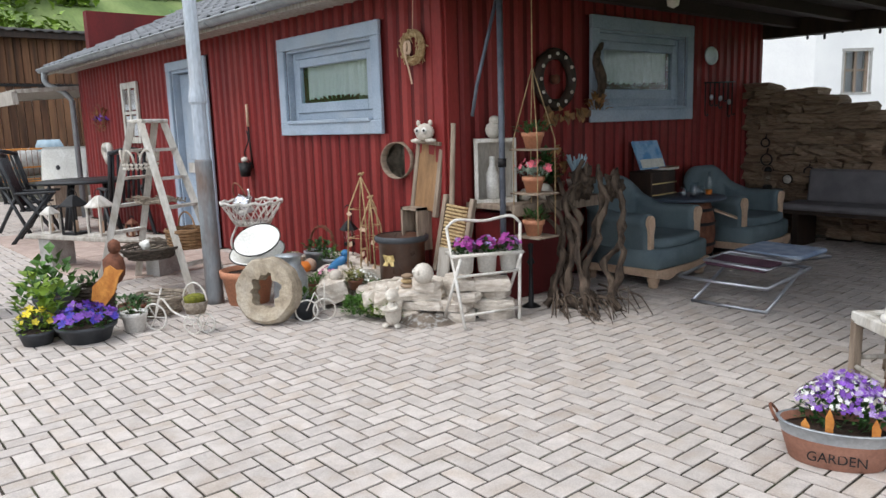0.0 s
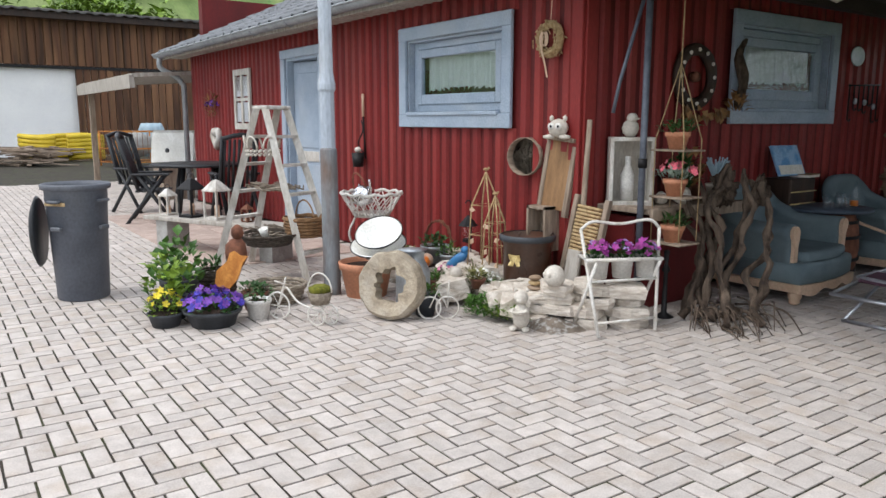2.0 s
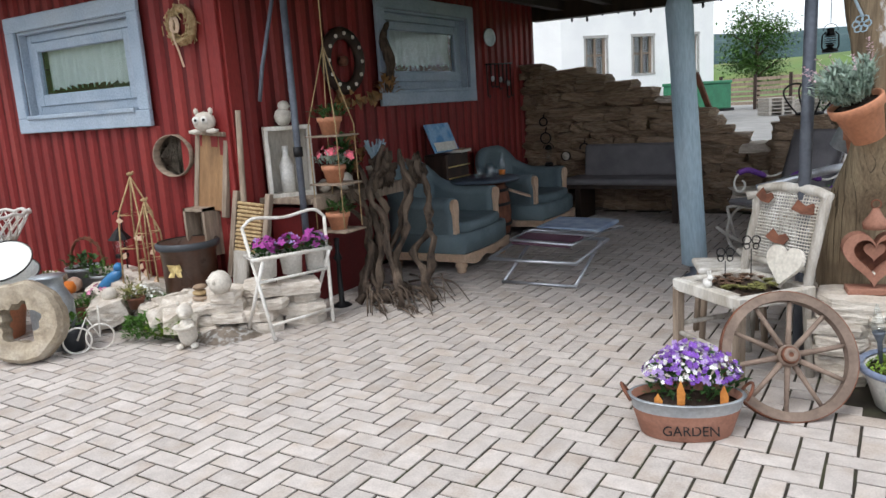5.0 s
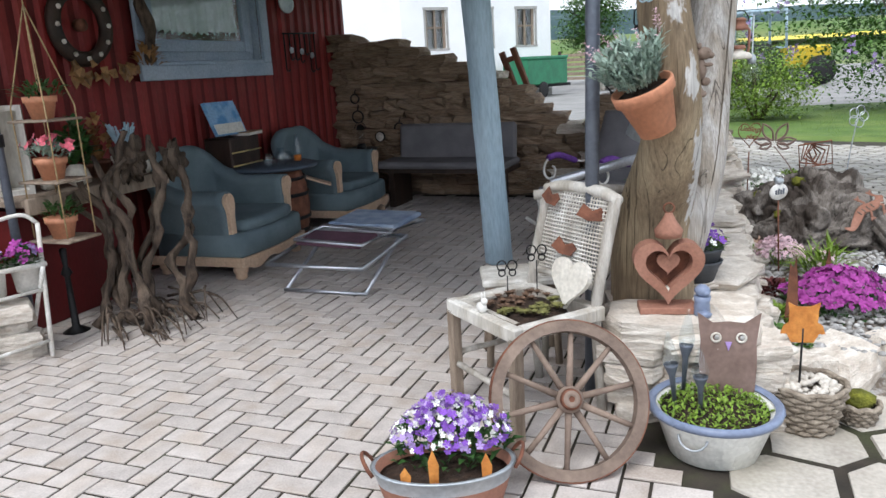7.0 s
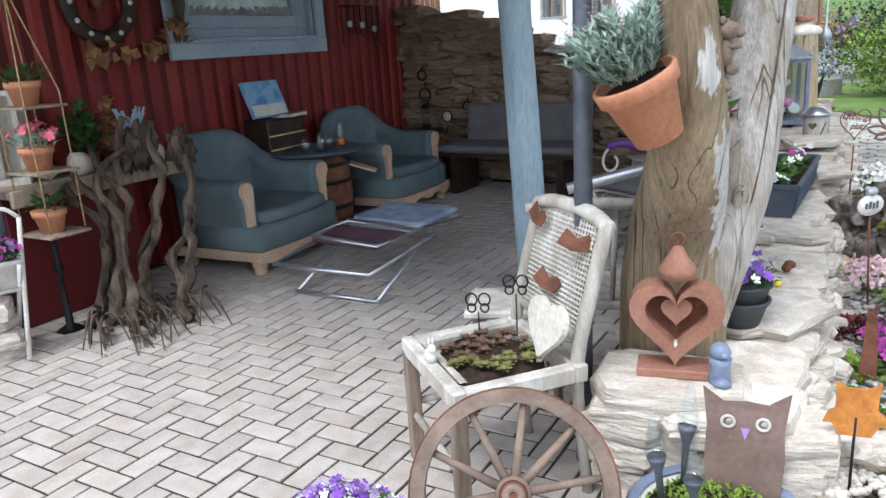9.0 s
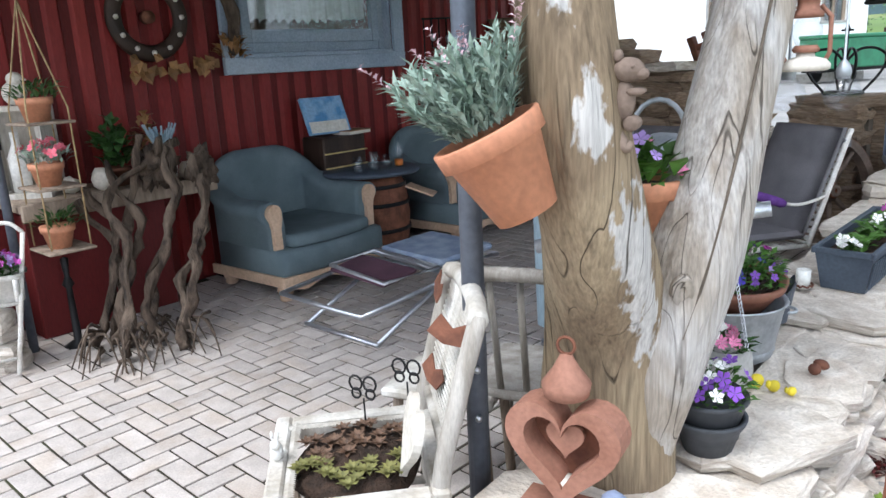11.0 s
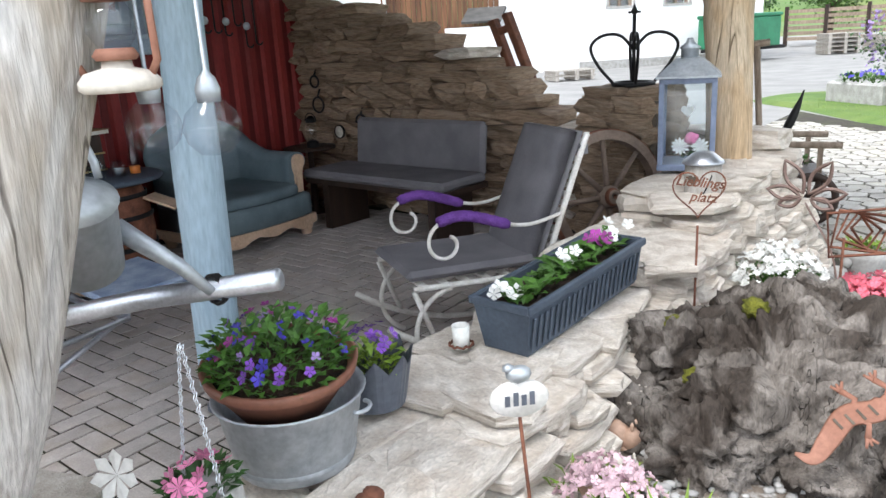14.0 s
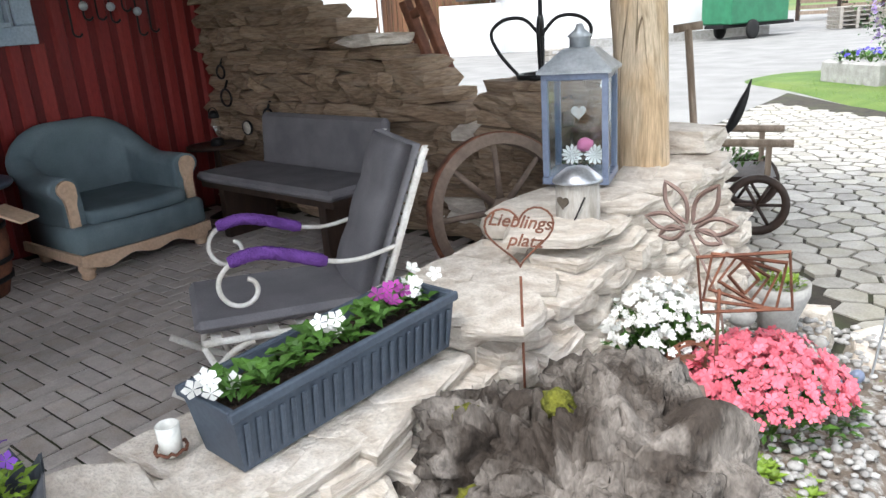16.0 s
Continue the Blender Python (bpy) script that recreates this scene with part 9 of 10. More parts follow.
part("spout", G().tube(smooth_path([(0.08, 0, 0.05), (0.14, 0, 0.09), (0.17, 0, 0.15)], 4), [0.022, 0.02, 0.018, 0.016, 0.014, 0.012, 0.011, 0.01, 0.01], 8), "mirror", t)
part("handle", G().tube([(0.09 * math.cos(a), 0, 0.12 + 0.15 * math.sin(a)) for a in [k * math.pi / 12 for k in range(13)]], 0.007, 6), "rust", t)
# obelisks
for x, y, z0, h, w in ((-0.66, -0.3, 0.12, 0.85, 0.1), (-0.5, -0.34, 0.12, 0.68, 0.07)):
    t = thing("obelisk", pose(x, y, z0, 0, 0, 20), "rusty cream wire obelisk with little birds", "trellis", "wire obelisks")
    for sx_, sy_ in ((-1, -1), (1, -1), (1, 1), (-1, 1)):
        part("rod", G().tube([(sx_ * w, sy_ * w, 0), (sx_ * w * 0.75, sy_ * w * 0.75, h * 0.66), (0, 0, h * 0.95)], 0.006, 5), "straw", t)
    for z in (0.12, 0.4, 0.66):
        q = w * (1 - 0.25 * z / 0.66)
        part("hoop", G().tube([(-q, -q, z * h), (q, -q, z * h), (q, q, z * h), (-q, q, z * h)], 0.005, 4, None, True), "straw", t)
    part("bird", G().blob(T(0, 0, h * 0.97) @ S(0.028, 0.012, 0.014), 1, 0).blob(T(0.024, 0, h * 0.97 + 0.012) @ S(0.01, 0.009, 0.009), 1, 0), "straw", t)
    for k in range(4):
        part("leaf", G().sheet([(-0.02, 0), (0, -0.025), (0.02, 0), (0, 0.03)], 0.004, pose(w * 0.7 * (-1) ** k, -w * 0.8, h * (0.2 + 0.14 * k), 0, 30 * k, 0)), "cream", t)
t = thing("stoneware_crock", pose(-0.22, -0.27, 0.12), "brown salt-glazed crock with a gold butterfly", "crock")
part("body", G().lathe([(0.155, 0), (0.165, 0.01), (0.17, 0.33), (0.19, 0.35), (0.195, 0.38), (0.185, 0.39), (0.165, 0.36), (0, 0.33)], 32), "brownglaze", t)
part("rim", G().lathe([(0.176, 0.345), (0.197, 0.355), (0.2, 0.385), (0.185, 0.396)], 32), "potgrey", t)
g = G()
for s in (-1, 1):
    for a, l in ((50, 0.07), (-30, 0.055)):
        r = radians(a)
        g.leaf((0, 0, 0), (s * math.cos(r), 0, math.sin(r)), (0, 1, 0), l, l * 0.8)
part("butterfly", g, "gold", t, m=pose(0.06, -0.172, 0.22, 0, 0, 20))
# washboards and sieve against the wall
t = thing("washboard", pose(-0.2, -0.05, 0.66, -6, 5, 0), "old wooden washboard with a metal panel against the red wall", "washboard")
part("panel", G().box(-0.11, -0.02, 0.02, 0.11, 0.0, 0.5), "midwood", t)
for x in (-0.13, 0.13):
    part("side", G().box(x - 0.02, -0.03, -0.02, x + 0.02, 0.01, 0.54, b=0.004), "oldwood", t)
part("ledge", G().box(-0.14, -0.06, 0.5, 0.14, 0.01, 0.53, b=0.004), "oldwood", t)
t = thing("washboard", pose(0.13, -0.12, 0.24, -10, 4, 0), "washboard with a woven rush panel", "washboard")
g = G()
for k in range(14):
    g.tube([(-0.11 + 0.02 * j, -0.02 + 0.006 * (-1) ** (j + k), 0.16 + 0.025 * k) for j in range(12)], 0.012, 5)
part("rush_panel", g, "straw", t)
for x in (-0.14, 0.14):
    part("side", G().box(x - 0.02, -0.03, 0, x + 0.02, 0.01, 0.56, b=0.004), "oldwood", t)
part("rail", G().box(-0.13, -0.025, 0.1, 0.13, 0.0, 0.14), "oldwood", t)
t = thing("wooden_crate", pose(-0.26, -0.08, 0.38), "small open wooden drawer under the washboard", "drawer")
g = G().box(-0.1, -0.08, 0, 0.1, 0.06, 0.015).box(-0.1, -0.08, 0.015, -0.08, 0.06, 0.32).box(0.08, -0.08, 0.015, 0.1, 0.06, 0.32).box(-0.08, 0.04, 0.015, 0.08, 0.06, 0.32).box(-0.1, -0.08, 0.3, 0.1, 0.06, 0.32)
part("body", g, "oldwood", t)
t = thing("owl_figure", pose(-0.13, -0.09, 1.19, 0, 0, 20), "white ceramic owl perched on the washboard", "figurine")
g = G().blob(T(0, 0, 0.06) @ S(0.075, 0.06, 0.065), 2, 0.05)
for s in (-1, 1):
    g.blob(T(0.05 * s, 0, 0.125) @ S(0.018, 0.016, 0.026), 1, 0)
    g.blob(T(0.06 * s, -0.02, 0.0) @ S(0.05, 0.03, 0.018), 1, 0.2)
part("body", g, "ceramic", t)
for s in (-1, 1):
    e = part("eye", G().lathe([(0.024, 0), (0.024, 0.006), (0, 0.008)], 14, pose(0.028 * s, -0.052, 0.072, 90)), "white", t)
    part("pupil", G().lathe([(0.009, 0), (0.009, 0.011), (0, 0.012)], 10, pose(0.028 * s, -0.052, 0.072, 90)), "black", e)
t = thing("sieve", pose(-0.5, -0.045, 1.04, 90, 0, 18), "round bentwood sieve hanging on the red wall", "sieve")
part("hoop", G().lathe([(0.135, -0.04), (0.14, -0.04), (0.14, 0.05), (0.135, 0.05), (0.135, -0.04)], 32), "oldwood", t)
part("mesh", G().lathe([(0.134, -0.025), (0, -0.025)], 32), "wicker", t)
t = thing("wooden_pole", pose(0.07, -0.07, 0.15, -4, 0, 0), "bare wooden pole leaning at the cottage corner", "pole")
part("shaft", G().tube([(0, 0, 0), (0.005, 0, 0.5), (0, 0, 1.16)], [0.022, 0.02, 0.018], 9), "oldwood", t)
t = thing("plank", pose(0.12, -0.2, 0.1, -10, 0, 0), "short grey board standing by the washboard", "board")
part("board", G().box(-0.06, -0.012, 0, 0.06, 0.012, 0.34, b=0.004), "greywood", t)
# wreath
t = thing("wreath", pose(-0.27, -0.055, 1.86), "straw wreath with bleached ribbon on the red wall", "wreath")
g = G()
random.seed(25)
for _ in range(240):
    a = random.uniform(0, 6.283)
    p = Vector((0.1 * math.cos(a) + random.gauss(0, 0.012), random.gauss(-0.012, 0.015), 0.1 * math.sin(a) + random.gauss(0, 0.012)))
    d = Vector((-math.sin(a) + random.gauss(0, 0.5), random.gauss(0, 0.4), math.cos(a) + random.gauss(0, 0.5))).normalized()
    g.tube([p - d * 0.03, p + d * 0.03], 0.004, 4)
g.tube([(0.1 * math.cos(a), 0, 0.1 * math.sin(a)) for a in [k * 0.2618 for k in range(24)]], 0.028, 8, None, True)
part("straw_ring", g, "straw", t)
part("ribbon", G().tube(smooth_path([(-0.04, -0.03, 0.02), (-0.05, -0.035, -0.06), (-0.02, -0.03, -0.16), (0.01, -0.03, -0.26)], 5), 0.008, 4), "cream", t)
for k in range(5):
    part("loop", G().tube([(-0.04 + 0.022 * k * 0.3 + 0.03 * math.cos(a), -0.035, 0.0 + 0.05 * math.sin(a)) for a in [j * 0.628 for j in range(10)]], 0.004, 5, None, True), "cream", t)
part("cord", G().tube([(0, 0, 0.1), (0, 0.02, 0.45)], 0.003, 4), "cream", t)
# candle holder, mirror frame, garlands
t = thing("wall_candle", pose(-2.95, -0.05, 0.92), "black iron wall bracket with a pale candle", "candle holder")
part("bracket", G().tube([(0, 0.02, 0), (0, 0.0, 0.42)], 0.01, 6).tube(smooth_path([(0, 0.0, 0.05), (-0.06, -0.03, 0.15), (0.04, -0.03, 0.28), (0, -0.02, 0.38)], 5), 0.007, 5), "black", t)
part("candle", G().lathe([(0.014, 0.42), (0.014, 0.64), (0, 0.645)], 12), "cream", t)
part("pot", G().lathe([(0.05, -0.08), (0.065, 0.06), (0.055, 0.05), (0, 0.04)], 16, T(-0.03, -0.05, 0)), "black", t)
part("bird", G().blob(T(-0.03, -0.05, 0.09) @ S(0.05, 0.03, 0.03), 2, 0.2), "ceramic", t)
t = thing("mirror_frame", pose(-6.28, -0.045, 1.18), "white chipped shutter frame with mirror panes on the red wall", "frame")
g = G().box(-0.3, -0.02, 0, -0.23, 0.01, 0.8).box(0.23, -0.02, 0, 0.3, 0.01, 0.8).box(-0.23, -0.019, 0.72, 0.23, 0.01, 0.8).box(-0.23, -0.019, 0, 0.23, 0.01, 0.08).box(-0.03, -0.018, 0.08, 0.03, 0.01, 0.72).box(-0.23, -0.017, 0.38, 0.23, 0.01, 0.42)
part("frame", g, "whitewash", t)
for x in (-0.13, 0.13):
    for z in (0.1, 0.44):
        part("pane", G().box(x - 0.09, -0.008, z, x + 0.09, -0.004, z + 0.26), "mirror", t)
t = thing("heart_wreath", pose(-7.4, -0.06, 1.05), "white feathery heart wreath on the red wall", "wreath")
part("heart", G().tube([(x, 0, z) for x, z in heart(0.13, 28)], 0.05, 8, None, True), "whitewash", t)
t = thing("flower_garland", pose(-7.5, -0.07, 1.58), "hanging bunch of twigs and purple flowers", "garland")
g, h = G(), G()
cluster(g, 60, 0.15, 0.06, 0.4, 0.15, 0.2, -0.25)
blooms(h, 14, 0.18, 0.05, 0.1, 0.05, 5, -0.1)
part("twigs", g, "frond", t)
part("flowers", h, "violet", t)

# ---- rockery figures and plants ----
t = thing("stone_bear", pose(0.25, -0.73, 0, 0, 0, -55), "pale stone bear figure holding a bowl", "figurine")
g = G().blob(T(0, 0, 0.09) @ S(0.062, 0.055, 0.09), 2, 0.06).blob(T(0.01, 0, 0.215) @ S(0.05, 0.046, 0.046), 2, 0.04).blob(T(0.05, 0, 0.2) @ S(0.022, 0.024, 0.018), 1, 0)
for s in (-1, 1):
    g.blob(T(-0.0, 0.036 * s, 0.258) @ S(0.014, 0.014, 0.014), 1, 0).blob(T(0.04, 0.04 * s, 0.018) @ S(0.036, 0.026, 0.02), 1, 0).blob(T(0.05, 0.042 * s, 0.135) @ S(0.04, 0.018, 0.02), 1, 0)
g.lathe([(0.03, 0.12), (0.06, 0.145), (0.055, 0.145), (0, 0.13)], 16, T(0.075, 0, 0))
part("body", g, "ceramic", t)
t = thing("owl_ball", pose(0.32, -0.52, 0.27), "round pale stone owl on the rockery", "figurine")
part("body", G().blob(T(0, 0, 0.065) @ S(0.072, 0.07, 0.072), 2, 0.04).blob(T(0.02, -0.065, 0.08) @ S(0.016, 0.008, 0.018), 1, 0).blob(T(-0.025, -0.062, 0.08) @ S(0.016, 0.008, 0.018), 1, 0), "ceramic", t)
t = thing("stone_stack", pose(0.12, -0.5, 0.2), "little stack of painted pebbles", "pebbles")
for k in range(3):
    part("pebble", G().blob(T(0, 0, 0.02 + 0.034 * k) @ S(0.06 - 0.01 * k, 0.045, 0.018), 2, 0.05), "straw" if k % 2 else "stoneb", t)
plant("bedding_plant", -0.12, -0.68, 0.02, 0.2, 0.13, 0.17, 520, "leaf", 0.045, 0, "", 0, "low mat of fresh green periwinkle leaves")
plant("bedding_plant", -0.42, -0.5, 0.12, 0.13, 0.1, 0.15, 170, "leaf", 0.035, 60, "whitefl", 0.01, "small white-flowered rockery plant")
plant("bedding_plant", -0.85, -0.5, 0.12, 0.12, 0.1, 0.12, 120, "leafdark", 0.04, 16, "pink", 0.014, "small pink-flowered rockery plant")
for x, y, r, pm, lm, label in ((-1.05, -0.34, 0.09, "zinc", "leaf", "small zinc pot of green leaves in the rockery"), (-1.28, -0.6, 0.08, "terra", "sedumg", "small terracotta pot of stonecrop in the rockery"), (-0.72, -0.72, 0.06, "terrad", "leaf", "brown clay pot with a seedling in the rockery"), (-0.36, -0.6, 0.055, "terrad", "sedumg", "little brown pot of houseleeks in the rockery")):
    planted("flower_pot", x, y, 0.14 if y > -0.65 else 0.08, r, r * 1.3, pm, label, (("leaves", lm, "leaf", 70, 0.04, 0.08),))
plant("bedding_plant", 0.02, -0.66, 0.03, 0.17, 0.1, 0.16, 380, "leaflime", 0.045, 0, "", 0, "low mat of bright green periwinkle leaves")
plant("bedding_plant", -0.55, -0.46, 0.13, 0.12, 0.1, 0.2, 160, "sedumg", 0.05, 0, "", 0, "tuft of dry olive rockery grass", 0.2)
t = thing("stake_lantern", pose(-0.98, -0.22, 0.15), "small black lantern on a hooked stake", "lantern")
part("stake", G().tube([(0, 0.03, 0), (0, 0.03, 0.5)] + [(0.0, 0.03 - 0.03 + 0.03 * math.cos(a), 0.5 + 0.03 * math.sin(a)) for a in [k * 0.4 for k in range(8)]], 0.005, 5), "black", t)
part("body", G().lathe([(0.04, 0.22), (0.06, 0.33)], 6, None, False), "bottle", t)
part("roof", G().lathe([(0.08, 0.33), (0.03, 0.39), (0, 0.42)], 6, None, False), "black", t)
part("base", G().lathe([(0.045, 0.2), (0.045, 0.225)], 6, None, False), "black", t)
t = thing("blue_bird", pose(-0.78, -0.42, 0.2, 0, -35, 40), "blue ceramic bird standing on the rockery", "figurine")
part("body", G().blob(T(0, 0, 0.07) @ S(0.11, 0.045, 0.04), 2, 0.1).blob(T(0.09, 0, 0.1) @ S(0.035, 0.032, 0.032), 2, 0), "bluebird", t)
t = thing("pumpkin", pose(-0.95, -0.68, 0.2), "small orange clay pumpkin", "ornament")
part("body", G().lathe([(0, 0), (0.05, 0.01), (0.062, 0.045), (0.045, 0.08), (0.01, 0.075)], 20, None, True, lambda a, z: 1 + 0.08 * math.cos(8 * a)), "orange", t)
for k, (x, y, s) in enumerate(((-1.15, -0.5, 1), (-0.62, -0.6, 0.9), (-1.4, -0.45, 0.8), (-0.05, -0.42, 0.7))):
    t = thing("pebble_ball", pose(x, y, 0.16), "round pale clay ball in the rockery", "ornament", "clay balls")
    part("ball", G().blob(T(0, 0, 0.05 * s) @ S(0.055 * s, 0.055 * s, 0.055 * s), 2, 0.06), "ceramic" if k % 2 else "figurine", t)
t = thing("twig_arch", pose(-1.35, -0.25, 0.15, 0, 0, 15), "twisted rusty wire hoop with dried twigs", "ornament")
g = G()
for k in range(5):
    g.tube([(0.14 * math.cos(a) + 0.01 * math.sin(9 * a + k), 0.01 * math.cos(7 * a + k * 2), 0.17 + 0.16 * math.sin(a) + 0.01 * math.cos(8 * a + k)) for a in [j * 0.2618 for j in range(24)]], 0.006, 5, None, True)
part("hoop", g, "rust", t)

# ---- folding flower stand ----
t = thing("plant_stand", pose(0, 0, 0), "white folding chair frame holding three potted flowers", "plant stand")
A, B, C, D = Vector((0.67, -0.48, 0.012)), Vector((0.76, -0.07, 0.012)), Vector((0.4, -0.42, 0.012)), Vector((0.5, 0.04, 0.012))
E_, F_ = Vector((0.36, -0.34, 0.62)), Vector((0.62, 0.1, 0.63))
for a, b in ((A, E_), (B, F_)):
    part("front_leg", G().tube([a, a.lerp(b, 0.6), b], 0.011, 8), "whitemetal", t)
for a, b in ((C, Vector((0.56, -0.4, 0.44))), (D, Vector((0.72, 0.0, 0.44)))):
    part("back_leg", G().tube([a, b], 0.011, 8), "whitemetal", t)
part("foot_bar", G().tube([A.lerp(E_, 0.12), B.lerp(F_, 0.12)], 0.009, 8), "whitemetal", t)
part("cross_bar", G().tube([A.lerp(E_, 0.5), B.lerp(F_, 0.5)], 0.009, 8), "whitemetal", t)
part("back_bow", G().tube(smooth_path([E_, E_ + Vector((0.04, 0.06, 0.05)), (E_ + F_) / 2 + Vector((0, 0, 0.03)), F_ + Vector((-0.04, -0.06, 0.05)), F_], 5), 0.01, 8), "whitemetal", t)
part("tray", G().tube([(0.5, -0.42, 0.45), (0.72, 0.02, 0.45), (0.6, 0.09, 0.45), (0.36, -0.35, 0.45)], 0.013, 6, None, True), "whitemetal", t)
random.seed(27)
for k in range(3):
    planted("flower_pot", 0.46 + 0.075 * k, -0.28 + 0.14 * k, 0.32, 0.07, 0.13, "white", "small white pot of purple flowers in the stand", (("leaves", "leafdark", "leaf", 90, 0.045, 0.1), ("flowers", "magenta", "bloom", 26, 0.024, 0.12), ("violet_blossom", "lilac", "bloom", 8, 0.02, 0.12)), 0.82)

# ---- shelf table, crate, hanging pots, root legs ----
t = thing("shelf_table", pose(0, 0, 0), "rough plank shelf table carried by gnarled roots", "table")
part("tabletop", G().box(0.04, 0.14, 0.69, 0.5, 1.15, 0.73, b=0.006), "oldwood", t)
part("edge_board", G().box(0.5, 0.14, 0.65, 0.53, 1.18, 0.735, b=0.006), "oldwood", t)
random.seed(28)
legs = [((0.62, 0.46, 0.78), (0.66, 0.5, 0.5), (0.72, 0.4, 0.22), (0.66, 0.3, 0.02)), ((0.74, 0.86, 0.98), (0.8, 0.78, 0.7), (0.74, 0.66, 0.36), (0.86, 0.52, 0.02)), ((0.58, 0.55, 0.9), (0.7, 0.6, 0.55), (0.66, 0.5, 0.25), (0.85, 0.42, 0.02)), ((0.8, 0.92, 0.9), (0.9, 0.85, 0.6), (1.0, 0.7, 0.3), (0.98, 0.62, 0.02)), ((0.55, 0.42, 0.72), (0.62, 0.5, 0.4), (0.6, 0.48, 0.2), (0.58, 0.42, 0.0)), ((0.48, 0.95, 0.95), (0.72, 0.52, 0.75), (0.82, 0.46, 0.4), (1.0, 0.32, 0.03)), ((0.78, 0.8, 0.95), (0.85, 0.72, 0.6), (0.8, 0.62, 0.3), (0.95, 0.5, 0.02)), ((0.68, 0.7, 1.02), (0.62, 0.62, 0.7), (0.75, 0.5, 0.35), (0.72, 0.36, 0.02)), ((0.85, 0.9, 0.8), (0.95, 0.82, 0.5), (0.9, 0.68, 0.25), (1.08, 0.58, 0.02))]
for k, L in enumerate(legs):
    P = smooth_path(L, 7)
    P = [p + Vector((noise.noise(p * 6 + Vector((k, 0, 0))), noise.noise(p * 6 + Vector((0, k, 5))), 0)) * 0.06 + Vector((noise.noise(p * 17 + Vector((k, 3, 0))), noise.noise(p * 17 + Vector((2, k, 5))), 0)) * 0.016 for p in P]
    part("root_leg", G().tube(P, [0.016 - 0.005 * math.sin(i * 1.7 + k) + 0.006 * (i / len(P)) for i in range(len(P))], 12, None, False, 1.2), "root", t)
g = G()
for _ in range(60):
    a = random.uniform(-1.2, 1.9)
    p = Vector((random.uniform(0.7, 1.1), random.uniform(0.25, 0.75), random.uniform(0.01, 0.14)))
    l = random.uniform(0.08, 0.3)
    d = Vector((math.cos(a), math.sin(a) * 0.6 - 0.3, 0))
    g.tube(smooth_path([p, p + d * l * 0.5 + Vector((0, 0, random.uniform(-0.02, 0.03))), Vector((p.x + d.x * l, p.y + d.y * l, 0.006))], 3), [0.009, 0.008, 0.007, 0.006, 0.005, 0.004, 0.003], 5)
tagged(part("root_tangle", g, "root", t), "tangle of fine dry roots", "", "", "stuff")
part("burl", rugged(pose(0.6, 0.8, 0.84) @ S(0.07, 0.11, 0.12), 4, 0.5, 2.5, 3), "root", t)
part("burl", rugged(pose(0.76, 0.96, 0.82) @ S(0.06, 0.08, 0.11), 4, 0.5, 2.5, 5), "root", t)
t = thing("wooden_crate", pose(0.19, 0.3, 0.73, 0, 0, -42), "upright whitewashed wooden crate on the shelf table", "crate")
g = G().box(-0.08, -0.15, 0, 0.1, -0.125, 0.46).box(-0.08, 0.125, 0, 0.1, 0.15, 0.46).box(-0.08, -0.125, 0.435, 0.1, 0.125, 0.46).box(-0.08, -0.125, 0, 0.1, 0.125, 0.025).box(-0.095, -0.15, 0, -0.08, 0.15, 0.46)
part("body", g, "whitewash", t)
part("bottle", G().lathe([(0.045, 0.026), (0.048, 0.2), (0.02, 0.27), (0.02, 0.33), (0, 0.33)], 16, T(0.01, -0.02, 0)), "white", t)
t = thing("owl_figure", pose(0.15, 0.33, 1.19, 0, 0, 60), "white ceramic bird on top of the crate", "figurine")
part("body", G().blob(T(0, 0, 0.06) @ S(0.06, 0.05, 0.065), 2, 0.05).blob(T(0.01, 0, 0.13) @ S(0.04, 0.036, 0.036), 2, 0.03).blob(T(0.05, 0, 0.125) @ S(0.016, 0.009, 0.009), 1, 0), "ceramic", t)
t = thing("hanging_pots", pose(0.6, 0.26, 0), "three terracotta pots hung in tiers on cords", "hanging planter")
for x, y in ((-0.11, -0.08), (0.11, -0.08), (0.11, 0.1), (-0.11, 0.1)):
    part("cord", G().tube([(0, 0, 1.66), (x, y, 1.18), (x, y, 0.53)], 0.004, 5), "straw", t)
part("top_cord", G().tube([(0, 0, 1.66), (0, 0, 2.29)], 0.004, 5), "straw", t)
for z, lm, fm in ((1.12, "leafdark", None), (0.82, "lavleaf", "hotpink"), (0.52, "leafdark", None)):
    part("shelf", G().box(-0.13, -0.1, z - 0.012, 0.13, 0.12, z, b=0.003), "oldwood", t)
    p = part("pot", G().lathe([(0.05, z), (0.07, z + 0.08), (0.077, z + 0.08), (0.08, z + 0.11), (0.07, z + 0.11), (0, z + 0.1)], 20), "terra", t)
    g = G()
    cluster(g, 90, 0.1, 0.1, 0.09, 0.06, 0.35, z + 0.1, 1.0)
    part("leaves", g, lm, p)
    if fm:
        g = G()
        blooms(g, 26, 0.15, 0.12, 0.1, 0.024, 5, z + 0.12, 1.1)
        part("flowers", g, fm, p)
for x, y, lm, n, label in ((0.3, 0.72, "leafdark", 110, "dark trailing plant in a pot on the shelf table"), (0.22, 0.95, "frond", 60, "dried brown bunch on the shelf table")):
    t = planted("flower_pot", x, y, 0.73, 0.07, 0.1, "terrad", label, (("leaves", lm, "tall", n, 0.07, 0.3),))
t = planted("flower_pot", 0.45, 0.92, 0.73, 0.075, 0.13, "ceramic", "pale pot of frosted lavender sprigs on the shelf table", ())
g = G()
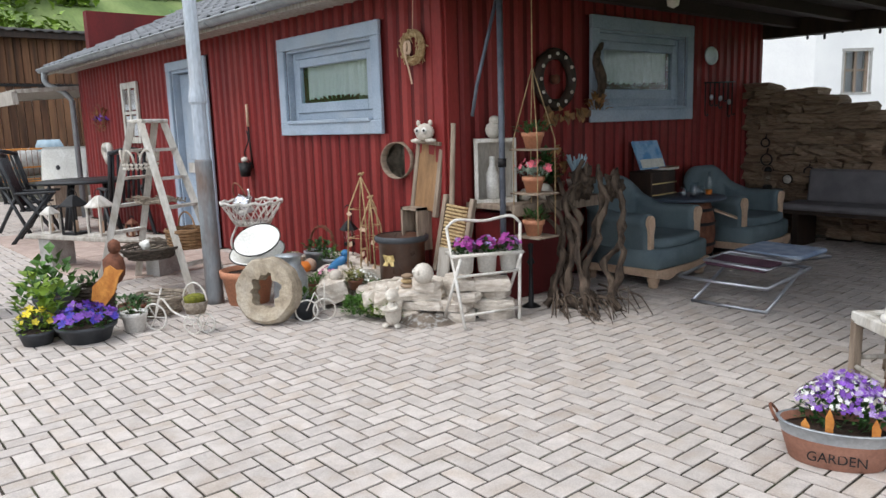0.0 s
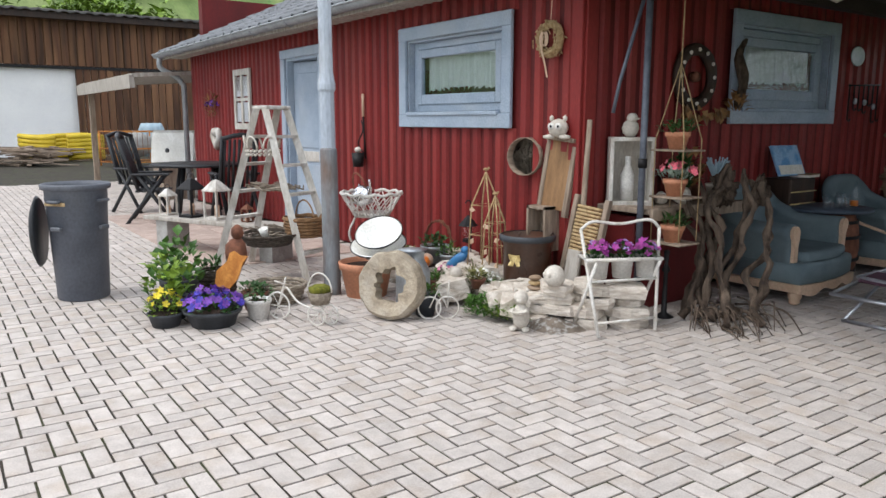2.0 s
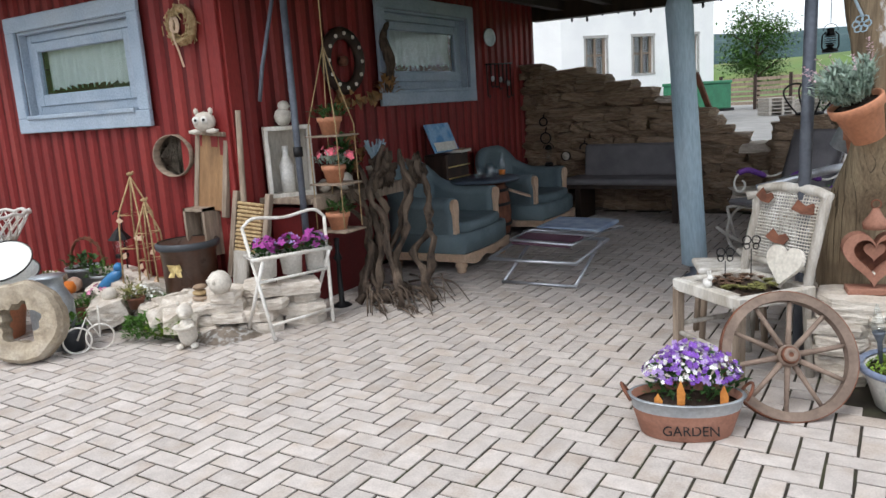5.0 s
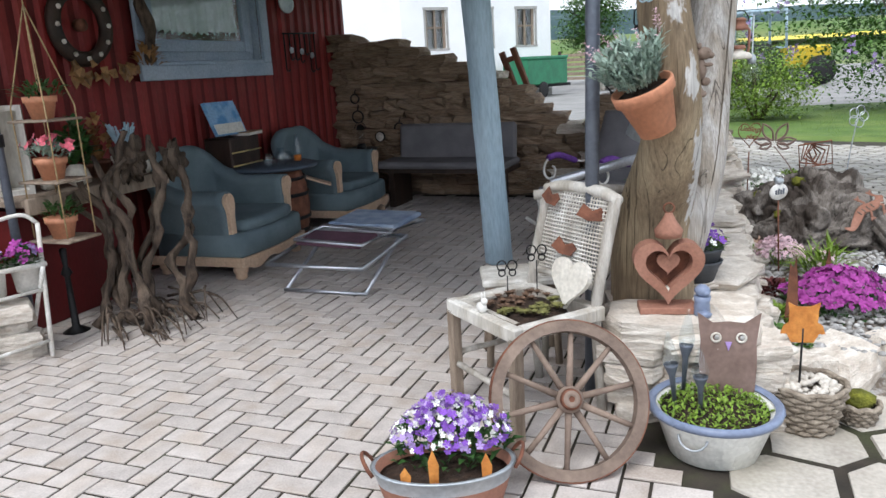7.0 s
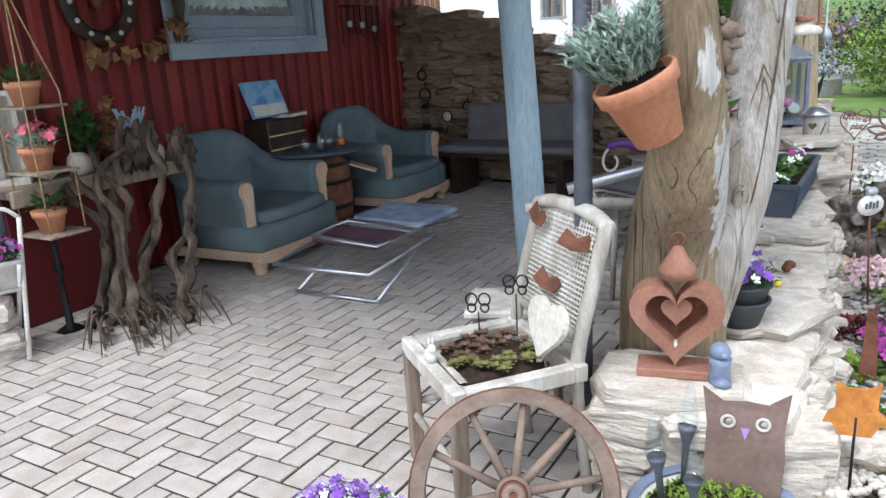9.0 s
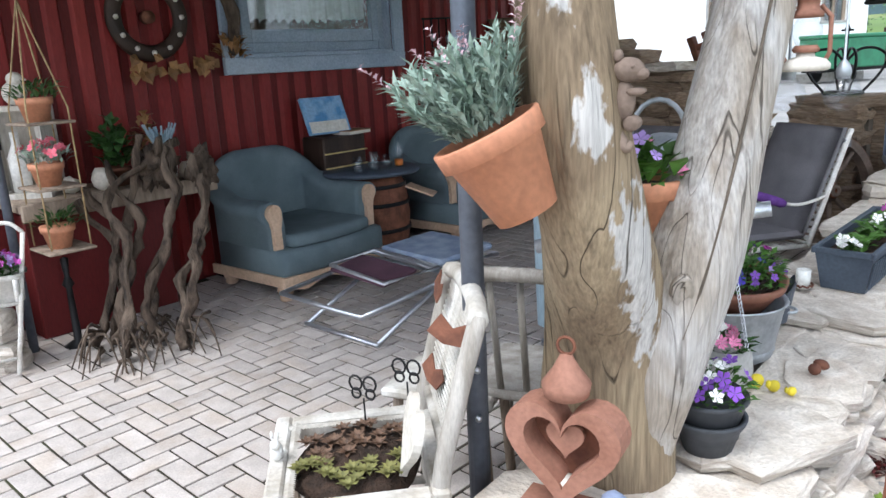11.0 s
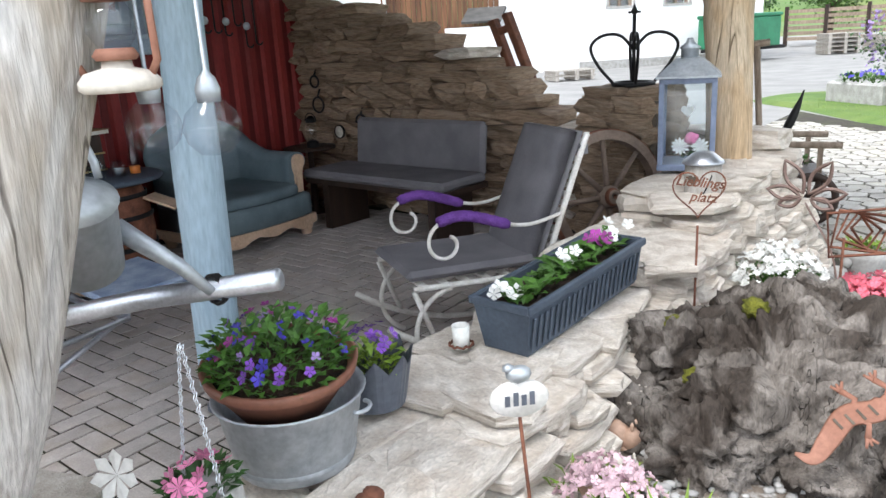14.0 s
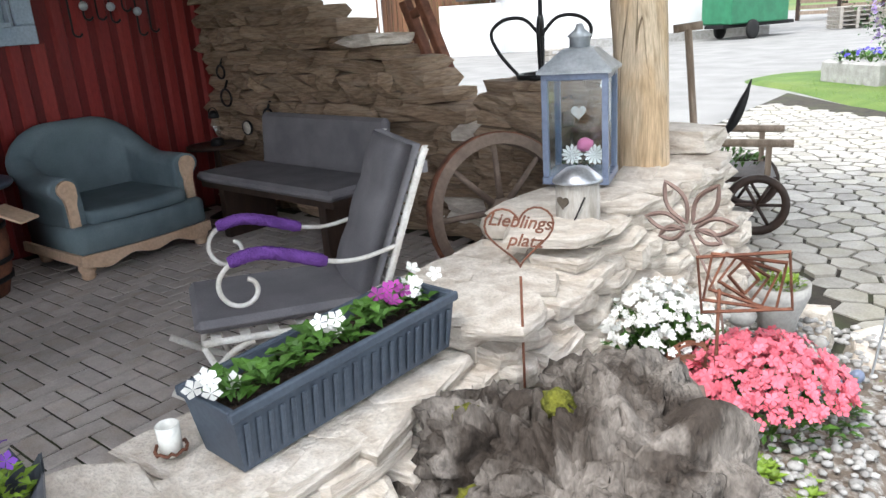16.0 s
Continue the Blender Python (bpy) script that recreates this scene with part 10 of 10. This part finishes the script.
for _ in range(60):
    a = random.uniform(0, 6.283)
    d = Vector((math.cos(a) * 0.45, math.sin(a) * 0.45, 1)).normalized()
    l = random.uniform(0.12, 0.22)
    g.tube([(0, 0, 0.12), d * l * 0.5 + Vector((0, 0, 0.12)), d * l + Vector((0, 0, 0.12))], [0.003, 0.004, 0.006], 4)
part("sprigs", g, "tarp", t)
for x, y, s in ((0.4, 0.6, 1), (0.35, 0.45, 0.7), (0.44, 1.06, 0.8)):
    t = thing("stone_figure", pose(x, y, 0.73, 0, 0, 40), "small pale stone ornament on the shelf table", "ornament", "shelf ornaments")
    part("body", rugged(T(0, 0, 0.06 * s) @ S(0.07 * s, 0.06 * s, 0.07 * s), 2, 0.25, 2, x), "ceramic", t)
t = thing("cupboard", pose(0.03, 0.2, 0), "dark red wooden cupboard under the shelf table", "cupboard")
part("body", G().box(0.04, 0, 0, 0.3, 0.75, 0.66, b=0.006), "redback", t)
t = thing("iron_candlestick", pose(0.55, 0.28, 0), "tall dark iron candlestick beside the roots", "candlestick")
part("stem", G().lathe([(0.07, 0), (0.02, 0.03), (0.014, 0.3), (0.03, 0.32), (0.012, 0.36), (0.02, 0.45), (0, 0.46)], 14), "black", t)

# ---- garden table and chairs beyond the ladder ----
t = thing("garden_table", pose(-6.75, -0.55, 0), "round black plastic garden table", "table")
part("tabletop", G().lathe([(0, 0.68), (0.62, 0.68), (0.64, 0.7), (0.62, 0.715), (0, 0.715)], 36), "plastic", t)
for k in range(4):
    a = k * math.pi / 2 + 0.6
    part("leg", G().tube([(0.45 * math.cos(a), 0.45 * math.sin(a), 0), (0.3 * math.cos(a), 0.3 * math.sin(a), 0.68)], 0.03, 8), "plastic", t)


def garden_chair(m):
    t = thing("garden_chair", m, "black plastic folding garden chair with a slatted back", "chair", "chairs round the garden table")
    for y in (-0.25, 0.25):
        part("front_leg", G().tube([(0.28, y, 0), (-0.12, y, 0.62)], 0.025, 6), "plastic", t)
        part("back_leg", G().tube([(-0.28, y, 0), (0.18, y, 0.6)], 0.025, 6), "plastic", t)
        part("armrest", G().box(-0.2, y - 0.035, 0.61, 0.26, y + 0.035, 0.64, b=0.01), "plastic", t)
        part("back_post", G().tube([(-0.12, y * 0.9, 0.42), (-0.34, y * 0.86, 1.1)], 0.025, 6), "plastic", t)
    for k in range(6):
        part("seat_slat", G().box(-0.16 + 0.07 * k, -0.23, 0.4, -0.105 + 0.07 * k, 0.23, 0.425), "plastic", t)
    for k in range(7):
        y = -0.18 + 0.06 * k
        part("back_slat", G().tube([(-0.13, y, 0.46), (-0.33, y, 1.06)], 0.018, 5), "plastic", t)
    part("top_rail", G().tube(smooth_path([(-0.33, -0.23, 1.07), (-0.35, 0, 1.12), (-0.33, 0.23, 1.07)], 5), 0.03, 7), "plastic", t)
    return t


chair = garden_chair(pose(-7.6, -1.15, 0, 0, 0, 30))
copy_thing(chair, pose(-6.35, -1.3, 0, 0, 0, 70))
copy_thing(chair, pose(-5.75, -0.4, 0, 0, 0, 175))
t = thing("butler_sink", pose(-9.28, -0.25, 0, 0, 0, 0), "white ceramic sink standing on edge by the wall", "sink")
part("stand", G().box(-0.3, -0.2, 0, 0.3, 0.3, 0.55), "oldwood", t)
part("basin", G().box(-0.45, -0.02, 0.55, 0.45, 0.2, 1.15, pose(0, 0, 0, -8, 0, 40), b=0.05), "enamel", t)
part("drain", G().lathe([(0.04, 0), (0.04, 0.01), (0, 0.012)], 14, pose(0, -0.03, 0.8, 90, 0, 40)), "plastic", t)
t = thing("low_bench", pose(-3.5, -1.35, 0, 0, 0, 25), "low grey plank bench holding lanterns", "bench")
part("plank", G().box(-0.95, -0.16, 0.3, 0.95, 0.16, 0.34, b=0.006), "greywood", t)
for x in (-0.7, 0.7):
    part("leg", G().box(x - 0.08, -0.14, 0, x + 0.08, 0.14, 0.3), "concrete", t)
for k, (x, s, mt) in enumerate(((-0.75, 0.8, "whitewash"), (-0.4, 1.15, "black"), (-0.05, 1.15, "whitewash"), (0.35, 0.5, "rust"))):
    m = t.matrix_basis @ T(x, 0, 0.34)
    l = thing("lantern", m, "square metal lantern with glass sides on the bench", "lantern", "bench lanterns")
    w = 0.08 * s
    part("base", G().box(-w, -w, 0, w, w, 0.02 * s), mt, l)
    for a in (-w * 0.9, w * 0.9):
        for b in (-w * 0.9, w * 0.9):
            part("post", G().box(a - 0.008, b - 0.008, 0.02 * s, a + 0.008, b + 0.008, 0.24 * s), mt, l)
    part("roof", G().lathe([(w * 1.5, 0.24 * s), (w * 1.5, 0.25 * s), (w * 0.4, 0.33 * s), (0, 0.34 * s)], 4, pose(0, 0, 0, 0, 0, 45), False), mt, l)
    part("candle", G().lathe([(0.025, 0.02 * s), (0.025, 0.12 * s), (0, 0.12 * s)], 12), "cream", l)
    part("handle", G().tube([(0.05 * s * math.cos(a), 0, 0.33 * s + 0.06 * s * math.sin(a)) for a in [q * math.pi / 8 for q in range(9)]], 0.004, 5), "black", l)
terr = thing("terrace_slabs", pose(0, 0, 0), "pinkish square terrace slabs before the cottage door", "paving", "", "structure")
sl = piece_mesh(G().box(0.006, 0.006, -0.02, 0.394, 0.394, 0.012, b=0.005), "slab")
for i in range(11):
    for j in range(4):
        ob = new("slab", sl)
        ob.parent = terr
        ob.matrix_basis = T(-7.2 + 0.4 * i, -1.75 + 0.4 * j, random.uniform(-0.002, 0.002))

# ---- dry stone walls ----
def near_top(y):
    return 0.335 if y < 0.5 else 0.36 if y < 1.6 else 0.405 if y < 2.55 else 0.5 if y < 3.1 else 0.6


near_wall = thing("garden_wall", pose(0, 0, 0), "low dry-stone wall of pale limestone slabs beside the porch", "stone wall", "", "structure")
g = G()
for y0, y1 in ((0.06, 0.5), (0.5, 1.6), (1.6, 2.55), (2.55, 3.1), (3.1, 4.3)):
    g.box(3.42, y0, -0.05, 3.78, y1, near_top(y0 + 0.01) - 0.085)
part("wall_core", g, "stone", near_wall)
random.seed(11)
inner = G()
z = 0.0
while z < 0.58:
    h = random.uniform(0.036, 0.068)
    for side in (0, 1):
        y = -0.04 + random.uniform(0, 0.08)
        while y < 4.3:
            l = random.choice((random.uniform(0.09, 0.18), random.uniform(0.16, 0.4)))
            ztop = near_top(y + l / 2)
            if z + h < ztop - 0.015:
                d = random.uniform(0.2, 0.3)
                if side:
                    x = 4.07 - d / 2 - z * (0.6 if y < 2.5 else 0.42) + random.uniform(-0.03, 0.03)
                    stone(near_wall, x, y + l / 2, z + h / 2, d, l * 1.06, h * random.uniform(0.96, 1.12), random.uniform(-9, 9), 4, "slab")
                else:
                    me = random.choice(STONES["slab"])
                    m = pose(3.37 + d / 2 + random.uniform(-0.02, 0.02), y + l / 2, z + h / 2, random.uniform(-3, 3), random.uniform(-3, 3), random.uniform(-6, 6)) @ S(d, l * 1.06, h * 1.05)
                    inner.add([v.co for v in me.vertices], [tuple(p.vertices) for p in me.polygons], m)
            y += l * 0.97
    if z < 0.27:
        for x in (3.48, 3.68, 3.88):
            stone(near_wall, x + random.uniform(-0.05, 0.05), 0.04 + random.uniform(-0.015, 0.02), z + h / 2, random.uniform(0.17, 0.3), 0.2, h * 1.08, random.uniform(-8, 8), 4, "slab")
    z += h
tagged(part("inner_face", inner, "stone", near_wall), "", "", "", "stuff")
# capping slabs, broad and overlapping
for low in (1, 0):
    y = -0.02
    while y < 4.25:
        l = random.uniform(0.2, 0.38)
        x = 3.36
        edge_x = 4.06 - near_top(y) * (0.58 if y < 2.5 else 0.42)
        while x < edge_x - 0.06:
            w = random.uniform(0.16, 0.34)
            yy, xx = y + l / 2 + random.uniform(-0.07, 0.07), min(x + w / 2, edge_x + 0.03 - w / 2)
            if low or random.random() < 0.86:
                th = random.uniform(0.03, 0.05)
                stone(near_wall, xx, yy, near_top(yy) - th / 2 - 0.036 * low + random.uniform(-0.008, 0.004), w * 1.12, l * 1.1, th, random.uniform(-22, 22), 2, "slab")
            x += w * 0.9
        y += l * 0.86
# pedestal slab under the heart lantern
stone(near_wall, 3.58, 0.1, 0.325, 0.44, 0.34, 0.085, 8, 1, "slab")


def back_top(x):
    pts = ((-0.2, 1.56), (0.35, 1.58), (0.85, 1.52), (1.2, 1.4), (1.5, 1.25), (1.75, 1.18), (2.0, 1.02), (2.3, 0.86), (2.5, 0.72), (2.75, 0.68), (3.6, 0.66))
    for (a, b), (c, d) in zip(pts, pts[1:]):
        if x <= c:
            return b + (d - b) * (x - a) / (c - a)
    return 0.66


back_wall = thing("ruin_wall", pose(0, 0, 0), "rough brown dry-stone wall stepping down behind the bench", "stone wall", "", "structure")
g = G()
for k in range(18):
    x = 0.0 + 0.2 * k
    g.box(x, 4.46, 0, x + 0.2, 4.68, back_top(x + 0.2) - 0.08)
# dark fill puts the shade between the stones into colour
part("wall_core", g, "gapshade", back_wall)
random.seed(12)
z = 0.04
while z < 1.6:
    h = random.uniform(0.06, 0.11)
    x = random.uniform(-0.05, 0.05)
    while x < 3.55:
        l = random.uniform(0.14, 0.42)
        if z + h * 0.6 < back_top(x + l / 2) + 0.02:
            kind = "stone" if (x > 1.5 and back_top(x) - z < 0.16) or (x > 2.2 and random.random() < 0.5) else "stoneb"
            stone(back_wall, x + l / 2, 4.54 + random.uniform(-0.03, 0.02), z + h / 2, l * 1.02, random.uniform(0.32, 0.42), h * 1.12, 0, 4, kind)
        x += l * 0.97
    z += h
pier = thing("stone_pier", pose(2.95, 4.3, 0), "squat brown stone pier at the wall's end", "stone pier", "", "structure")
# same dark fill, for the shade between the pier's stones
part("wall_core", G().box(-0.2, -0.15, 0, 0.2, 0.15, 0.88), "gapshade", pier)
for k in range(11):
    z = 0.04 + k * 0.082
    for x, y in ((-0.15, -0.13), (0.06, -0.14), (0.17, 0.03), (-0.05, 0.13), (-0.2, 0.04)):
        stone(pier, x + random.uniform(-0.02, 0.02), y, z, random.uniform(0.2, 0.3), random.uniform(0.15, 0.2), 0.09, random.uniform(-20, 20), 5, "stoneb")
for x, y in ((-0.1, -0.07), (0.12, -0.05), (-0.08, 0.1), (0.12, 0.1)):
    stone(pier, x, y, 0.92, 0.26, 0.22, 0.07, random.uniform(-30, 30), 3, "stoneb")

# ---- rockery at the foot of the cottage ----
rockery = thing("rockery", pose(0, 0, 0), "low rockery of limestone pieces along the red wall", "rockery", "", "structure")
random.seed(13)
g = G()
vs, nx, ny = [], 26, 9
for j in range(ny + 1):
    for i in range(nx + 1):
        x, y = -2.3 + 2.85 * i / nx, -0.72 + 0.72 * j / ny
        fade = min(1, (j / ny) * 1.8, (i / nx) * 5, (1 - i / nx) * 6)
        vs.append((x, y, -0.03 + 0.2 * max(0, fade) + 0.03 * noise.noise(Vector((x * 5, y * 5, 0)))))
g.add(vs, [(j * (nx + 1) + i, j * (nx + 1) + i + 1, (j + 1) * (nx + 1) + i + 1, (j + 1) * (nx + 1) + i) for j in range(ny) for i in range(nx)], None, True)
part("soil_bank", g, "bed", rockery)
for layer in range(4):
    for x, y in ((0.28, -0.42), (0.42, -0.28), (0.52, -0.1), (0.12, -0.5), (0.3, -0.2)):
        if layer == 3 and x < 0.2:
            continue
        stone(rockery, x + random.uniform(-0.05, 0.05), y + random.uniform(-0.04, 0.04), 0.035 + layer * 0.068, random.uniform(0.2, 0.3), random.uniform(0.18, 0.26), random.uniform(0.06, 0.08), random.uniform(20, 60), 5, "slab")
for _ in range(34):
    x = random.uniform(-1.7, 0.15)
    y = random.uniform(-0.68, -0.3) if random.random() < 0.7 else random.uniform(-0.3, -0.1)
    s = random.uniform(0.09, 0.2)
    stone(rockery, x, y, 0.1 + (y + 0.7) * 0.2, s * 1.3, s, s * 0.8, random.uniform(0, 180), 14)

# ---- wall ribs, paving and tiles ----
ribs(wall_front, -8.62, -0.09, [W1, D1], "x")
ribs(wall_porch, 0.12, 4.72, [W2], "y")

paving = thing("paving", pose(0, 0, 0), "herringbone yard of pale concrete block pavers", "paving", "", "structure")
PW, PT, PX, PY = 0.09065, -0.61, 0.1379, 0.0462
laid = pose(PX, PY, 0, 0, 0, PT)
random.seed(21)
gap = 0.0052


def paver_geo(l, w):
    a, b, c = l / 2 - gap, w / 2 - gap, 0.0022
    vs = [(-a, -b, -0.03), (a, -b, -0.03), (a, b, -0.03), (-a, b, -0.03), (-a, -b, -0.0018), (a, -b, -0.0018), (a, b, -0.0018), (-a, b, -0.0018), (-a + c, -b + c, 0), (a - c, -b + c, 0), (a - c, b - c, 0), (-a + c, b - c, 0)]
    fs = [(8, 9, 10, 11)]
    for i in range(4):
        j = (i + 1) % 4
        fs += [(i, j, 4 + j, 4 + i), (4 + i, 4 + j, 8 + j, 8 + i)]
    return vs, fs


PV, PF = paver_geo(2 * PW, PW)
PME = [piece_mesh(G().add(PV, PF), "paver")]
field_v, field_f = [], []


def in_paving(x, y):
    if x < 0.05 and y > -0.05:
        return x < -8.7 and y < 1.5
    if y > -0.02 and x > 3.45:
        return False
    if y > 4.4 or y < -8 or x < -13.5 or x > 8.5:
        return False
    if x > 3.62 + 0.2 * math.sin(y * 9) and y > -0.62:
        return False
    return True


for i in range(-151, 95):
    for j in range(-90, 51):
        s = (i + j) % 4
        if s == 0:
            c, rz = laid @ Vector(((i + 1) * PW, (j + 0.5) * PW, 0)), PT
        elif s == 2:
            c, rz = laid @ Vector(((i + 0.5) * PW, (j + 1) * PW, 0)), 90 + PT
        else:
            continue
        x, y = c.x, c.y
        if not in_paving(x, y):
            continue
        m = pose(x, y, random.uniform(-0.0016, 0.001), random.gauss(0, 0.25), random.gauss(0, 0.25), rz + random.gauss(0, 0.5))
        if 1.3 < x < 3.6 and -2.7 < y < -0.25:
            ob = new("paver", PME[0])
            ob.parent = paving
            ob.matrix_basis = m
        else:
            n = len(field_v)
            field_v += [tuple(m @ Vector(p)) for p in PV]
            field_f += [tuple(k + n for k in f) for f in PF]
g = G()
g.v, g.f, g.s = field_v, field_f, [False] * len(field_f)
tagged(part("pavers", g, "paverj", paving), "", "", "", "stuff")


def cobbles(name, x0, y0, x1, y1, cell, keep, material, parent, seed, single=False):
    """Irregular many-sided stones with open joints."""
    rnd = random.Random(seed)
    g = G()
    nx, ny = int((x1 - x0) / cell), int((y1 - y0) / (cell * 0.87))
    jit = {}

    def corner(i, j, k):
        # shared corners of a hexagon grid
        q = (round((i + (j % 2) / 2 + math.cos(radians(60 * k + 30)) / math.sqrt(3)) * 1000 / 50), round((j * 0.87 + math.sin(radians(60 * k + 30)) / math.sqrt(3)) * 1000 / 50))
        if q not in jit:
            jit[q] = (rnd.uniform(-0.13, 0.13), rnd.uniform(-0.13, 0.13))
        return jit[q]
    for j in range(ny):
        for i in range(nx):
            cx, cy = i + (j % 2) / 2, j * 0.87
            X, Y = x0 + cx * cell, y0 + cy * cell
            if not keep(X, Y):
                continue
            out, inn = [], []
            zt = rnd.uniform(-0.004, 0.004)
            for k in range(6):
                dx, dy = corner(i, j, k)
                px, py = math.cos(radians(60 * k + 30)) / math.sqrt(3) + dx, math.sin(radians(60 * k + 30)) / math.sqrt(3) + dy
                out.append((X + px * cell * 0.93, Y + py * cell * 0.93, -0.03))
                inn.append((X + px * cell * 0.87, Y + py * cell * 0.87, zt))
            vs = out + inn
            fs = [(6, 7, 8, 9, 10, 11)] + [(k, (k + 1) % 6, 6 + (k + 1) % 6, 6 + k) for k in range(6)]
            if single:
                h = G().add([(a - X, b - Y, c) for a, b, c in vs], fs)
                ob = new(name, piece_mesh(h, material))
                ob.parent = parent
                ob.location = (X, Y, 0)
            else:
                g.add(vs, fs)
    if not single:
        tagged(part(name, g, material, parent), "", "", "", "stuff")


def lawn_free(x, y):
    return y < 8.2 + max(0, 5.6 - x) * 0.75 if x > 1.5 else y < 10.5 - (1.5 - x) * 1.5


bedf = lambda x, y: (3.95 < x < 4.55 + 0.12 * y and 0.25 < y < 4.0 - (x - 4) * 0.3)
cob = thing("cobble_paving", pose(0, 0, 0), "weathered grey cobbles beyond the garden wall", "paving", "", "structure")
part("joint_bed", G().add([(2.2, 4.72, -0.014), (9, 3.9, -0.014), (9, 8.6, -0.014), (5.5, 8.9, -0.014), (3.2, 10.6, -0.014), (2.2, 11.8, -0.014)], [(0, 1, 2, 3, 4, 5)]), "joint", cob)
cobbles("cobbles", 2.3, 4.2, 9, 11.5, 0.17, lambda x, y: lawn_free(x, y) and y > 4.75 - max(0, x - 4.0) * 1.2 and not bedf(x, y), "cobble", cob, 5)
flag = thing("flagstone_path", pose(0, 0, 0), "irregular pale flagstones with mossy joints beside the bed", "paving", "", "structure")
cobbles("flagstone", 3.6, -0.9, 7.5, 3.9, 0.33, lambda x, y: not in_paving(x, y) and not in_paving(x - 0.1, y - 0.1) and not bedf(x, y) and not (x < 4.0 and y > -0.05) and y < 4.4 - (x - 4) * 1.2, "crazy", flag, 6, True)

# roof tiles, each a low wave with a rolled edge
prof = [(-0.15, 0.0), (-0.1, -0.008), (-0.03, -0.01), (0.03, 0.0), (0.075, 0.022), (0.12, 0.022), (0.155, 0.002)]
tv = [(x, 0.0, z + 0.03) for x, z in prof] + [(x, 0.38, z + 0.008) for x, z in prof] + [(x, 0.0, z + 0.014) for x, z in prof]
k = len(prof)
tf = [(i, i + 1, k + i + 1, k + i) for i in range(k - 1)] + [(2 * k + i, 2 * k + i + 1, i + 1, i) for i in range(k - 1)]
tile_me = piece_mesh(G().add(tv, tf, None, True), "tile")
g = G()
cnt = 0
for j in range(10):
    for i in range(42):
        x, y = -8.95 + i * 0.3, -0.03 + j * 0.34
        mm = roof_m @ T(x, y, 0)
        if x < -1.6 and j < 10 and cnt < 300:
            ob = new("tile", tile_me)
            ob.parent = roof_main
            ob.matrix_basis = mm
            cnt += 1
        else:
            g.add(tv, tf, mm, True)
        g.add(tv, tf, pose(0, EAVE_Y + 6.2, EAVE_Z, SLOPE, 0, 180) @ T(-x - 5.3, y, 0), True)
tagged(part("tiles", g, "tilej", roof_main), "", "", "", "stuff")
tagged(part("ridge", G().tube([(-9.0, EAVE_Y + 3.1, EAVE_Z + RIDGE * math.sin(radians(SLOPE)) + 0.01), (3.55, EAVE_Y + 3.1, EAVE_Z + RIDGE * math.sin(radians(SLOPE)) + 0.01)], 0.09, 10), "tile", roof_main))
